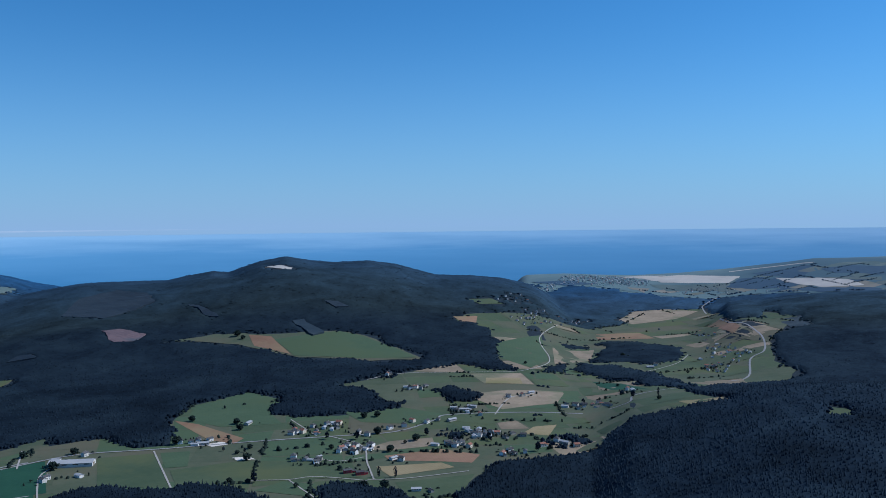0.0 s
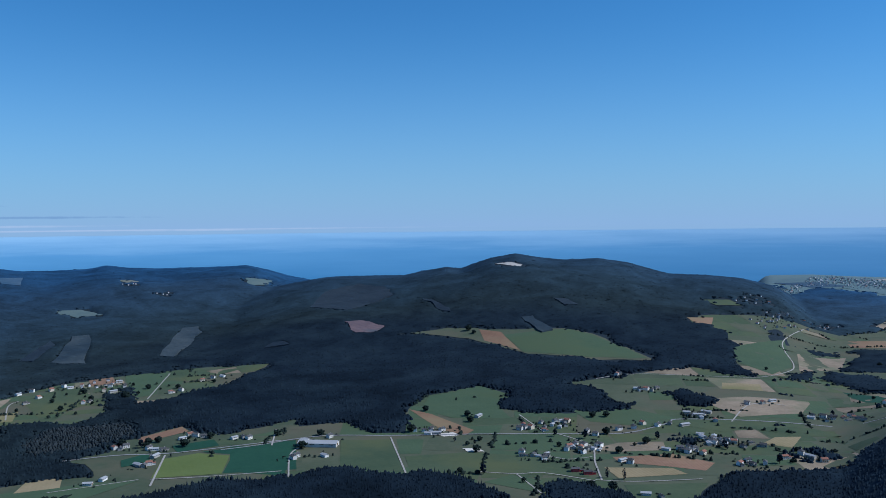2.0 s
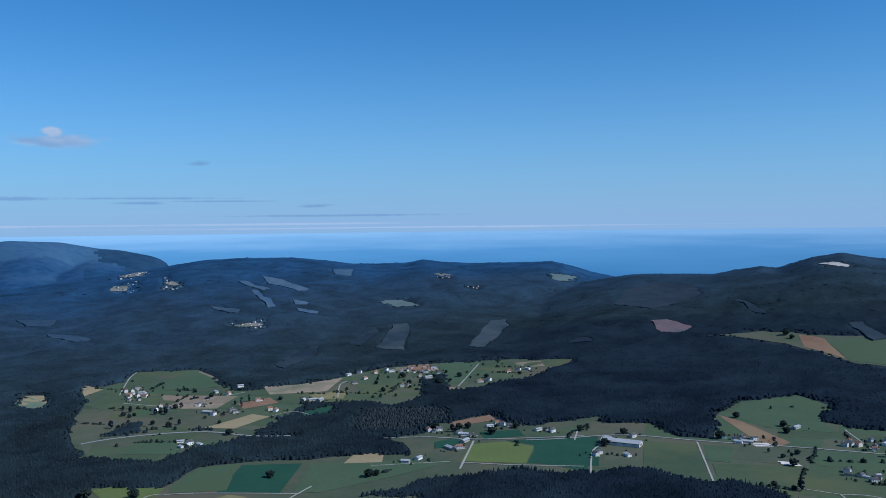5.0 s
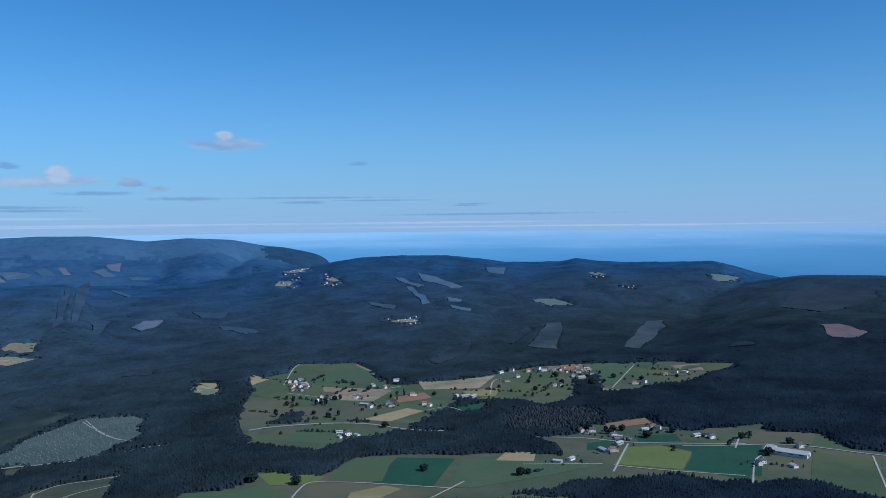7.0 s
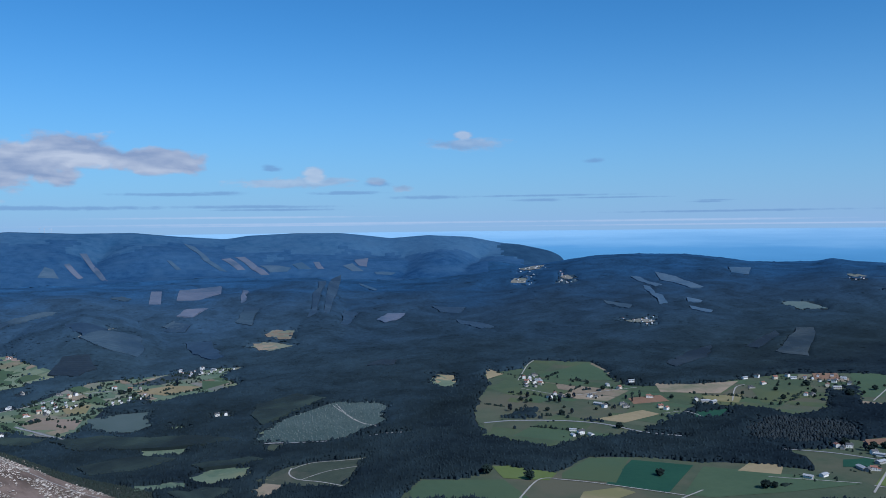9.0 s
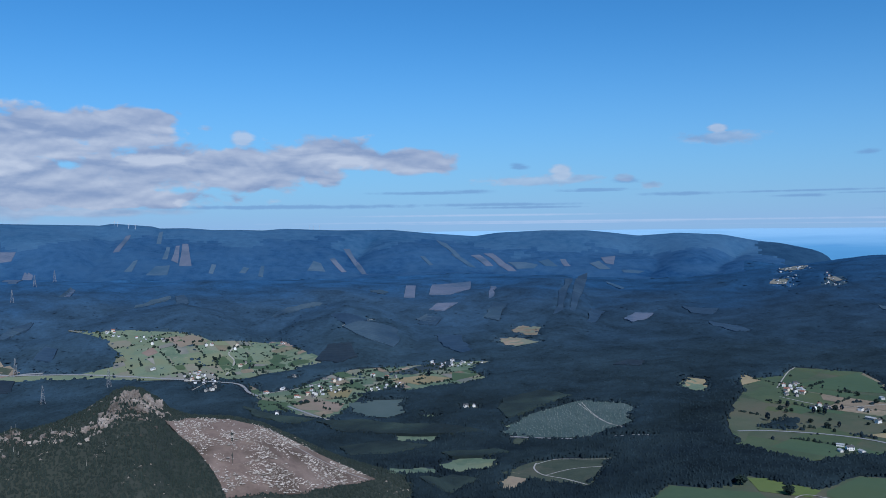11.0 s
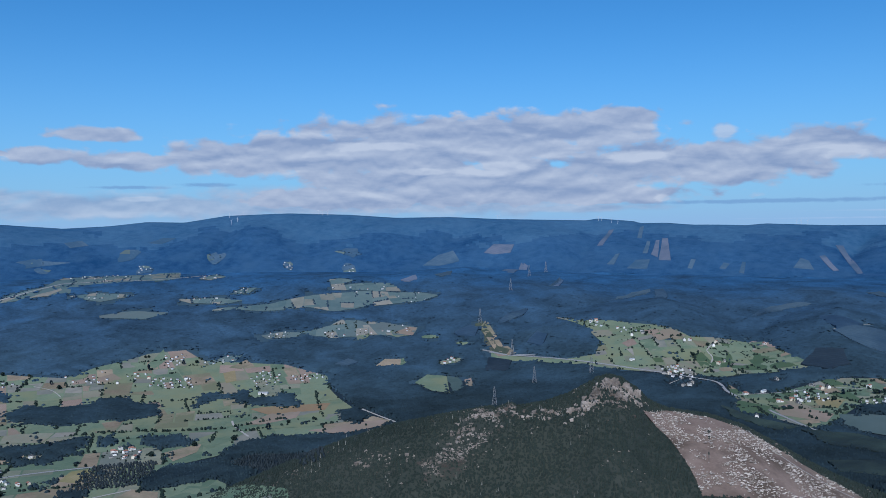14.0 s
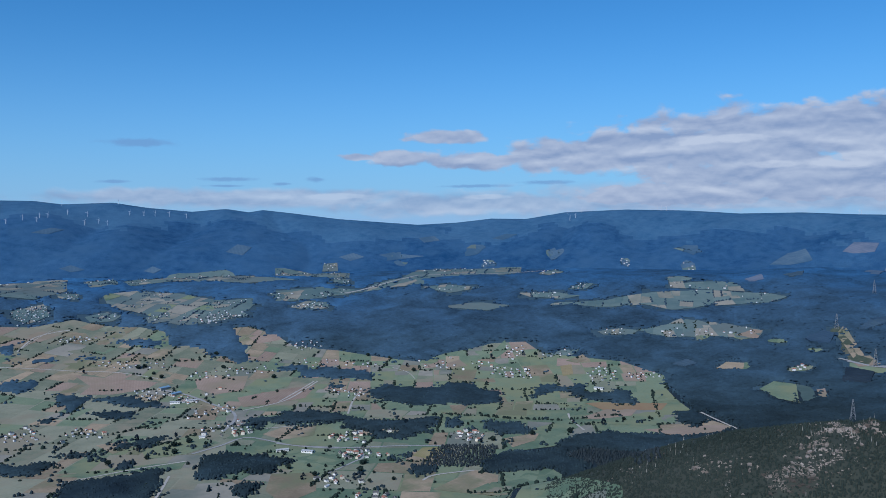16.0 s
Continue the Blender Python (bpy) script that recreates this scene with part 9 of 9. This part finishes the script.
def boulder_mesh(seed):
    """A weathered block with flat faces and blunt edges."""
    rng = random.Random(seed)
    bm = bmesh.new()
    ax = (rng.uniform(0.8, 1.4), rng.uniform(0.7, 1.05), rng.uniform(0.6, 1.0))
    for corner in ((x, y, z) for x in (-1, 1) for y in (-1, 1) for z in (-1, 1)):
        for _ in range(3):
            bm.verts.new([c * s * rng.uniform(0.5, 0.98) for c, s in zip(corner, ax)])
    hull = bmesh.ops.convex_hull(bm, input=bm.verts[:])
    bmesh.ops.delete(bm, geom=list({v for v in hull["geom_interior"] + hull["geom_unused"] if isinstance(v, bmesh.types.BMVert)}), context="VERTS")
    return mesh_of("boulder", bm, "granite")


def rocky_peak():
    rng = random.Random(21)
    shapes = [boulder_mesh(40 + k) for k in range(14)]
    root = new("granite_outcrop")
    tagged(root, "weathered pale granite boulders crowning the peak", "rock outcrop")
    # the crag: broken blocks that grow out of the summit
    def crag(x, y, w, tall, seed):
        r = random.Random(seed)
        bm = bmesh.new()
        bmesh.ops.create_icosphere(bm, subdivisions=5, radius=1.0)
        planes = [(Vector((r.gauss(0, 1), r.gauss(0, 1), r.gauss(0, 0.7))).normalized(), r.uniform(0.55, 0.95)) for _ in range(46)]
        for v in bm.verts:
            p = v.co.copy()
            for nrm, d in planes:
                over = p.dot(nrm) - d
                if over > 0:
                    p -= nrm * over * 0.85
            near = noise.voronoi(p * 2.6 + Vector((seed, 0, 0)))[0]
            fine = noise.voronoi(p * 6.0 + Vector((0, seed, 0)))[0]
            k = 0.80 + 0.30 * min(near[1] - near[0], 0.55) / 0.55 + 0.12 * min(fine[1] - fine[0], 0.5) / 0.5 + 0.16 * noise.noise(p * 2.0)
            v.co = Vector((p.x * w * k, p.y * w * 0.8 * k, p.z * tall * k))
        o = part("crag", bm, "granite", root)
        o.matrix_basis = pose(x, y, float(height(x, y)) - tall * 0.12, 0, 0, r.uniform(0, 360))

    def strew(count, cx, cy, sx, sy, lo, hi, stand, ident="boulder", turn=0.0):
        for _ in range(count):
            u, v = rng.gauss(0, 1), rng.gauss(0, 1)
            x = cx + sx * u * math.cos(turn) - sy * v * math.sin(turn)
            y = cy + sx * u * math.sin(turn) + sy * v * math.cos(turn)
            s = lo + (hi - lo) * rng.random() ** 2.2
            o = part(ident, rng.choice(shapes), None, root)
            o.matrix_basis = pose(x, y, float(height(x, y)) + s * 0.2, rng.uniform(-30, 30), rng.uniform(-30, 30), rng.uniform(0, 360)) @ Matrix.Diagonal((s, s, s * stand, 1))
    strew(90, -1071, -141, 18.0, 12.0, 1.2, 4.0, 1.3, turn=1.70)
    strew(70, -1040, -155, 12.0, 9.0, 1.0, 3.4, 1.2, turn=1.72)
    strew(50, -1040, -166, 11.0, 8.0, 1.0, 3.0, 1.2, turn=1.73)
    strew(60, -1082, -121, 9.0, 9.0, 1.2, 3.6, 1.3, turn=1.68)
    strew(40, -1030, -130, 16.0, 6.0, 0.8, 2.4, 1.1, turn=1.70)
    strew(40, -1063, -205, 18.0, 8.0, 0.8, 2.6, 1.0, turn=1.76)
    strew(36, -1076, -233, 14.0, 8.0, 0.8, 3.4, 1.0, turn=1.78)
    strew(45, -1082, -289, 17.0, 9.0, 0.8, 3.4, 1.0, turn=1.83)
    strew(36, -1008, -303, 15.0, 12.0, 0.8, 2.9, 0.9, turn=1.86)
    strew(36, -957, -314, 15.0, 14.0, 0.8, 2.7, 0.9, turn=1.89)
    strew(15, -968, -403, 8.7, 8.7, 0.8, 2.9, 1.0, turn=1.97)
    strew(12, -972, -438, 8.7, 8.7, 0.8, 2.9, 1.0, turn=1.99)
    strew(18, -958, -372, 12.0, 12.0, 0.7, 2.6, 1.0, turn=1.94)
    strew(15, -955, -421, 10.0, 12.0, 0.7, 2.6, 1.0, turn=1.99)
    strew(24, -1006, -305, 14.0, 14.0, 0.7, 2.6, 1.0, turn=1.87)
    crag(-1086, -141, 18.75, 16.9, 634)
    crag(-1054, -153, 15, 13, 612)
    crag(-1092, -122, 13.75, 15.6, 662)
    crag(-1042, -164, 12.5, 9.1, 594)
    crag(-1052, -127, 15, 10.4, 648)
    crag(-1101, -111, 10, 11.7, 678)
    crag(-1049, -182, 8.75, 6.5, 570)
    crag(-1084, -224, 7.5, 5.2, 520)
    crag(-1093, -277, 7.5, 5.2, 450)
    g = np.random.default_rng(5)
    # small stones over the bare slope, and saplings over the heath
    n = 150000
    A, R = np.radians(g.uniform(62, 126, n)), g.uniform(640, 1330, n)
    X, Y = -np.sin(A) * R, np.cos(A) * R
    Z = height(X, Y)
    on, brown = inside(SLAB, X, Y), inside(SCREE, X + 14 * ripple(X, Y, 16.0) + 6 * ripple(Y, X, 5.0), Y + 14 * ripple(Y, X, 19.0))
    patch = ripple(X, Y, 30.0) + 0.6 * ripple(X, Y, 11.0)
    s = on & (patch + 0.3 * g.uniform(-1, 1, n) > -0.1)
    crowd("stones", STONE, X[s], Y[s], 0.7 + 3.6 * g.uniform(0, 1, s.sum()) ** 4, g.uniform(0.4, 1.5, s.sum()), "palestone", g, "pale granite stones strewn over the bare slope", "stones", sink=-1.8)
    stony = ripple(X, Y, 45.0) + 0.6 * ripple(X, Y, 14.0)
    s = ~on & (Z > 8) & ((stony > 0.45) & (g.uniform(0, 1, n) < 0.1) | brown & (stony > -0.3) & (g.uniform(0, 1, n) < 0.75))
    crowd("stones", STONE, X[s], Y[s], 0.7 + 4.4 * g.uniform(0, 1, s.sum()) ** 3.5, g.uniform(0.6, 2.4, s.sum()), "granite", g, "granite stones showing through the heath", "stones")
    s = ~on & (Z > 8) & (ripple(X, Y, 60.0) > 0.1) & (np.degrees(A) > 98) & (g.uniform(0, 1, n) < 0.012)
    crowd("dead_trees", SPIKE, X[s], Y[s], g.uniform(0.5, 1.1, s.sum()), g.uniform(4.0, 8.5, s.sum()), "snag", g, "bleached dead saplings standing on the heath", "dead trees")
    d = np.hypot((X + 1065) / 34.0, (Y + 145) / 30.0) + 0.35 * ripple(X, Y, 9.0)
    s = (d < 1.0) & (g.uniform(0, 1, n) < 0.6)
    crowd("bushes", PINE, X[s], Y[s], g.uniform(1.6, 3.4, s.sum()), g.uniform(2.5, 6.5, s.sum()), "shrub", g, "dark heather and bushes between the summit's rocks", "shrubs")
    s = ~on & (Z > 6) & (g.uniform(0, 1, n) < np.where(brown, 0.2, 0.62))
    X, Y = X[s], Y[s]
    crowd("saplings", PINE, X, Y, g.uniform(1.4, 3.6, len(X)), g.uniform(1.0, 3.4, len(X)), "shrub", g, "low dark saplings and heath on the slope", "shrubs")


rocky_peak()
far_houses()
garden_trees()
grow_woods()
